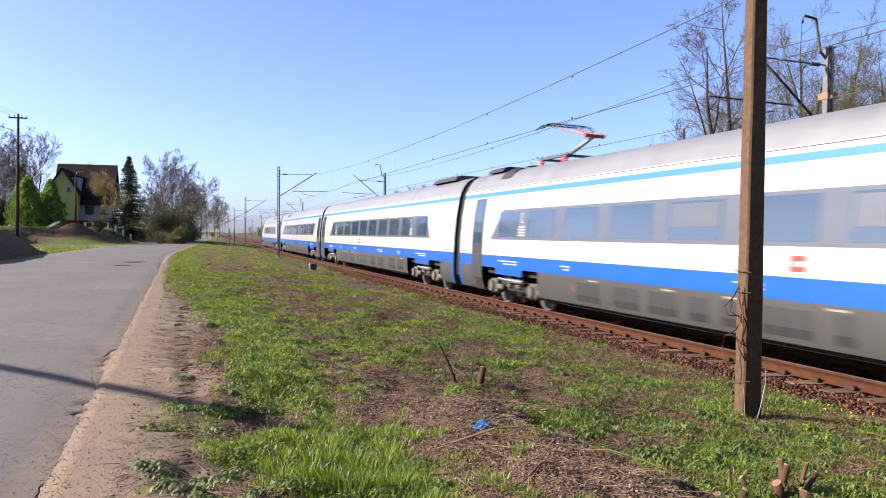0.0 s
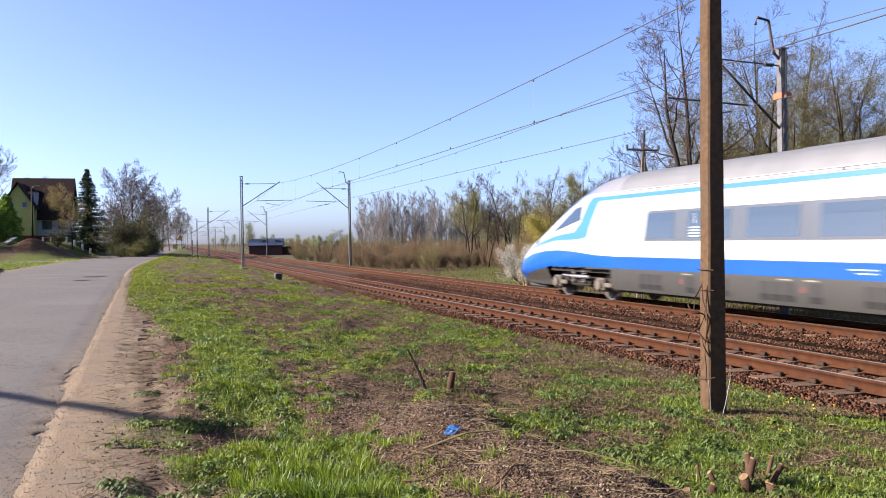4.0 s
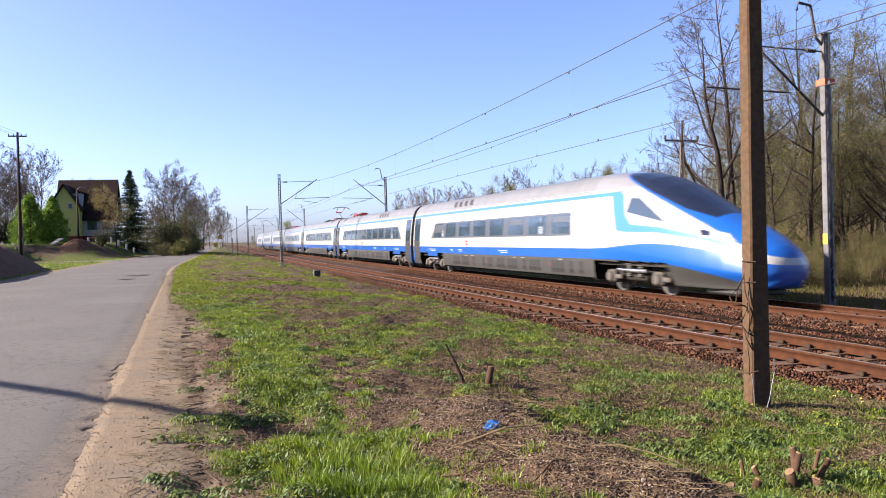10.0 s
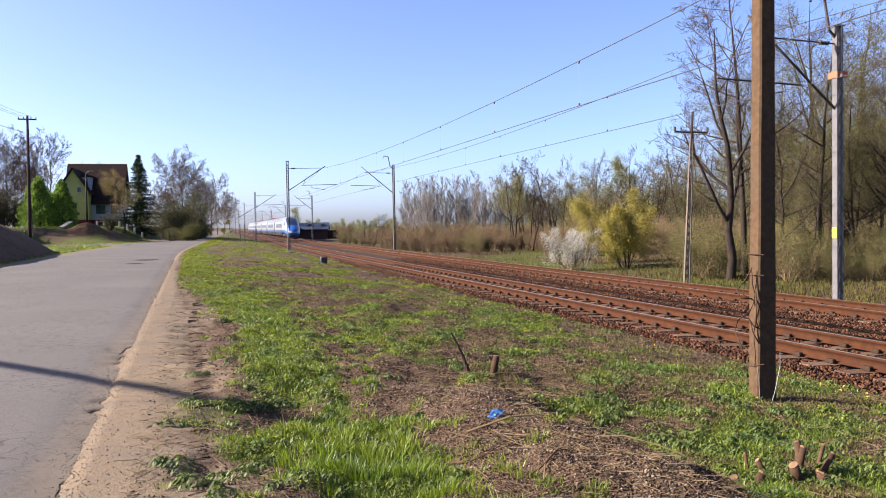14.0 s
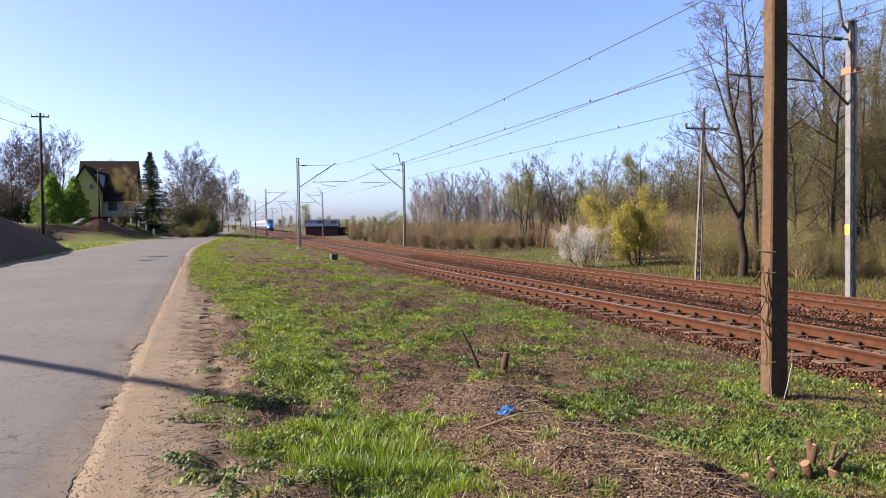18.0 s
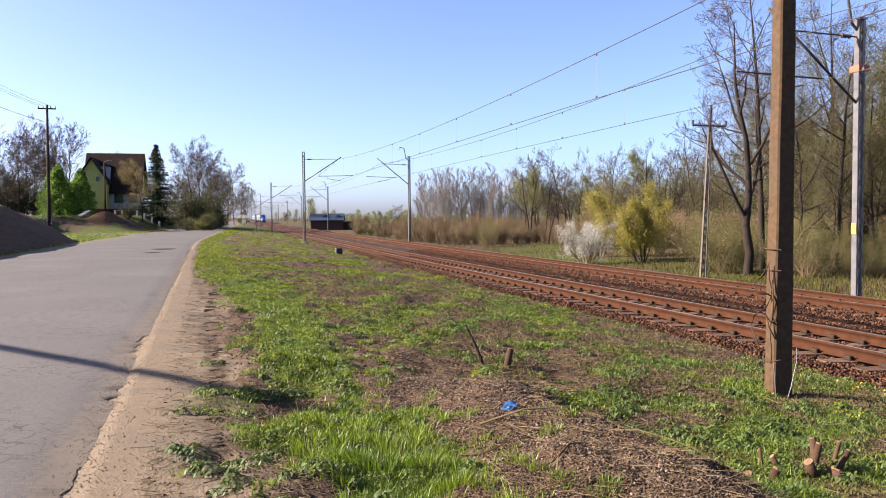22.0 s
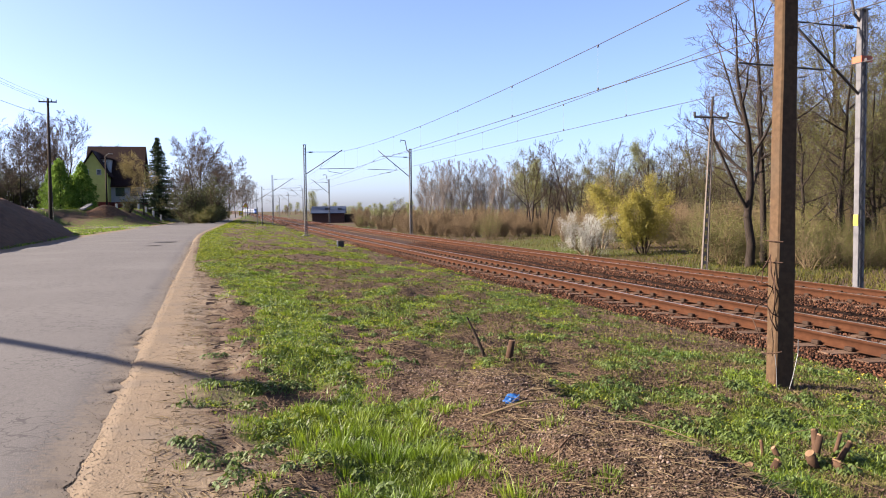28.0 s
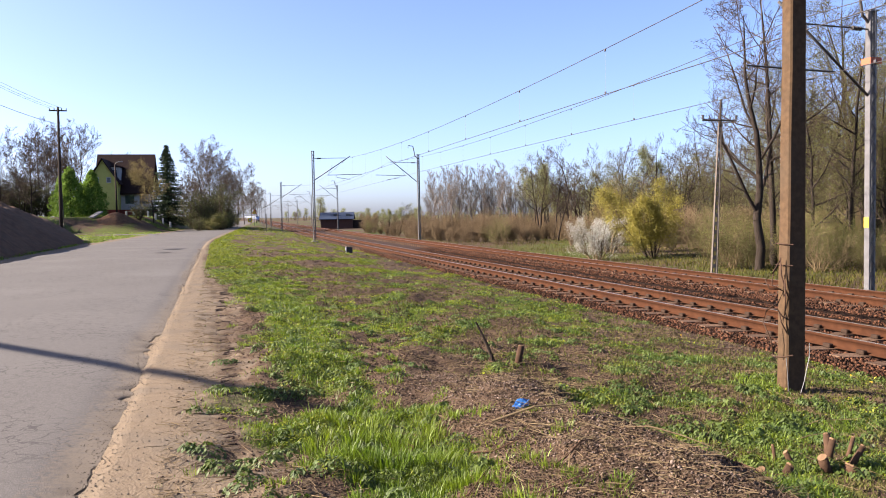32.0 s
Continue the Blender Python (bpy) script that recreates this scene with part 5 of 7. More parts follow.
        branch(np.array([math.cos(a), math.sin(a), 0]) * (0.0 if stems == 1 else r.uniform(0, 0.35)) + np.array([0, 0, -0.15]), d0 / np.linalg.norm(d0), height * (1 if stems == 1 else r.uniform(0.6, 1.0)), radius, 0)
    return stout, fine, tips


def flakes(points, r, per, size, scatter, droop=0.0):
    """Small leaves about the given places."""
    pts = np.repeat(np.asarray(points, float), per, axis=0)
    n = len(pts)
    c = pts + r.normal(0, scatter, (n, 3)) - np.array([0, 0, droop]) * r.rand(n, 1)
    u = r.normal(0, 1, (n, 3))
    u /= np.linalg.norm(u, axis=1, keepdims=True)
    w = np.cross(u, r.normal(0, 1, (n, 3)))
    w /= np.linalg.norm(w, axis=1, keepdims=True)
    s = size * r.uniform(0.6, 1.4, (n, 1))
    v = np.stack([c - u * s, c + w * s * 0.55, c + u * s, c - w * s * 0.55], 1).reshape(-1, 3)
    return v, np.arange(4 * n).reshape(n, 4)


def plant(name, label, category, group, seed, bark="bark", twig="twig", leaf=None, per=0, size=0.06, scatter=0.15, droop=0.0, **how):
    """One tree or bush as a thing at the origin, to be copied."""
    stout, fine, tips = grow(seed, **how)
    root = thing(name, label, category, group=group)
    r = np.random.RandomState(seed + 500)
    if stout:
        put("trunk", quick_mesh("trunk", *prisms(stout, 6), M[bark], True), root)
    if fine:
        put("twig_crown", quick_mesh("twig_crown", *prisms(fine, 3), M[twig]), root)
    if leaf and per:
        put("leaf_crown", quick_mesh("leaf_crown", *flakes([t[0] for t in tips], r, per, size, scatter, droop), M[leaf]), root)
    return root


def spot(bearing, depth, z=None):
    """The place on the ground at that bearing from the origin, depth metres off."""
    a = SIGHT + math.atan((bearing - 784) / 1361.7)
    k = depth / math.cos(math.atan((bearing - 784) / 1361.7))
    return k * math.sin(a), k * math.cos(a)


SIGHT = 0.2989


def beyond_line(bearing, depth, gap=20.0):
    """As spot(), moved away until it clears the tracks by that gap."""
    x, y = spot(bearing, depth)
    while x - float(bend(y)) < gap and depth < 400:
        depth += 2.0
        x, y = spot(bearing, depth)
    return x, y


def scatter_copies(models, places, r, lo=0.85, hi=1.15, sink=0.0):
    """Sets copies of the models at places of (x, y, height factor); the models themselves take the first places."""
    used = set()
    for i, (x, y, f) in enumerate(places):
        k = i % len(models)
        m = Matrix.LocRotScale((x, y, float(ground_z(x, y)) - sink), Euler((0, 0, r.uniform(0, 6.28))), Vector((1, 1, 1)) * f * r.uniform(lo, hi))
        if k in used:
            copy_thing(models[k], m)
        else:
            models[k].matrix_basis = m
            used.add(k)
    for k, mo in enumerate(models):
        if k not in used:
            for o in (*mo.children_recursive, mo):
                bpy.data.objects.remove(o)


def build_woods():
    r = np.random.RandomState(77)
    tall = [plant("alder_tree", "tall slender bare alder at the wood's edge" if i % 2 else "tall alder in first yellow-green leaf", "tree", "trees of the wood", 100 + i, height=12.4, radius=0.15, levels=4, kids=(20, 8, 5, 3), ratio=(0.32, 0.45, 0.45, 0.5),
                  angle=(58, 45, 40, 40), start=0.20, gnarl=0.07, lift=0.08, thin=0.007, leaf=None if i == 1 else "leaf", per=3, size=0.027, scatter=0.3) for i in range(4)]
    places = []
    for bearing in range(1345, 1790, 11):
        x, y = spot(bearing + r.uniform(-10, 10), r.uniform(34, 60))
        if x - float(bend(y)) > 23.5:
            places.append((x, y, r.uniform(0.75, 1.15)))
    for bearing in range(1185, 1790, 12):
        x, y = spot(bearing + r.uniform(-12, 12), r.uniform(62, 95))
        places.append((x, y, r.uniform(0.9, 1.2) if bearing > 1330 else r.uniform(0.70, 0.92)))
    scatter_copies(tall, places, r)
    # the big tree by the line
    x, y = spot(1322, 33)
    big = plant("old_tree", "large bare forked tree with dark spreading limbs", "tree", "", 23, height=11.0, radius=0.21, levels=5, kids=(9, 6, 5, 4, 3), ratio=(0.55, 0.52, 0.5, 0.5, 0.5), angle=(46, 46, 44, 42, 40), start=0.18, gnarl=0.13, lift=0.10, thin=0.007)
    big.matrix_basis = at(x, y, -0.1, 40)
    # mid-distance trees, some in first leaf
    mid = [plant("young_tree", "dark bare young tree with a fine twig crown" if i != 1 else "young tree in first pale green leaf", "tree", "trees beyond the meadow", 140 + i, height=8.8, radius=0.11, levels=4, kids=(13, 6, 4, 3), ratio=(0.36, 0.45, 0.5, 0.5),
                 angle=(52, 45, 40, 40), start=0.30, gnarl=0.09, lift=0.10, thin=0.010, twig="twig", leaf="leaf" if i == 1 else None, per=4, size=0.034, scatter=0.28) for i in range(4)]
    places = [(*spot(bearing + r.uniform(-8, 8), r.uniform(70, 95)), r.uniform(0.70, 1.04)) for bearing in range(925, 1300, 6)]
    places += [(*beyond_line(690, 110), 0.52), (*beyond_line(672, 120), 0.46), (*beyond_line(707, 112), 0.55)]
    scatter_copies(mid, places, r)
    # a taller tree in pale leaf over the thicket
    light = [plant("poplar_in_leaf", "spreading tree in first pale green leaf", "tree", "trees in first leaf", 151 + i, height=9.6, radius=0.13, levels=4, kids=(12, 7, 5, 3), ratio=(0.5, 0.48, 0.5, 0.5), angle=(48, 45, 42, 40), start=0.35, gnarl=0.10, lift=0.10,
                   thin=0.011, leaf="pale_leaf", per=6, size=0.045, scatter=0.26) for i in range(2)]
    scatter_copies(light, [(*spot(1107, 78), 0.86), (*spot(952, 84), 0.86), (*spot(938, 90), 0.8), (*beyond_line(668, 104), 0.42)], r)
    # far row of poplars; their pale twigs have distance haze put into the colour
    pop = [plant("poplar_tree", "far bare poplar with upright twigs, haze put into its pale colour", "tree", "row of poplars", 160 + i, bark="hazed_twig", twig="hazed_twig", height=9.0, radius=0.09, levels=4, kids=(20, 6, 4, 3), ratio=(0.34, 0.45, 0.5, 0.5), angle=(38, 34, 35, 35),
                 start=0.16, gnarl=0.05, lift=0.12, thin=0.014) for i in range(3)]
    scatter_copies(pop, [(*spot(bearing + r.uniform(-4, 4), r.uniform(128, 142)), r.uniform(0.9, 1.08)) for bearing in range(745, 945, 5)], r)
    # belt of brown scrub
    scrub = [plant("scrub_bush", "dense leafless brown scrub bush", "bush", "scrub beyond the line", 180 + i, bark="shrub", twig="shrub", height=5.2, radius=0.05, levels=3, kids=(7, 5, 3), ratio=(0.40, 0.45, 0.5), angle=(34, 38, 40), start=0.12,
                  gnarl=0.08, lift=0.13, stems=13, thin=0.014, leaf="shrub", per=4, size=0.034, scatter=0.25) for i in range(4)]
    places = []
    for bearing in range(628, 1010, 7):
        grown = min(1, 0.7 + (bearing - 628) / 400)
        places.append((*beyond_line(bearing + r.uniform(-5, 5), r.uniform(72, 82)), r.uniform(0.62, 0.82) * grown))
        places.append((*beyond_line(bearing + r.uniform(-5, 5), r.uniform(84, 100), 24.0), r.uniform(0.76, 0.95) * grown))
    for bearing in range(1160, 1760, 15):
        places.append((*spot(bearing + r.uniform(-8, 8), r.uniform(46, 64)), r.uniform(0.75, 1.15)))
    for bearing in range(990, 1250, 9):
        places.append((*spot(bearing + r.uniform(-6, 6), r.uniform(60, 74)), r.uniform(0.75, 1.0)))
    scatter_copies(scrub, places, r, sink=0.1)
    # green undergrowth
    under = [plant("green_bush", "bush in fresh olive-green leaf at the wood's edge", "bush", "undergrowth", 200 + i, twig="shrub", bark="shrub", height=3.4, radius=0.03, levels=2, kids=(8, 5), ratio=(0.45, 0.45), angle=(40, 40), start=0.1,
                  gnarl=0.12, lift=0.06, stems=14, thin=0.009, leaf="leaf", per=7, size=0.026, scatter=0.22) for i in range(3)]
    places = []
    for bearing in range(1215, 1740, 12):
        x, y = spot(bearing + r.uniform(-8, 8), r.uniform(31, 44))
        if x - float(bend(y)) > 21.5:
            places.append((x, y, r.uniform(0.45, 1.0)))
    places += [(*spot(868, 66), 0.75), (*spot(860, 68), 0.6), (*spot(1170, 50), 0.5), (*beyond_line(640, 84), 0.7), (*beyond_line(655, 88), 0.8)]
    scatter_copies(under, places, r, sink=0.05)
    # single bushes on the meadow
    x, y = spot(1136, 44)
    plant("willow_tree", "small willow in bright yellow-green leaf", "tree", "", 31, bark="bark", twig="shrub", height=4.9, radius=0.06, levels=3, kids=(9, 6, 5), ratio=(0.36, 0.5, 0.5), angle=(32, 38, 40), start=0.12, gnarl=0.07, lift=0.10,
          stems=7, thin=0.008, leaf="willow", per=11, size=0.034, scatter=0.17, droop=0.35).matrix_basis = at(x, y, 0, 20)
    x, y = spot(1060, 49)
    plant("catkin_bush", "tall bush full of ochre catkins", "bush", "", 32, bark="shrub", twig="shrub", height=5.0, radius=0.06, levels=3, kids=(8, 5, 3), ratio=(0.42, 0.45, 0.5), angle=(40, 40, 40), start=0.15, gnarl=0.1, lift=0.06, stems=9,
          thin=0.010, leaf="ochre", per=5, size=0.030, scatter=0.2).matrix_basis = at(x, y, 0, 0)
    x, y = spot(1036, 42)
    plant("blossom_bush", "blackthorn bush covered in white blossom", "bush", "", 33, bark="shrub", twig="shrub", height=2.7, radius=0.04, levels=3, kids=(8, 5, 4), ratio=(0.40, 0.45, 0.5), angle=(36, 40, 40), start=0.08, gnarl=0.09, lift=0.08, stems=9,
          thin=0.008, leaf="blossom", per=7, size=0.020, scatter=0.10).matrix_basis = at(x, y, 0, 0)
    # woods at the end of the line
    far = [plant("distant_tree", "distant hazy tree in first leaf", "tree", "distant woods", 220 + i, bark="twig", twig="twig", height=11, radius=0.2, levels=2, kids=(16, 7), ratio=(0.42, 0.45), angle=(50, 45), start=0.10, gnarl=0.08, lift=0.08,
                thin=0.03, leaf="shrub" if i else "pale_leaf", per=26, size=0.10, scatter=0.6) for i in range(2)]
    places = [(*spot(bearing + r.uniform(-3, 3), r.uniform(200, 300)), r.uniform(0.40, 0.62)) for bearing in range(548, 662, 3)]
    places += [(*spot(bearing + r.uniform(-3, 3), r.uniform(420, 620)), r.uniform(0.6, 1.0)) for bearing in range(490, 556, 6)]
    places += [(*spot(bearing + r.uniform(-6, 6), r.uniform(150, 230)), r.uniform(0.45, 0.6)) for bearing in range(640, 960, 6)]
    places += [(*spot(bearing + r.uniform(-6, 6), r.uniform(150, 230)), r.uniform(0.9, 1.1)) for bearing in range(960, 1600, 6)]
    scatter_copies(far, places, r)


def build_spruce(x, y, h, label):
    r = np.random.RandomState(8)
    root = thing("spruce_tree", label, "tree", at(x, y, -0.05))
    tube("trunk", [(0, 0, 0), (0, 0, h * 0.5), (0.05, 0, h)], [0.16, 0.10, 0.015], M["bark"], root)
    pts, segs = [], []
    z = 0.6
    while z < h - 0.15:
        reach = ((h - z) * 0.36 + 0.15) * r.uniform(0.8, 1.15)
        for i in range(13):
            a = r.uniform(0, 6.28)
            L = reach * r.uniform(0.75, 1.12)
            n = max(3, int(L / 0.11))
            p = np.array([0, 0, z])
            for k in range(n):
                t = (k + 1) / n
                q = np.array([math.cos(a) * L * t, math.sin(a) * L * t, z - 0.35 * L * t + 0.22 * L * t * t + r.normal(0, 0.01)])
                segs.append((*p, *q, 0.014 * (1.2 - t), 0.014 * (1.15 - t)))
                p = q
                for _ in range(3):
                    pts.append(q + r.normal(0, 0.05 + 0.03 * (1 - t), 3) - np.array([0, 0, 0.06]))
        z += 0.34 if z < h * 0.8 else 0.22
    put("branch_crown", quick_mesh("branch_crown", *prisms(segs, 3), M["bark"]), root)
    put("needle_crown", quick_mesh("needle_crown", *flakes(pts, r, 2, 0.085, 0.05, 0.05), M["needle"]), root)


def build_left_plants():
    r = np.random.RandomState(88)
    build_spruce(*spot(279, 112), 11.6, "tall dark green spruce beside the house")
    # bright conifers before the house
    con = []
    for i in range(2):
        root = thing("conifer_bush", "bushy bright green young conifer", "tree", group="conifers by the house")
        pts = []
        rr = np.random.RandomState(60 + i)
        for k in range(2600):
            t = rr.rand() ** 0.7
            z = 0.15 + 5.6 * (1 - t) if rr.rand() < 0.5 else rr.uniform(0.1, 5.4)
            w = 1.75 * (1 - (z / 5.8)) ** 0.75 + 0.08
            a = rr.uniform(0, 6.28)
            q = 1.25 * w * math.sqrt(rr.uniform(0.3, 1.0)) * (0.85 + 0.16 * math.sin(a * 3 + z * 2) + 0.14 * math.sin(a * 5 - z * 5))
            pts.append((q * math.cos(a), q * math.sin(a), z))
        tube("trunk", [(0, 0, -0.1), (0, 0, 5.4)], [0.10, 0.02], M["bark"], root)
        put("foliage", quick_mesh("foliage", *flakes(pts, rr, 3, 0.11, 0.08), M["larch"]), root)
        con.append(root)
    scatter_copies(con, [(*spot(105, 97), 1.10), (*spot(144, 99), 0.95), (*spot(92, 100), 0.85), (*spot(126, 101), 0.8)], r)
    x, y = spot(252, 100)
    plant("birch_tree", "young birch with golden catkins before the house", "tree", "", 41, bark="bark", twig="shrub", height=9.0, radius=0.10, levels=3, kids=(18, 8, 5), ratio=(0.42, 0.45, 0.5), angle=(48, 42, 40), start=0.2, gnarl=0.08,
          lift=0.05, thin=0.012, leaf="ochre", per=3, size=0.065, scatter=0.22, droop=0.2).matrix_basis = at(x, y, 0, 0, 0.86)
    bare = [plant("garden_tree", "bare spreading garden tree with fine twigs", "tree", "bare trees along the road", 240 + i, height=8.6, radius=0.095, levels=4, kids=(18, 8, 6, 4), ratio=(0.55, 0.48, 0.45, 0.5), angle=(58, 45, 42, 40), start=0.16, gnarl=0.07,
                  lift=0.10, thin=0.011) for i in range(3)]
    places = [(*spot(352, 112), 1.4), (*spot(338, 120), 1.15), (*spot(368, 118), 1.15), (*spot(345, 108), 0.85), (*spot(392, 140), 1.15), (*spot(106, 126), 1.45), (*spot(124, 130), 1.3), (*spot(86, 122), 1.25), (*spot(64, 118), 1.1), (*spot(48, 112), 0.95), (*spot(22, 100), 0.8), (*spot(60, 114), 1.0), (*spot(402, 165), 1.0), (*spot(414, 180), 1.05), (*spot(426, 215), 1.0), (*spot(436, 240), 1.0),
              (*spot(310, 130), 0.85), (*spot(322, 170), 0.95), (*spot(34, 90), 0.8), (*spot(12, 95), 0.75), (*spot(-20, 92), 0.85), (*spot(385, 150), 1.0), (*spot(-60, 90), 0.9), (*spot(-100, 90), 0.9)]
    scatter_copies(bare, places, r)
    dark = [plant("evergreen_bush", "dark dense evergreen bush", "bush", "dark bushes by the road", 260 + i, bark="bark", twig="twig", height=4.6, radius=0.05, levels=2, kids=(8, 5), ratio=(0.4, 0.45), angle=(35, 40), start=0.05, gnarl=0.1, lift=0.05,
                  stems=16, thin=0.016, leaf="dark_olive", per=4, size=0.07, scatter=0.26) for i in range(2)]
    places = [(*spot(bearing + r.uniform(-4, 4), d + r.uniform(-3, 3)), f) for bearing, d, f in ((330, 110, 1.3), (340, 104, 1.1), (355, 106, 1.0), (370, 110, 1.1), (382, 114, 0.9), (40, 104, 1.0), (20, 104, 1.1), (0, 104, 1.0), (-20, 100, 1.1), (-50, 100, 1.1), (62, 108, 0.8), (335, 96, 0.4), (345, 98, 0.35), (226, 96, 0.4))]
    scatter_copies(dark, places, r, sink=0.1)
    light = [plant("road_bush", "olive green bush by the road", "bush", "bushes by the road", 270, bark="bark", twig="shrub", height=2.8, radius=0.04, levels=2, kids=(8, 5), ratio=(0.42, 0.45), angle=(40, 40), start=0.05, gnarl=0.1, lift=0.05,
                   stems=12, thin=0.016, leaf="leaf", per=9, size=0.05, scatter=0.24)]
    scatter_copies(light, [(*spot(372, 100), 0.9), (*spot(352, 99), 0.7), (*spot(390, 118), 0.9), (*spot(378, 125), 1.1), (*spot(360, 98), 0.55)], r)


# ---- left of the road ----


def heap(name, label, x, y, rx, ry, h, seed, turn=0.0, n=34, steep=0.0, seg=48, dome=False):
    vs, fs = [], []
    r = np.random.RandomState(seed)
    for i in range(n):
        t = i / (n - 1)
        for j in range(seg):
            a = 2 * math.pi * j / seg
            q = t * (1 + 0.08 * math.sin(3 * a + seed) + 0.06 * math.sin(5 * a + 2 * seed))
            bearing, py = rx * q * math.cos(a), ry * q * math.sin(a)
            wx, wy = x + bearing * math.cos(turn) - py * math.sin(turn), y + bearing * math.sin(turn) + py * math.cos(turn)
            z = h * (1 - t * t if dome else (1 - steep) * (1 - smooth_step(0.0, 1.0, t)) ** 0.9 + steep * (1 - t) ** 0.95) + (0.16 * float(wave(wx, wy, 1.1, seed)) + 0.10 * float(wave(wx, wy, 3.1, seed + 2)) + 0.05 * float(wave(wx, wy, 8, seed + 1))) * min(1, 3 * (1 - t)) * h / 4
            vs.append((wx, wy, float(ground_z(wx, wy)) + z - 0.06 * t))
    for i in range(n - 1):
        for j in range(seg):
            k = (j + 1) % seg
            fs.append((i * seg + j, i * seg + k, (i + 1) * seg + k, (i + 1) * seg + j)[::-1])
    me = quick_mesh(name, vs, fs, M["earth"], True)
    tagged(put(name, me), label, "earth heap")


def gable_house():
    x, y = spot(200, 118)
    a = math.atan2(x, y)
    root = thing("house", "two-storey house with yellow gable, steep brown roof and red plinth", "house", Matrix.Translation((x, y, float(ground_z(x, y)) - 0.1)) @ Euler((0, 0, -a - radians(9))).to_matrix().to_4x4())
    # front gable part (x from -4.6), main part with the ridge along x
    W, R = 8.0, 10.0
    x0, x1, y0, y1 = -3.7, 3.8, 0.0, W
    put("plinth", mesh_from("plinth", *box_data(x0 - 0.05, y0 - 0.05, 0, x1 + 0.05, y1 + 0.05, 1.2), M["brick"]), root, "dark red plinth")
    put("wall", mesh_from("wall", *box_data(x0, y0, 1.2, x1, y1, 4.4), M["white_plaster"]), root)
    # gable ends
    for gx in (x0, x1 - 0.25):
        v = [(gx + o, yy, zz) for o in (0, 0.25) for yy, zz in ((y0, 4.4), (y1, 4.4), (W / 2, R - 0.2))]
        put("gable", mesh_from("gable", v, [(0, 2, 1), (3, 4, 5), (0, 1, 4, 3), (1, 2, 5, 4), (2, 0, 3, 5)], M["plaster"]), root)
    t = 0.22
    e = 0.55
    for s in (-1, 1):
        yb = W / 2 + s * (W / 2 + e)
        zb = 4.4 - e * (R - 4.4) / (W / 2) * 0.9
        q = [(x0 - e, W / 2, R), (x1 + e, W / 2, R), (x1 + e, yb, zb), (x0 - e, yb, zb)]
        v = q + [(a_, b_, c_ - t) for a_, b_, c_ in q]
        put("roof", mesh_from("roof", v, [(0, 1, 2, 3), (7, 6, 5, 4), (0, 4, 5, 1), (1, 5, 6, 2), (2, 6, 7, 3), (3, 7, 4, 0)], M["tile"]), root, "steep brown tiled roof")
    # yellow projecting bay with its own gable towards the road
    bx0, bx1, by = -4.5, -0.4, -2.4
    put("bay_wall", mesh_from("bay_wall", *box_data(bx0, by, 1.2, bx1, 1.0, 5.4), M["plaster"]), root, "yellow plastered wall")
    put("bay_plinth", mesh_from("bay_plinth", *box_data(bx0 - 0.04, by - 0.04, 0, bx1 + 0.04, 1.0, 1.2), M["brick"]), root)
    bm = (bx0 + bx1) / 2
    v = [(xx, by + o, zz) for o in (0, 0.25) for xx, zz in ((bx0, 5.4), (bx1, 5.4), (bm, 8.6))]
    put("bay_gable", mesh_from("bay_gable", v, [(0, 1, 2), (5, 4, 3), (0, 3, 4, 1), (1, 4, 5, 2), (2, 5, 3, 0)], M["plaster"]), root)
    for s in (-1, 1):
        xb = bm + s * ((bx1 - bx0) / 2 + 0.4)
        q = [(bm, by - 0.45, 8.95), (bm, W / 2, 8.95), (xb, W / 2, 5.1), (xb, by - 0.45, 5.1)]
        v = q + [(a_, b_, c_ - 0.18) for a_, b_, c_ in q]
        f = [(0, 1, 2, 3), (7, 6, 5, 4), (0, 4, 5, 1), (1, 5, 6, 2), (2, 6, 7, 3), (3, 7, 4, 0)]
        put("bay_roof", mesh_from("bay_roof", v, f if s > 0 else [q_[::-1] for q_ in f], M["tile"]), root)
    # white dormer high in the roof
    put("dormer", mesh_from("dormer", *box_data(-2.0, -0.2, 5.6, -0.4, 3.0, 7.7), M["white_plaster"]), root, "white dormer")
    box("dormer_roof", (-2.3, -0.5, 7.7, -0.1, 3.2, 7.85), M["tile"], root)

    def window(wx, wz, w, h, wy, nm="window"):
        f = put(nm, mesh_from(nm, *box_data(wx - w / 2 - 0.08, wy - 0.05, wz - 0.08, wx + w / 2 + 0.08, wy + 0.05, wz + h + 0.08), M["white_plaster"]), root)
        put("pane", mesh_from("pane", *box_data(wx - w / 2, wy - 0.07, wz, wx + w / 2, wy, wz + h), M["pane"]), f)

    window(-3.3, 5.3, 0.5, 0.7, by)
    window(-1.6, 5.3, 0.5, 0.7, by)
    window(-1.2, 6.2, 0.9, 1.1, -0.2)
    window(0.9, 2.1, 1.3, 1.3, 0.0)
    window(3.0, 2.1, 1.3, 1.3, 0.0)
    box("chimney", (-3.1, 4.0, 8.4, -2.4, 4.6, 9.7), M["brick"], root, b=0.03)
    return root


def build_fence():
    root = thing("garden_fence", "low garden fence with white posts and dark rails", "fence")
    pts = [spot(bearing, 107) for bearing in range(204, 300, 13)]
    for (xa, ya), (xb, yb) in zip(pts[:-1], pts[1:]):
        za, zb = float(ground_z(xa, ya)), float(ground_z(xb, yb))
        box("post", (xa - 0.12, ya - 0.12, za - 0.1, xa + 0.12, ya + 0.12, za + 0.8), M["white_plaster"], root, b=0.02)
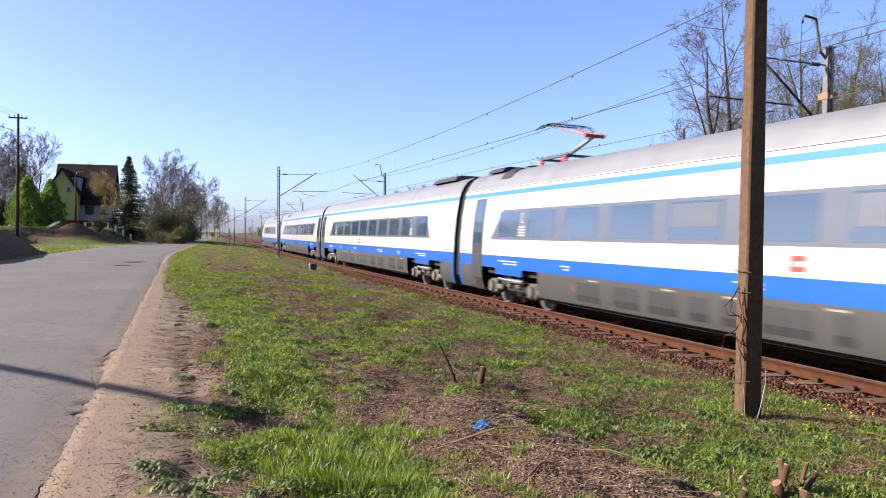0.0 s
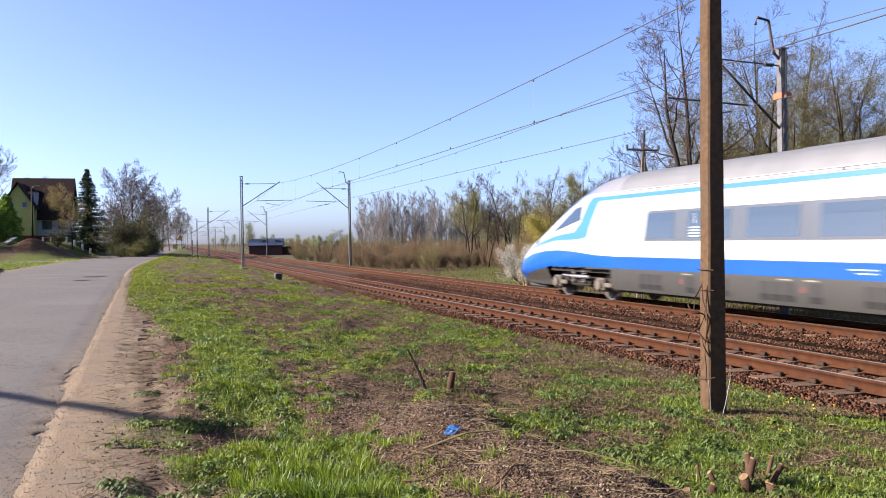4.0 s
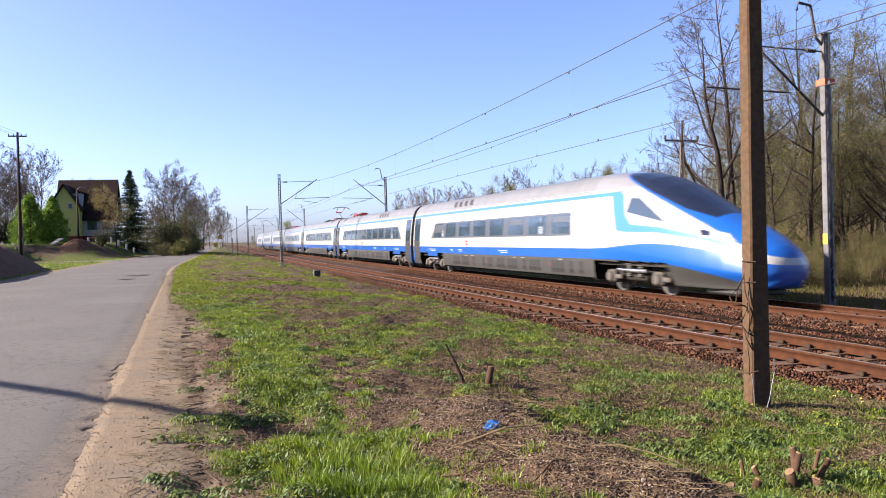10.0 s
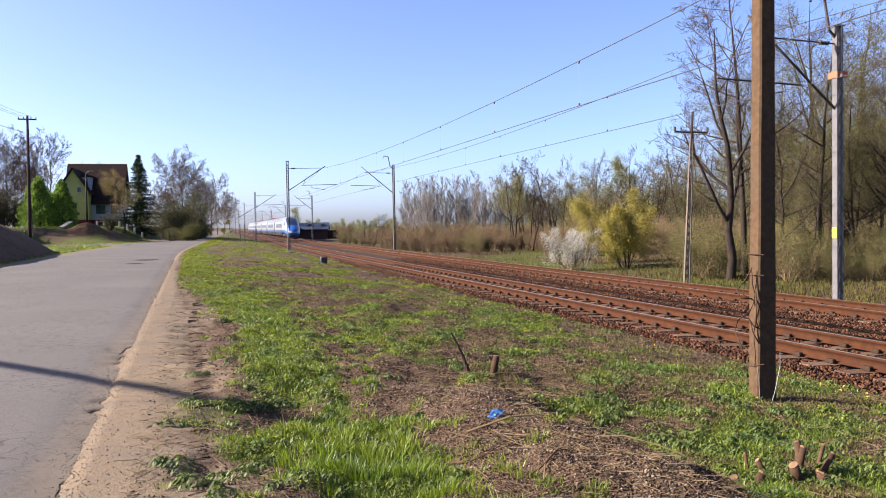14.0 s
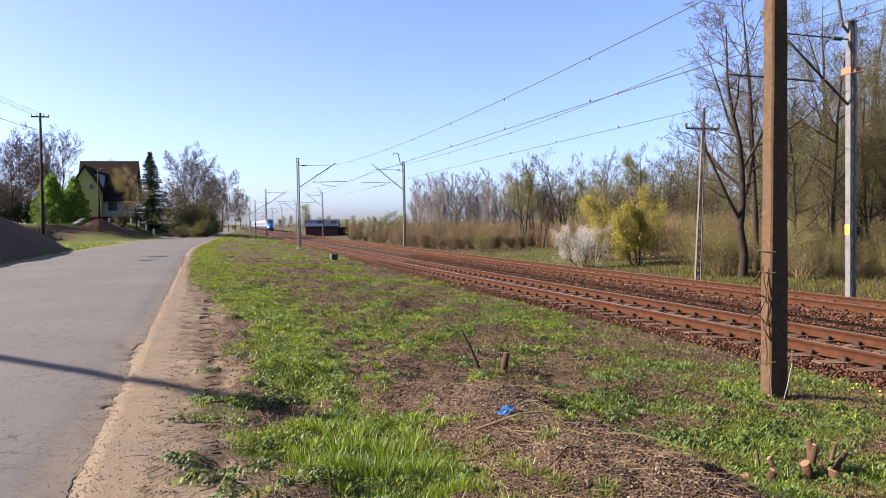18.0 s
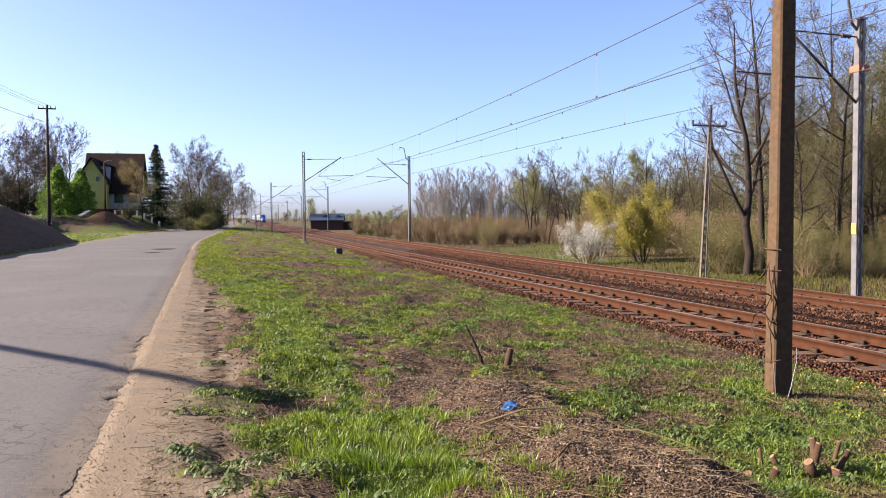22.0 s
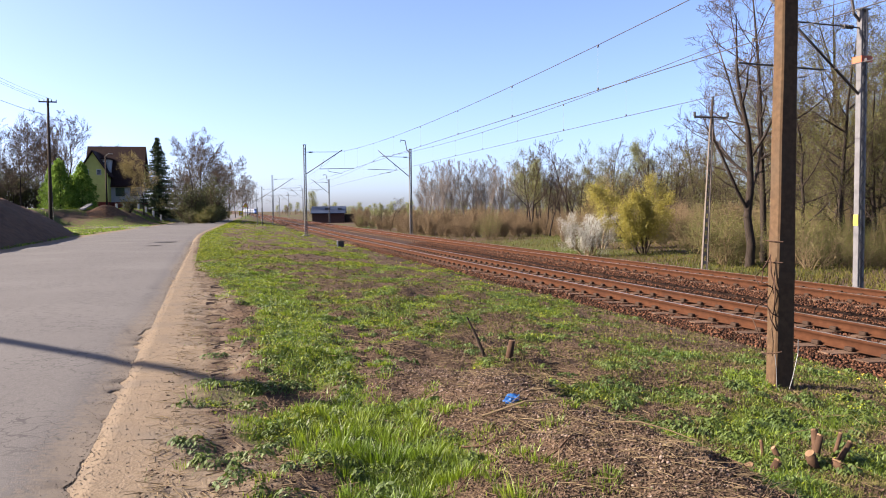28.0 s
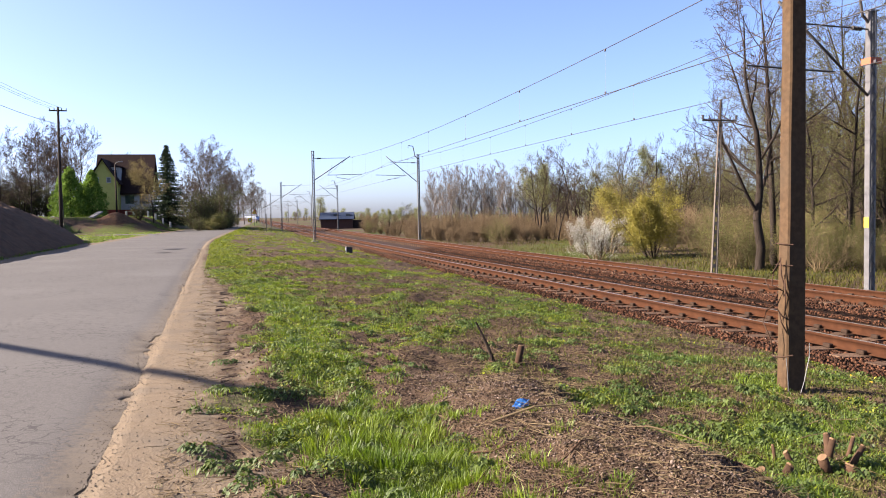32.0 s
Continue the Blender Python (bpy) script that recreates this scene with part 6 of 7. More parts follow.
        put("rail", mesh_from("rail", *joined([tube_data([(xa, ya, za + h), (xb, yb, zb + h)], 0.03, 4) for h in (0.35, 0.75)]), M["dark_steel"]), root)


def build_left_pole():
    x, y = spot(87, 80)
    z = float(ground_z(x, y))
    h = 13.0
    root = thing("timber_power_pole", "dark timber power pole with a crossarm on a lattice foot", "pole", Matrix.Translation((x, y, z)))
    put("shaft", mesh_from("shaft", *tube_data([(0, 0, -0.3), (0.05, 0, h * 0.5), (0.12, 0, h)], [0.17, 0.15, 0.11], 10), M["timber"], True), root)
    box("crossarm", (-0.75, -0.06, h - 0.45, 0.95, 0.06, h - 0.32), M["timber"], root)
    for i, o in enumerate((-0.7, -0.25, 0.45, 0.9)):
        put("insulator", mesh_from("insulator", *joined([disc_data((o, 0, h - 0.30 + 0.05 * k), (0, 0, 1), 0.05 - 0.012 * (k % 2), 0.05, 8) for k in range(4)]), M["galv"]), root)
    brace = [tube_data([(0.25, 0.2, -0.2), (0.12, 0.1, 5.6)], 0.04, 5), tube_data([(-0.25, 0.2, -0.2), (-0.05, 0.1, 5.6)], 0.04, 5)]
    k, zz = 1, 0.3
    while zz < 5.2:
        brace.append(tube_data([(-0.22 * k, 0.2, zz), (0.22 * k, 0.18, zz + 0.5)], 0.025, 4))
        k, zz = -k, zz + 0.5
    put("lattice_foot", mesh_from("lattice_foot", *joined(brace), M["dark_steel"]), root, "dark steel lattice stub")
    # lines to the next pole beyond the view
    for i, (o, dz) in enumerate(((-0.7, 0), (-0.25, 0), (0.45, 0), (0.1, -1.7))):
        pts = [(x + o + (-17 - x - o) * t, y + (20 - y) * t, z + h - 0.1 + dz - 1.1 * 4 * t * (1 - t)) for t in np.linspace(0, 1, 14)]
        tagged(put("power_line", mesh_from("power_line", *tube_data(pts, 0.012 if dz == 0 else 0.02, 4, False), M["wire"])), "thin power line hanging between poles", "wire", "power lines")


def build_lamp_post():
    x, y = spot(187, 101)
    z = float(ground_z(x, y))
    h = 6.9
    root = thing("street_lamp", "slim grey street lamp on a concrete post", "street lamp", Matrix.Translation((x, y, z)))
    put("post", mesh_from("post", *tube_data([(0, 0, -0.2), (0, 0, h)], [0.13, 0.08], 8), M["timber"], True), root)
    put("arm", mesh_from("arm", *tube_data([(0, 0, h - 0.2), (0.15, -0.1, h + 0.15), (0.55, -0.2, h + 0.25)], 0.035, 6), M["galv"]), root)
    box("lantern", (0.4, -0.32, h + 0.18, 0.95, -0.1, h + 0.32), M["galv"], root, b=0.03)


def build_signs():
    x, y = spot(432, 150)
    z = float(ground_z(x, y))
    post = thing("warning_sign", "triangular orange-yellow warning sign on a grey post", "road sign", Matrix.Translation((x, y, z)))
    put("post", mesh_from("post", *tube_data([(0, 0.05, -0.2), (0, 0.05, 3.4)], 0.04, 8), M["galv"]), post)
    put("plate", mesh_from("plate", [(-0.55, 0, 2.35), (0.55, 0, 2.35), (0, 0, 3.3), (-0.55, 0.02, 2.35), (0.55, 0.02, 2.35), (0, 0.02, 3.3)], [(0, 1, 2), (5, 4, 3), (0, 3, 4, 1), (1, 4, 5, 2), (2, 5, 3, 0)], M["orange"]), post)
    put("face", mesh_from("face", [(-0.36, -0.01, 2.45), (0.36, -0.01, 2.45), (0, -0.01, 3.07)], [(0, 1, 2)], M["yellow"]), post)
    x, y = spot(424, 150)
    z = float(ground_z(x, y))
    post = thing("square_sign", "square yellow-green sign on a short post", "road sign", Matrix.Translation((x, y, z)))
    put("post", mesh_from("post", *tube_data([(0, 0.05, -0.2), (0, 0.05, 1.6)], 0.04, 8), M["galv"]), post)
    box("plate", (-0.42, 0, 0.75, 0.42, 0.03, 1.6), M["yellow"], post)
    box("symbol", (-0.15, -0.012, 1.0, 0.15, -0.002, 1.35), M["grey_mark"], post)


def build_shed():
    """Low building with a blue roof beyond the line."""
    x, y = spot(588, 165)
    root = thing("low_building", "low brown building with a blue sheet roof beyond the tracks", "building", Matrix.Translation((x, y, float(ground_z(x, y)) - 0.2)) @ Euler((0, 0, radians(-12))).to_matrix().to_4x4())
    put("wall", mesh_from("wall", *box_data(-4.6, 0, 0, 2.2, 6, 2.5), M["slab"]), root, "dark brown wall")
    for s in (-1, 1):
        yb = 3 + s * 3.6
        q = [(-4.9, 3, 3.75), (2.5, 3, 3.75), (2.5, yb, 2.3), (-4.9, yb, 2.3)]
        v = q + [(a, b, c - 0.12) for a, b, c in q]
        f = [(0, 1, 2, 3), (7, 6, 5, 4), (0, 4, 5, 1), (1, 5, 6, 2), (2, 6, 7, 3), (3, 7, 4, 0)]
        put("roof", mesh_from("roof", v, f, M["slate"]), root)
    for xx in (-1.5, 1.2):
        box("roof_light", (xx - 0.4, 0.9, 2.95, xx + 0.4, 1.7, 3.4), M["pane"], root)
    put("annex", mesh_from("annex", *box_data(2.2, 1, 0, 5.0, 5, 2.0), M["timber"]), root)


def build_telegraph_post():
    x, y = spot(1243, 30)
    z = float(ground_z(x, y))
    root = thing("telegraph_post", "slim leaning concrete telegraph post with a crossarm", "pole", Matrix.Translation((x, y, z)) @ Euler((0, radians(2.4), radians(-20))).to_matrix().to_4x4())
    h = RAIL + 5.30 - z
    for s in (-1, 1):
        put("leg", mesh_from("leg", *joined([tube_data([(s * 0.10, 0, -0.3), (s * 0.045, 0, h)], [0.05, 0.035], 4)]), M["dark_concrete"]), root)
    zz = 0.4
    while zz < h - 0.2:
        w = 0.10 - 0.055 * zz / h
        put("rung", mesh_from("rung", *box_data(-w, -0.03, zz, w, 0.03, zz + 0.14), M["dark_concrete"]), root)
        zz += 0.33
    put("spike", mesh_from("spike", *tube_data([(0, 0, h - 0.2), (0, 0, h + 0.75)], 0.045, 6), M["timber"]), root)
    put("crossarm", mesh_from("crossarm", *tube_data([(-0.68, 0, h + 0.05), (0.62, 0, h + 0.05)], 0.04, 6), M["dark_steel"]), root)
    for o in (-0.66, 0.6, 0.0):
        put("insulator", mesh_from("insulator", *joined([disc_data((o, 0, (h + 0.12 if o else h + 0.72) + 0.05 * k), (0, 0, 1), 0.06 - 0.015 * (k % 2), 0.05, 8) for k in range(3)]), M["dark_steel"]), root)


def build_km_post():
    x, y = 6.72, 40.6
    root = thing("distance_post", "short black and white concrete post beside the track", "post", at(x, y, -0.05, -8))
    box("block", (-0.13, -0.09, 0, 0.17, 0.09, 0.42), M["rubber"], root, b=0.015)
    box("white_edge", (-0.20, -0.095, 0, -0.13, 0.095, 0.42), M["white_plaster"], root, b=0.01)


def build_leaning_pole():
    """The long timber pole beside the road, out of the view, whose shade lies across the asphalt."""
    low, top = Vector((-8.2, 18.0, -0.4)), Vector((0.9, 6.2, 0.0)) + to_sun * (6.4 / to_sun.z)
    me = mesh_from("leaning_pole", *tube_data([low, low.lerp(top, 0.35), low.lerp(top, 0.7), top], [0.085, 0.08, 0.075, 0.07], 12), M["timber"], True)
    tagged(put("leaning_pole", me), "long dark timber pole leaning far over beside the road", "pole")


def build_driveway():
    """A side road that leaves the asphalt before the house."""
    vs, fs = [], []
    n = 24
    for i in range(n):
        t = i / (n - 1)
        xx = -5.8 - 15 * t
        yy = 86.5 + 3.5 * t - 4.5 * (1 - t) ** 6
        for j in range(5):
            y1 = yy + (j / 4 - 0.5) * (3.4 + 7.0 * (1 - t) ** 8) + 0.15 * math.sin(xx * 1.3 + j)
            vs.append((xx, y1, float(ground_z(xx, y1)) * (1 if t > 0.05 else 0.5) + (0.05 if 0 < j < 4 else -0.04)))
    for i in range(n - 1):
        for j in range(4):
            fs.append((i * 5 + j, (i + 1) * 5 + j, (i + 1) * 5 + j + 1, i * 5 + j + 1)[::-1])
    tagged(put("driveway", quick_mesh("driveway", vs, fs, M["asphalt"], True)), "grey asphalt side road joining the country road", "road", kind="structure")


def build_left_side():
    heap("earth_mound", "large dark mound of dug earth beside the road", -16.0, 45.0, 7.7, 38.0, 3.5, 3, 0.0, 70, 0.7, 220, True)
    x, y = spot(184, 92)
    heap("soil_mound", "small heap of dark soil by the driveway", x, y, 2.3, 2.2, 0.95, 7)
    build_driveway()
    # broken slab beside the small mound, two posts by the verge
    x, y = spot(150, 93)
    tagged(put("broken_slab", mesh_from("broken_slab", *box_data(-0.9, -0.35, 0, 0.9, 0.35, 0.16, 0.02), M["pale_concrete"]), None, "", at(x, y, 0.22, 60) @ Euler((0, radians(-22), 0)).to_matrix().to_4x4()), "pale broken concrete slab lying on the soil", "slab")
    for bearing in (453, 461):
        x, y = spot(bearing, 92)
        root = thing("verge_post", "slim dark marker post on the verge", "post", at(x, y, -0.1), "verge posts")
        put("shaft", mesh_from("shaft", *tube_data([(0, 0, 0), (0, 0, 2.2)], 0.05, 8), M["dark_steel"]), root)
        put("cap", mesh_from("cap", *disc_data((0, 0, 2.22), (0, 0, 1), 0.06, 0.05, 8), M["rubber"]), root)
    gable_house()
    build_fence()
    build_left_pole()
    build_lamp_post()
    build_signs()
    build_left_plants()


# ---- the verge: grass, weeds, stalks, clods and litter ----


def field(r, n, near, far, a0=-0.30, a1=1.02):
    """Places on the verge, thinning out with distance."""
    ang = r.uniform(a0, a1, n)
    k = near * (far / near) ** r.rand(n)
    x, y = k * np.sin(ang), k * np.cos(ang)
    s, d = x - road_mid(y) - ROAD_HALF, x - bend(y)
    keep = (s > 0.35) & (d < 7.75) & (y > 2.4)
    return x[keep], y[keep], k[keep]


def blades(name, label, material, x, y, r, height, width, lean=0.45, category="grass", away=None):
    """Bent tapering blades, three faces each."""
    n = len(x)
    z = ground_z(x, y)
    a, b = r.uniform(0, 6.28, n), r.uniform(0, 6.28, n)
    if away is not None:
        b = away
    h = height * r.uniform(0.45, 1.25, n)
    w = width * r.uniform(0.7, 1.3, n)
    ln = lean * r.uniform(0.1, 1.2, n) * h
    ux, uy = np.cos(a) * w, np.sin(a) * w
    dx, dy = np.cos(b) * ln, np.sin(b) * ln
    o = np.zeros(n)
    P = lambda px, py, pz: np.stack([px, py, pz], -1)
    v = np.stack([P(x - ux, y - uy, z - 0.01 + o), P(x + ux, y + uy, z - 0.01 + o), P(x + dx * 0.4 - ux * 0.8, y + dy * 0.4 - uy * 0.8, z + h * 0.6), P(x + dx * 0.4 + ux * 0.8, y + dy * 0.4 + uy * 0.8, z + h * 0.6), P(x + dx, y + dy, z + h)], 1)
    f = np.array([(0, 1, 3), (0, 3, 2), (2, 3, 4)])
    tagged(put(name, quick_mesh(name, v.reshape(-1, 3), (f[None] + 5 * np.arange(n)[:, None, None]).reshape(-1, 3), M[material])), label, category, kind="stuff")


def leaf_cover(name, label, material, x, y, r, size, tall, category):
    """Small leaves at all tilts, heaped into low mats."""
    n = len(x)
    heap_up = np.clip(0.35 + 0.45 * wave(x, y, 9.0, 71) + 0.35 * wave(x, y, 21.0, 72), 0.05, 1.2)
    c = np.stack([x, y, ground_z(x, y) + 0.006 + tall * heap_up * r.rand(n) ** 0.6], -1)
    a, tilt, roll = r.uniform(0, 6.28, n), r.normal(0, 0.55, n), r.normal(0, 0.5, n)
    s = (size * r.uniform(0.6, 1.4, n))[:, None]
    u = np.stack([np.cos(a), np.sin(a), tilt], -1) * s
    w = np.stack([-np.sin(a), np.cos(a), roll], -1) * s * 0.55
    v = np.stack([c - u, c + w - u * 0.1, c + u, c - w - u * 0.1], 1).reshape(-1, 3)
    tagged(put(name, quick_mesh(name, v, np.arange(4 * n).reshape(n, 4), M[material])), label, category, kind="stuff")


def build_leaf_cover():
    """Low leafy green, dead leaves and litter between the grass."""
    r = np.random.RandomState(13)
    x, y, k = field(r, 620000, 3.0, 32.0)
    g = grass_share(x, y)
    clump = wave(x, y, 6.0, 73) + 0.7 * wave(x, y, 15.0, 74)
    keep = r.rand(len(x)) < np.clip((g - 0.40) * 3.0 + 0.40 * clump, 0.0, 1) * (1 - 0.6 * smooth_step(4.4, 5.3, x - 0.25 * (y - 6)) * (y < 16))
    x, y, k, g = x[keep], y[keep], k[keep], g[keep]
    dark = r.rand(len(x)) < np.clip(0.30 + 0.40 * smooth_step(2.6, 3.4, x) * (y < 14) + 0.55 * wave(x, y, 2.4, 75) + 0.35 * wave(x, y, 7.0, 76), 0.04, 0.92)
    for nm, mt, q in (("leafy_mats", "leafy", ~dark), ("dark_leafy_mats", "weed", dark)):
        leaf_cover(nm, "low mats of small fresh green leaves" if mt == "leafy" else "low mats of small darker green leaves", mt, x[q], y[q], r, 0.0050 + 0.00085 * k[q], 0.035 + 0.035 * g[q], "weeds")
    x, y, k = field(r, 300000, 24.0, 130.0, -0.10, 0.42)
    keep = r.rand(len(x)) < np.clip((grass_share(x, y) - 0.40) * 3.0 + 0.35 * wave(x, y, 3.0, 77), 0.0, 1)
    leaf_cover("far_leafy_mats", "green cover of the verge farther along the road", "leafy", x[keep], y[keep], r, 0.010 + 0.0005 * k[keep], 0.09, "weeds")
    x, y, k = field(r, 300000, 3.0, 40.0)
    g, s = grass_share(x, y), x - road_mid(y) - ROAD_HALF
    keep = r.rand(len(x)) < np.clip(1.15 - 1.7 * g + 0.3 * wave(x, y, 5.0, 78), 0.05, 1) * smooth_step(0.9, 1.4, s)
    leaf_cover("dead_leaves", "brown dead leaves and plant litter on the soil", "dead_leaf", x[keep], y[keep], r, 0.0045 + 0.0008 * k[keep], 0.016, "leaf litter")


def build_grass():
    r = np.random.RandomState(12)
    x, y, k = field(r, 260000, 3.0, 26.0)
    g = grass_share(x, y) + 0.10 * wave(x, y, 6.0, 61)
    keep = r.rand(len(x)) < np.clip((g - 0.36) * 2.4, 0.01, 1)
    x, y, k, g = x[keep], y[keep], k[keep], g[keep]
    tall = 0.016 + 0.038 * np.clip(g, 0, 1) + 0.016 * np.clip(wave(x, y, 3.0, 62), 0, 1)
    pick = r.rand(len(x)) < np.clip(0.42 + 0.5 * wave(x, y, 2.2, 64) + 0.3 * wave(x, y, 7.0, 65), 0.08, 0.9)
    for nm, mt, q in (("verge_grass", "grass", ~pick), ("dark_verge_grass", "dark_grass", pick)):
        blades(nm, "short fresh spring grass in uneven patches", mt, x[q], y[q], r, tall[q], 0.0012 + 0.00030 * k[q], 1.0)
    # small tussocks
    cx, cy, ck = field(r, 2600, 3.2, 22.0)
    g = grass_share(cx, cy)
    q = r.rand(len(cx)) < np.clip((g - 0.3) * 2, 0.03, 1)
    cx, cy = np.repeat(cx[q], 16), np.repeat(cy[q], 16)
    ox, oy = r.normal(0, 0.03, len(cx)), r.normal(0, 0.03, len(cx))
    blades("tussocks", "small grass tussocks scattered over the verge", "grass", cx + ox, cy + oy, r, np.repeat(r.uniform(0.03, 0.085, q.sum()), 16), 0.0016 + 0.00026 * cy, 1.0, "grass", np.arctan2(oy, ox))
    xd, yd, kd = field(r, 300000, 3.0, 26.0)
    gd = grass_share(xd, yd) + 0.15 * wave(xd, yd, 4.0, 63)
    keep = r.rand(len(xd)) < np.clip(0.9 - 2.2 * np.abs(gd - 0.36), 0, 1) * smooth_step(2.4, 3.4, xd + 0.25 * np.maximum(yd - 7, 0))
    blades("dry_grass", "short dry tan grass between the green patches", "dry_blade", xd[keep], yd[keep], r, 0.035, 0.0016 + 0.0004 * kd[keep], 1.0)
    # lush tufts beside the wheel ruts
    xs, ys, hs, bs = [], [], [], []
    for i in range(280):
        if i < 90:
            cx, cy = min(r.normal(1.0, 0.25), 1.4), r.normal(4.85, 0.6)
        else:
            cy = 3.2 * (22 / 3.2) ** r.rand()
            cx = float(road_mid(cy)) + ROAD_HALF + r.normal(2.0, 0.42)
        if cx < 0.1 or cy < 2.6:
            continue
        m = int(r.uniform(40, 95))
        ox, oy = r.normal(0, 0.038, m), r.normal(0, 0.038, m)
        xs.append(cx + ox)
        ys.append(cy + oy)
        bs.append(np.arctan2(oy, ox))
        hs.append(np.full(m, r.uniform(0.035, 0.125) * (1.0 if i < 90 else 0.55)))
    x, y, h = np.concatenate(xs), np.concatenate(ys), np.concatenate(hs)
    blades("grass_tufts", "lush bright green grass tufts beside the dirt strip", "grass", x, y, r, h, 0.0016 + 0.00024 * y, 0.75, "grass", np.concatenate(bs))
    # left verge
    y = 34 * (120 / 34) ** r.rand(30000)
    x = road_mid(y) - ROAD_HALF - 0.4 - 14 * r.rand(30000) ** 1.3
    keep = r.rand(len(x)) < np.clip((grass_share(x, y) - 0.3) * 2, 0, 1)
    blades("left_verge_grass", "rough grass on the far verge of the road", "grass", x[keep], y[keep], r, 0.11, 0.022, 0.6)
    # meadow beyond the line
    ang, k = r.uniform(0.12, 0.95, 42000), 24 * (100 / 24) ** r.rand(42000)
    x, y = k * np.sin(ang), k * np.cos(ang)
    keep = (x - bend(y) > 16.4)
    blades("meadow_grass", "pale dry and green grass of the low meadow", "olive", x[keep], y[keep], r, 0.16, 0.014, 0.7)
    blades("meadow_straw", "dry reeds on the low meadow", "reed", x[keep][::2] + 0.2, y[keep][::2], r, 0.17, 0.010, 0.6)


def build_weeds():
    """Low broad leaves in mats."""
    r = np.random.RandomState(14)
    clumps = []
    cx, cy, ck = field(r, 700, 3.2, 18.0)
    g = grass_share(cx, cy) + 0.2 * r.rand(len(cx))
    clumps += [(a, b, r.uniform(0.05, 0.14), r.uniform(0.03, 0.09)) for a, b, q in zip(cx, cy, g) if q > 0.5]
    for a, b, spread, q in ((-0.12, 5.26, 0.05, 3), (0.14, 5.04, 0.06, 4), (-0.07, 4.71, 0.04, 3), (0.06, 6.93, 0.06, 4), (-0.08, 6.26, 0.05, 3), (0.39, 5.14, 0.10, 6), (0.15, 4.48, 0.06, 4), (0.14, 8.28, 0.06, 3), (0.57, 6.73, 0.12, 6), (0.62, 4.2, 0.25, 8), (0.55, 5.6, 0.3, 9), (0.5, 7.0, 0.25, 6), (0.75, 8.6, 0.3, 7), (0.2, 3.9, 0.2, 6), (3.5, 4.4, 0.4, 34), (4.2, 5.2, 0.45, 34), (4.7, 4.5, 0.4, 24), (3.6, 6.2, 0.4, 26), (3.25, 5.3, 0.3, 20), (4.9, 5.9, 0.35, 14), (1.5, 7.6, 0.3, 10), (1.2, 9.0, 0.3, 10),
                            (1.55, 10.6, 0.3, 12), (3.9, 7.6, 0.5, 22), (3.1, 9.2, 0.5, 18), (4.4, 9.5, 0.5, 16), (5.3, 5.0, 0.5, 14), (2.2, 12.5, 0.6, 16)):
        for _ in range(int(q * 0.7)):
            clumps.append((a + r.normal(0, spread * 1.25), b + r.normal(0, spread * 1.25), r.uniform(0.04, 0.15), r.uniform(0.03, 0.09)))
    P, U, W = [], [], []
    for a, b, rad, tall in clumps:
        if a - float(road_mid(b)) - ROAD_HALF < 0.45 or (2.3 < a < 3.05 and b < 6.2):
            continue
        n = int(30 + 650 * rad)
        ang, d = r.uniform(0, 6.28, n), np.sqrt(r.rand(n)) * rad
        px, py = a + np.cos(ang) * d, b + np.sin(ang) * d
        P.append(np.stack([px, py, ground_z(px, py) + tall * (1 - (d / rad) ** 2) * r.uniform(0.55, 1.0, n) + 0.008], -1))
        s = r.uniform(0.008, 0.019, n)[:, None]
        turn = ang + r.normal(0, 0.7, n)
        droop = -0.2 - 0.8 * d / rad + r.normal(0, 0.3, n)
        U.append(np.stack([np.cos(turn), np.sin(turn), droop], -1) * s)
        W.append(np.stack([-np.sin(turn), np.cos(turn), r.normal(0, 0.3, n)], -1) * s * 0.62)
    pts, u, w = np.concatenate(P), np.concatenate(U), np.concatenate(W)
    n = len(pts)
    v = np.stack([pts - u, pts + w - u * 0.1, pts + u, pts - w - u * 0.1], 1).reshape(-1, 3)
    tagged(put("weed_mats", quick_mesh("weed_mats", v, np.arange(4 * n).reshape(n, 4), M["weed"])), "low dark green broad-leaved weeds in mats", "weeds", kind="stuff")


def build_litter():
    """Dry stalks, clods and small stones."""
    r = np.random.RandomState(16)
    x, y, k = field(r, 30000, 3.0, 34.0)
    g = grass_share(x, y)
    keep = r.rand(len(x)) < np.clip(1.05 - 1.4 * g, 0.06, 1)
    x, y, k = x[keep], y[keep], k[keep]
    boost = np.zeros(len(x))
    for hx, hy, sp, q in ((3.2, 7.0, 0.45, 260), (2.2, 4.6, 0.35, 120), (1.7, 8.4, 0.5, 160), (3.0, 10.5, 0.7, 140), (4.9, 3.9, 0.5, 160), (5.2, 5.6, 0.7, 140)):
        x, y = np.concatenate([x, hx + r.normal(0, sp, q)]), np.concatenate([y, hy + r.normal(0, sp, q)])
        boost = np.concatenate([boost, np.ones(q)])
    k = np.hypot(x, y)
    n = len(x)
    a, L = r.uniform(0, 6.28, n), r.uniform(0.02, 0.13, n) * (1 + 0.02 * k) * (1 + 0.8 * boost)
    up = r.uniform(-0.02, 0.22, n) * L
    z = ground_z(x, y) + 0.012
    rad = r.uniform(0.0008, 0.0024, n) * (1 + 0.06 * k)
    x2, y2 = x + np.cos(a) * L, y + np.sin(a) * L
    z2 = np.maximum(ground_z(x2, y2) + 0.008, z + up)
    tagged(put("dry_stalks", quick_mesh("dry_stalks", *prisms(np.stack([x, y, z, x2, y2, z2, rad, rad * 0.6], -1), 3), M["straw"])), "dry straw and broken stalks strewn over the soil", "stalks", kind="stuff")
    # clods and pebbles
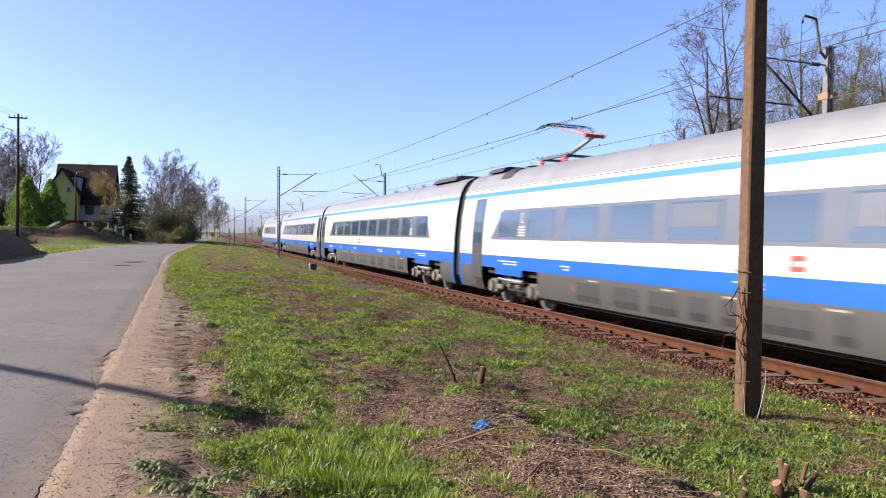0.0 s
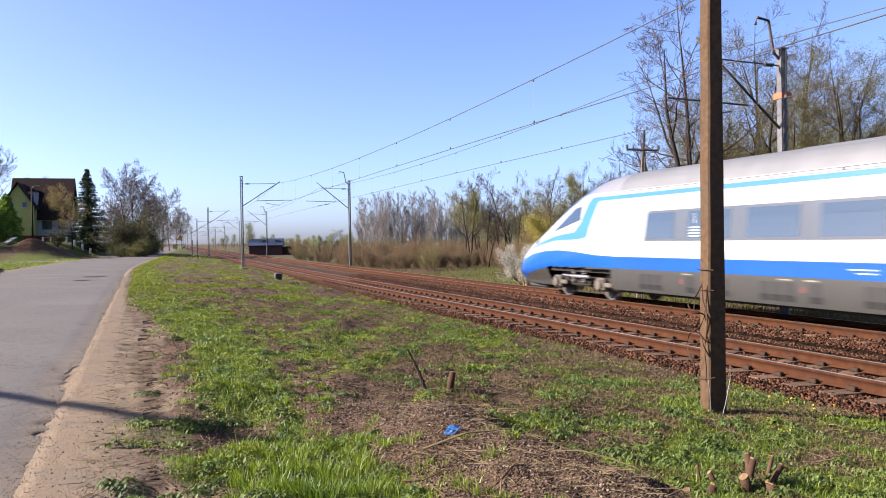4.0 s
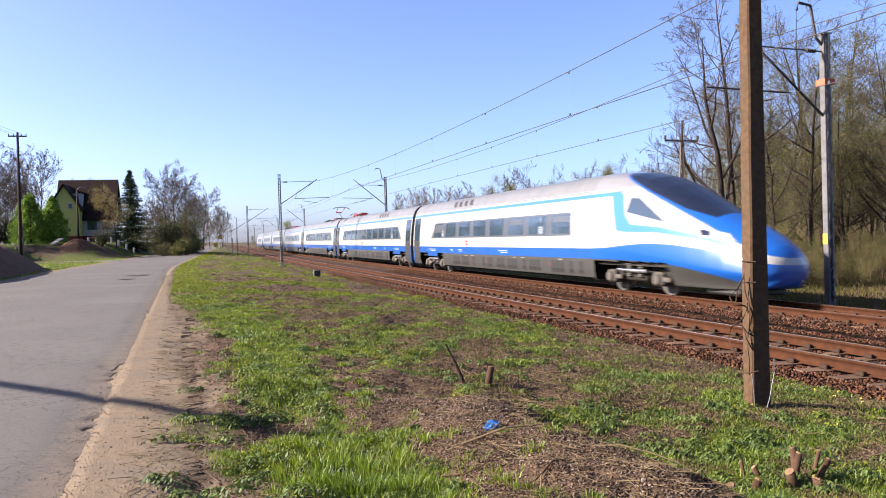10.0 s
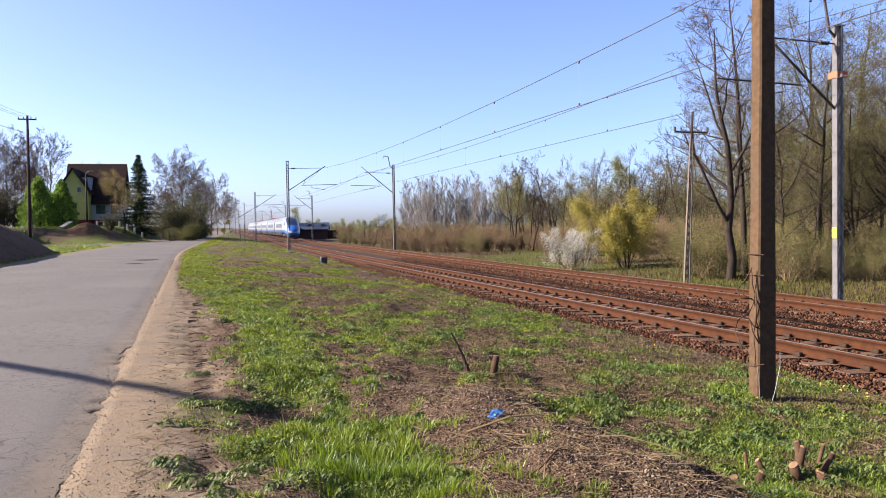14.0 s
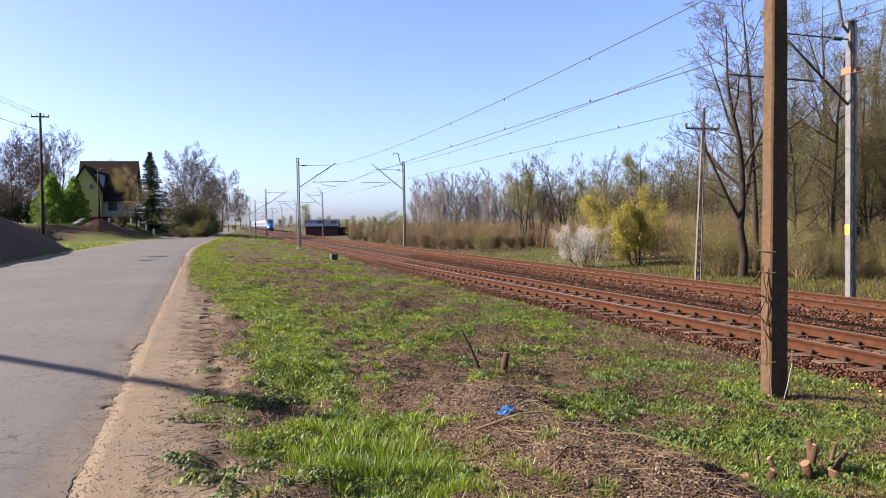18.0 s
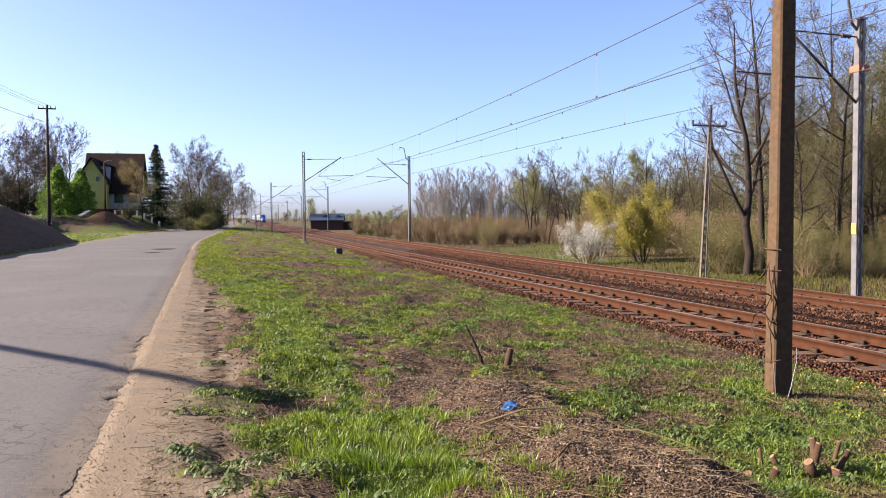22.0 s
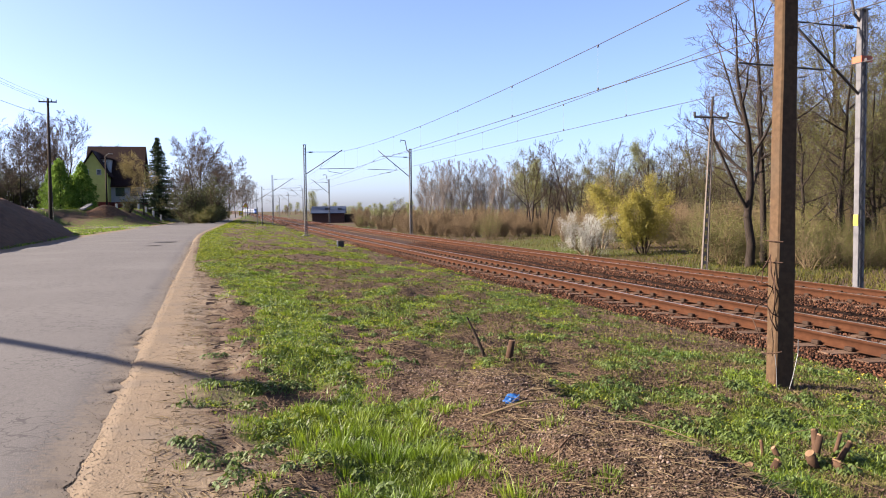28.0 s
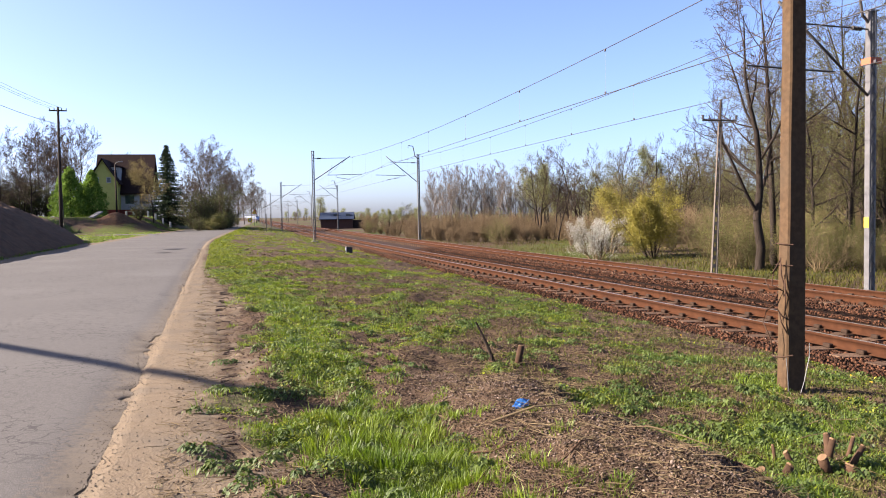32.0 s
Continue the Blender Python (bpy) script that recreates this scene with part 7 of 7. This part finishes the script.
    x, y, k = field(r, 90000, 3.0, 22.0)
    g, s = grass_share(x, y), x - road_mid(y) - ROAD_HALF
    keep = r.rand(len(x)) < np.clip(0.95 - 1.5 * g, 0.03, 1) * np.where(s < 0.8, 0.08, np.where(s < 1.5, 0.5, 1))
    x, y, k = x[keep], y[keep], k[keep]
    n = len(x)
    size = r.uniform(0.003, 0.0085, n) * (1 + 0.07 * k)
    base = np.array([(1, 0, 0), (0, 1, 0), (-1, 0, 0), (0, -1, 0), (0.1, 0.1, 0.7), (0, 0, -0.7)], float)
    fac = np.array([(0, 1, 4), (1, 2, 4), (2, 3, 4), (3, 0, 4), (1, 0, 5), (2, 1, 5), (3, 2, 5), (0, 3, 5)])
    v = (base[None] * r.uniform(0.6, 1.4, (n, 6, 1)) + r.uniform(-0.25, 0.25, (n, 6, 3))) * size[:, None, None] + np.stack([x, y, ground_z(x, y) + 0.3 * size], -1)[:, None]
    tagged(put("soil_clods", quick_mesh("soil_clods", v.reshape(-1, 3), (fac[None] + 6 * np.arange(n)[:, None, None]).reshape(-1, 3), M["clod"])), "brown soil clods and pebbles on the bare ground", "soil", kind="stuff")
    # rubble on the crest of the bank
    n = 3600
    y = r.uniform(3.0, 7.2, n)
    x = 2.2 + r.normal(0, 0.38, n)
    size = r.uniform(0.004, 0.014, n)
    v = (base[None] * r.uniform(0.6, 1.4, (n, 6, 1)) + r.uniform(-0.25, 0.25, (n, 6, 3))) * size[:, None, None] + np.stack([x, y, ground_z(x, y) + 0.3 * size], -1)[:, None]
    tagged(put("bank_rubble", quick_mesh("bank_rubble", v.reshape(-1, 3), (fac[None] + 6 * np.arange(n)[:, None, None]).reshape(-1, 3), M["pale_soil"])), "crumbly lumps of pale dry soil on the bank", "soil", kind="stuff")
    # ridges left by a tyre in the soft soil
    items = []
    yy = 4.3
    while yy < 17:
        for lane in (0.78, 1.16):
            if r.rand() < 0.55:
                xx = float(road_mid(yy)) + ROAD_HALF + lane + 0.05 * math.sin(0.9 * yy) + r.normal(0, 0.015)
                zg = float(ground_z(xx, yy))
                w, d, tilt = r.uniform(0.06, 0.13), r.uniform(0.014, 0.022), r.uniform(0.25, 0.5) * (1 if lane < 1 else -1)
                c, s = math.cos(tilt), math.sin(tilt)
                ring = [(-w, -d, -0.01), (w, -d, -0.01), (w, d, -0.01), (-w, d, -0.01), (-w * 0.9, 0, 0.005), (w * 0.9, 0, 0.005)]
                items.append(([(xx + a * c - b * s, yy + a * s + b * c, zg + e) for a, b, e in ring], [(0, 1, 5, 4), (2, 3, 4, 5), (1, 2, 5), (3, 0, 4)]))
        yy += 0.085
    tagged(put("tyre_ridges", mesh_from("tyre_ridges", *joined(items), M["clod"])), "ridges of a tyre tread pressed into the soil", "soil", kind="stuff")
    # crumbled asphalt along the road's edge
    n = 7000
    y = 3.2 * (40 / 3.2) ** r.rand(n)
    x = road_mid(y) + ROAD_HALF + np.where(r.rand(n) < 0.45, r.normal(0.0, 0.07, n), r.uniform(-0.15, 1.0, n)) + 0.05 * wave(y, 0, 1.0, 66)
    size = r.uniform(0.0015, 0.0055, n) * (1 + 0.04 * y)
    v = (base[None] * r.uniform(0.6, 1.4, (n, 6, 1)) + r.uniform(-0.25, 0.25, (n, 6, 3))) * size[:, None, None] + np.stack([x, y, np.maximum(ground_z(x, y), 0.0) + 0.3 * size], -1)[:, None]
    tagged(put("asphalt_crumbs", quick_mesh("asphalt_crumbs", v.reshape(-1, 3), (fac[None] + 6 * np.arange(n)[:, None, None]).reshape(-1, 3), M["grit"])), "crumbled asphalt and grit along the road's edge", "grit", kind="stuff")
    # dandelions along the ballast
    pts = []
    for i in range(28):
        yy = 6 + 22 * r.rand() ** 1.4
        xx = float(bend(yy)) + r.normal(7.0, 0.35)
        pts.append((xx, yy, float(ground_z(xx, yy)) + 0.07))
    v, f = flakes(pts, r, 5, 0.010, 0.008)
    tagged(put("dandelions", quick_mesh("dandelions", v, f, M["flower"])), "small yellow dandelion heads beside the ballast", "flowers", kind="stuff")


def stick(name, label, category, pts, r0, r1, material="wood", n=8, group=""):
    me = mesh_from(name, *tube_data(pts, [r0 + (r1 - r0) * i / (len(pts) - 1) for i in range(len(pts))], n), M[material])
    return tagged(put(name, me), label, category, group)


def on_ground(x, y, lift=0.0):
    return (x, y, float(ground_z(x, y)) + lift)


def build_cuttings():
    """Stubs of a felled bush, stump, sticks and branches."""
    r = np.random.RandomState(18)
    # cluster of cut stubs; bark below, pale cut on top
    for dx, dy, h, lx, ly, rad in ((0.0, 0.0, 0.30, 0.05, 0.0, 0.034), (0.10, 0.06, 0.34, 0.02, 0.05, 0.036), (0.20, -0.02, 0.24, 0.12, 0.0, 0.030), (-0.12, -0.12, 0.20, -0.05, 0.0, 0.050), (0.02, -0.18, 0.10, 0.02, 0, 0.075),
                                  (-0.55, -0.1, 0.16, 0.06, 0.0, 0.042), (-0.68, -0.06, 0.14, -0.03, 0.0, 0.055), (-0.2, 0.12, 0.18, -0.05, 0.02, 0.030), (0.32, 0.1, 0.26, 0.10, 0.04, 0.022), (-0.3, 0.2, 0.22, 0.0, 0.03, 0.018)):
        x, y = 3.87 + dx * 0.8, 4.16 + dy
        h, rad = h * 0.68, rad * 0.68
        b = on_ground(x, y, -0.03)
        t = (x + lx, y + ly, b[2] + h)
        root = thing("cut_stub", "short cut stub of a felled bush with a pale top", "stump", Matrix.Translation(b), "cut stubs")
        put("stem", mesh_from("stem", *tube_data([(0, 0, 0), (lx * 0.5, ly * 0.5, h * 0.5 + 0.01), (lx, ly, h)], [rad * 1.15, rad, rad * 0.95], 9), M["stub_bark"], True), root)
        put("cut_face", mesh_from("cut_face", *disc_data((lx, ly, h + 0.004), (lx * 2, ly * 2, h), rad * 0.93, 0.012, 9), M["wood"]), root)
    x, y = 3.07, 7.69
    b = on_ground(x, y, -0.05)
    root = thing("cut_stump", "low cut stump standing in dry stalks", "stump", Matrix.Translation(b))
    put("stem", mesh_from("stem", *tube_data([(0, 0, 0), (0.02, 0, 0.13), (0.05, 0.01, 0.25)], [0.045, 0.038, 0.034], 10), M["stub_bark"], True), root)
    put("cut_face", mesh_from("cut_face", *disc_data((0.05, 0.01, 0.254), (0.1, 0, 1), 0.032, 0.012, 10), M["wood"]), root)
    x, y = 2.89, 7.89
    stick("leaning_stick", "grey stick stuck slanting in the ground", "stick", [on_ground(x, y, -0.05), (x - 0.09, y + 0.02, float(ground_z(x, y)) + 0.2), (x - 0.2, y + 0.05, float(ground_z(x, y)) + 0.44)], 0.022, 0.010, "bark")
    for i in range(46):
        px, d = r.uniform(0.2, 0.95), 3.4 * (12 / 3.4) ** r.rand()
        x, y = d * math.sin(px), d * math.cos(px)
        if x - float(road_mid(y)) - ROAD_HALF < 1.6 or x > 7.2:
            continue
        a, L = r.uniform(-0.9, 0.9), r.uniform(0.18, 0.6)
        bow = r.uniform(-0.12, 0.12)
        pts = []
        for t in (0, 0.33, 0.66, 1):
            qx, qy = x + math.cos(a) * L * t - math.sin(a) * bow * 4 * t * (1 - t), y + math.sin(a) * L * t + math.cos(a) * bow * 4 * t * (1 - t)
            pts.append(on_ground(qx, qy, 0.014 + 0.09 * t * r.rand()))
        stick("dry_branch", "dry fallen branch lying on the verge", "branch", pts, r.uniform(0.004, 0.008), 0.002, "straw" if r.rand() < 0.6 else "stub_bark", 6, "fallen branches")
    stick("peeled_branch", "long pale broken branch lying in the grass", "branch", [on_ground(1.72, 4.78, 0.05), on_ground(2.0, 4.72, 0.06), on_ground(2.35, 4.70, 0.04)], 0.008, 0.005, "straw", 6)


def build_bag():
    x, y = 2.04, 5.04
    bm = bmesh.new()
    bmesh.ops.create_icosphere(bm, subdivisions=3, radius=1.0)
    for v in bm.verts:
        c = v.co
        k = 1 + 0.30 * noise.noise(c * 2.3) + 0.18 * noise.noise(c * 5.1)
        v.co = Vector((c.x * 0.06 * k + 0.02 * c.z, c.y * 0.045 * k, (c.z * 0.036 + 0.03) * k))
    me = bpy.data.meshes.new("litter_bag")
    bm.to_mesh(me)
    bm.free()
    me.materials.append(M["bag"])
    ob = tagged(put("litter_bag", me, None, "", at(x, y, 0.0, 20)), "crumpled bright blue plastic litter on the soil", "litter")


def build_pole_wires():
    """Rusty wire loops and guy ends round the foot of the concrete pole."""
    x, y = 5.63, 6.54
    z = float(ground_z(x, y))
    root = thing("wire_tangle", "tangle of dark rusty wire hanging from the concrete pole", "wire", Matrix.Translation((x, y, z)) @ Euler((0, 0, radians(-40.7))).to_matrix().to_4x4())
    for pts in (
            [(-0.10, -0.13, 1.36), (-0.16, -0.15, 1.24), (-0.24, -0.16, 1.15), (-0.20, -0.15, 1.06), (-0.09, -0.14, 1.06)],
            [(-0.10, -0.13, 1.38), (-0.09, -0.14, 1.20), (-0.05, -0.14, 1.05), (-0.01, -0.13, 0.95)],
            [(-0.16, -0.14, 1.26), (-0.18, -0.16, 1.10), (-0.07, -0.15, 1.04), (-0.12, -0.15, 0.92), (-0.23, -0.16, 0.84), (-0.26, -0.17, 0.72), (-0.19, -0.16, 0.55), (-0.16, -0.14, 0.39)],
            [(-0.22, -0.16, 0.86), (-0.13, -0.15, 0.86), (-0.08, -0.14, 0.78), (-0.02, -0.13, 0.75)],
            [(-0.11, -0.14, 0.82), (-0.09, -0.14, 0.72), (-0.03, -0.13, 0.60)],
            [(-0.06, -0.14, 1.16), (-0.05, -0.15, 0.98), (-0.06, -0.14, 0.80)]):
        put("wire_loop", mesh_from("wire_loop", *tube_data(pts, 0.0075, 6), M["rust"], True), root)
    for zz, dz in ((0.34, 0.05), (1.30, 0.0), (1.52, -0.01)):
        put("binding", mesh_from("binding", *tube_data([(-0.145, 0.0, zz), (-0.06, -0.112, zz + dz * 0.5), (0.02, -0.135, zz + dz)], 0.006, 5), M["rust"]), root)
    for pts in ([(-0.02, -0.15, -0.03), (-0.03, -0.15, 0.2), (-0.045, -0.14, 0.36)], [(0.08, -0.16, -0.03), (0.12, -0.14, 0.12), (0.17, -0.10, 0.38), (0.17, -0.10, 0.52)]):
        put("pale_cable", mesh_from("pale_cable", *tube_data(pts, 0.0045, 6), M["galv"]), root)


def build_road_marks():
    """Worn tar patches, a drain cover and loose grit on the asphalt."""
    for x, y, w, l in ((-2.05, 40.5, 0.55, 0.75), (-2.35, 36.5, 0.35, 0.25)):
        vs = [(x + w * math.cos(a) * (1 + 0.15 * math.sin(3 * a)), y + l * math.sin(a), 0.022) for a in np.linspace(0, 6.28, 14)[:-1]]
        tagged(put("tar_patch", mesh_from("tar_patch", vs, [tuple(range(13))], M["tar"])), "dark tar patch on the worn asphalt", "road patch", "tar patches")


def build_verge():
    build_leaf_cover()
    build_grass()
    build_weeds()
    build_litter()
    build_cuttings()
    build_bag()
    build_pole_wires()
    build_road_marks()


# ---- the whole place ----


def build_all():
    build_ground()
    build_road()
    build_ballast()
    build_rails()
    build_line()
    build_wires()
    build_pole()
    build_left_side()
    build_shed()
    build_telegraph_post()
    build_km_post()
    build_leaning_pole()
    build_woods()
    build_verge()


build_all()
train_1, LENGTH = build_train(3, "cars of the train on the near track")
train_2, LENGTH = build_train(4, "cars of the train on the far track")
build_sleepers()
build_stones()


def motions():
    for car, back in train_1:
        walk(car, car_rows(TRACK_1, back, 102.9, -30.2))
    for car, back in train_2:
        walk(car, car_rows(TRACK_2, back, LENGTH - 279.46, 29.42))


motions()
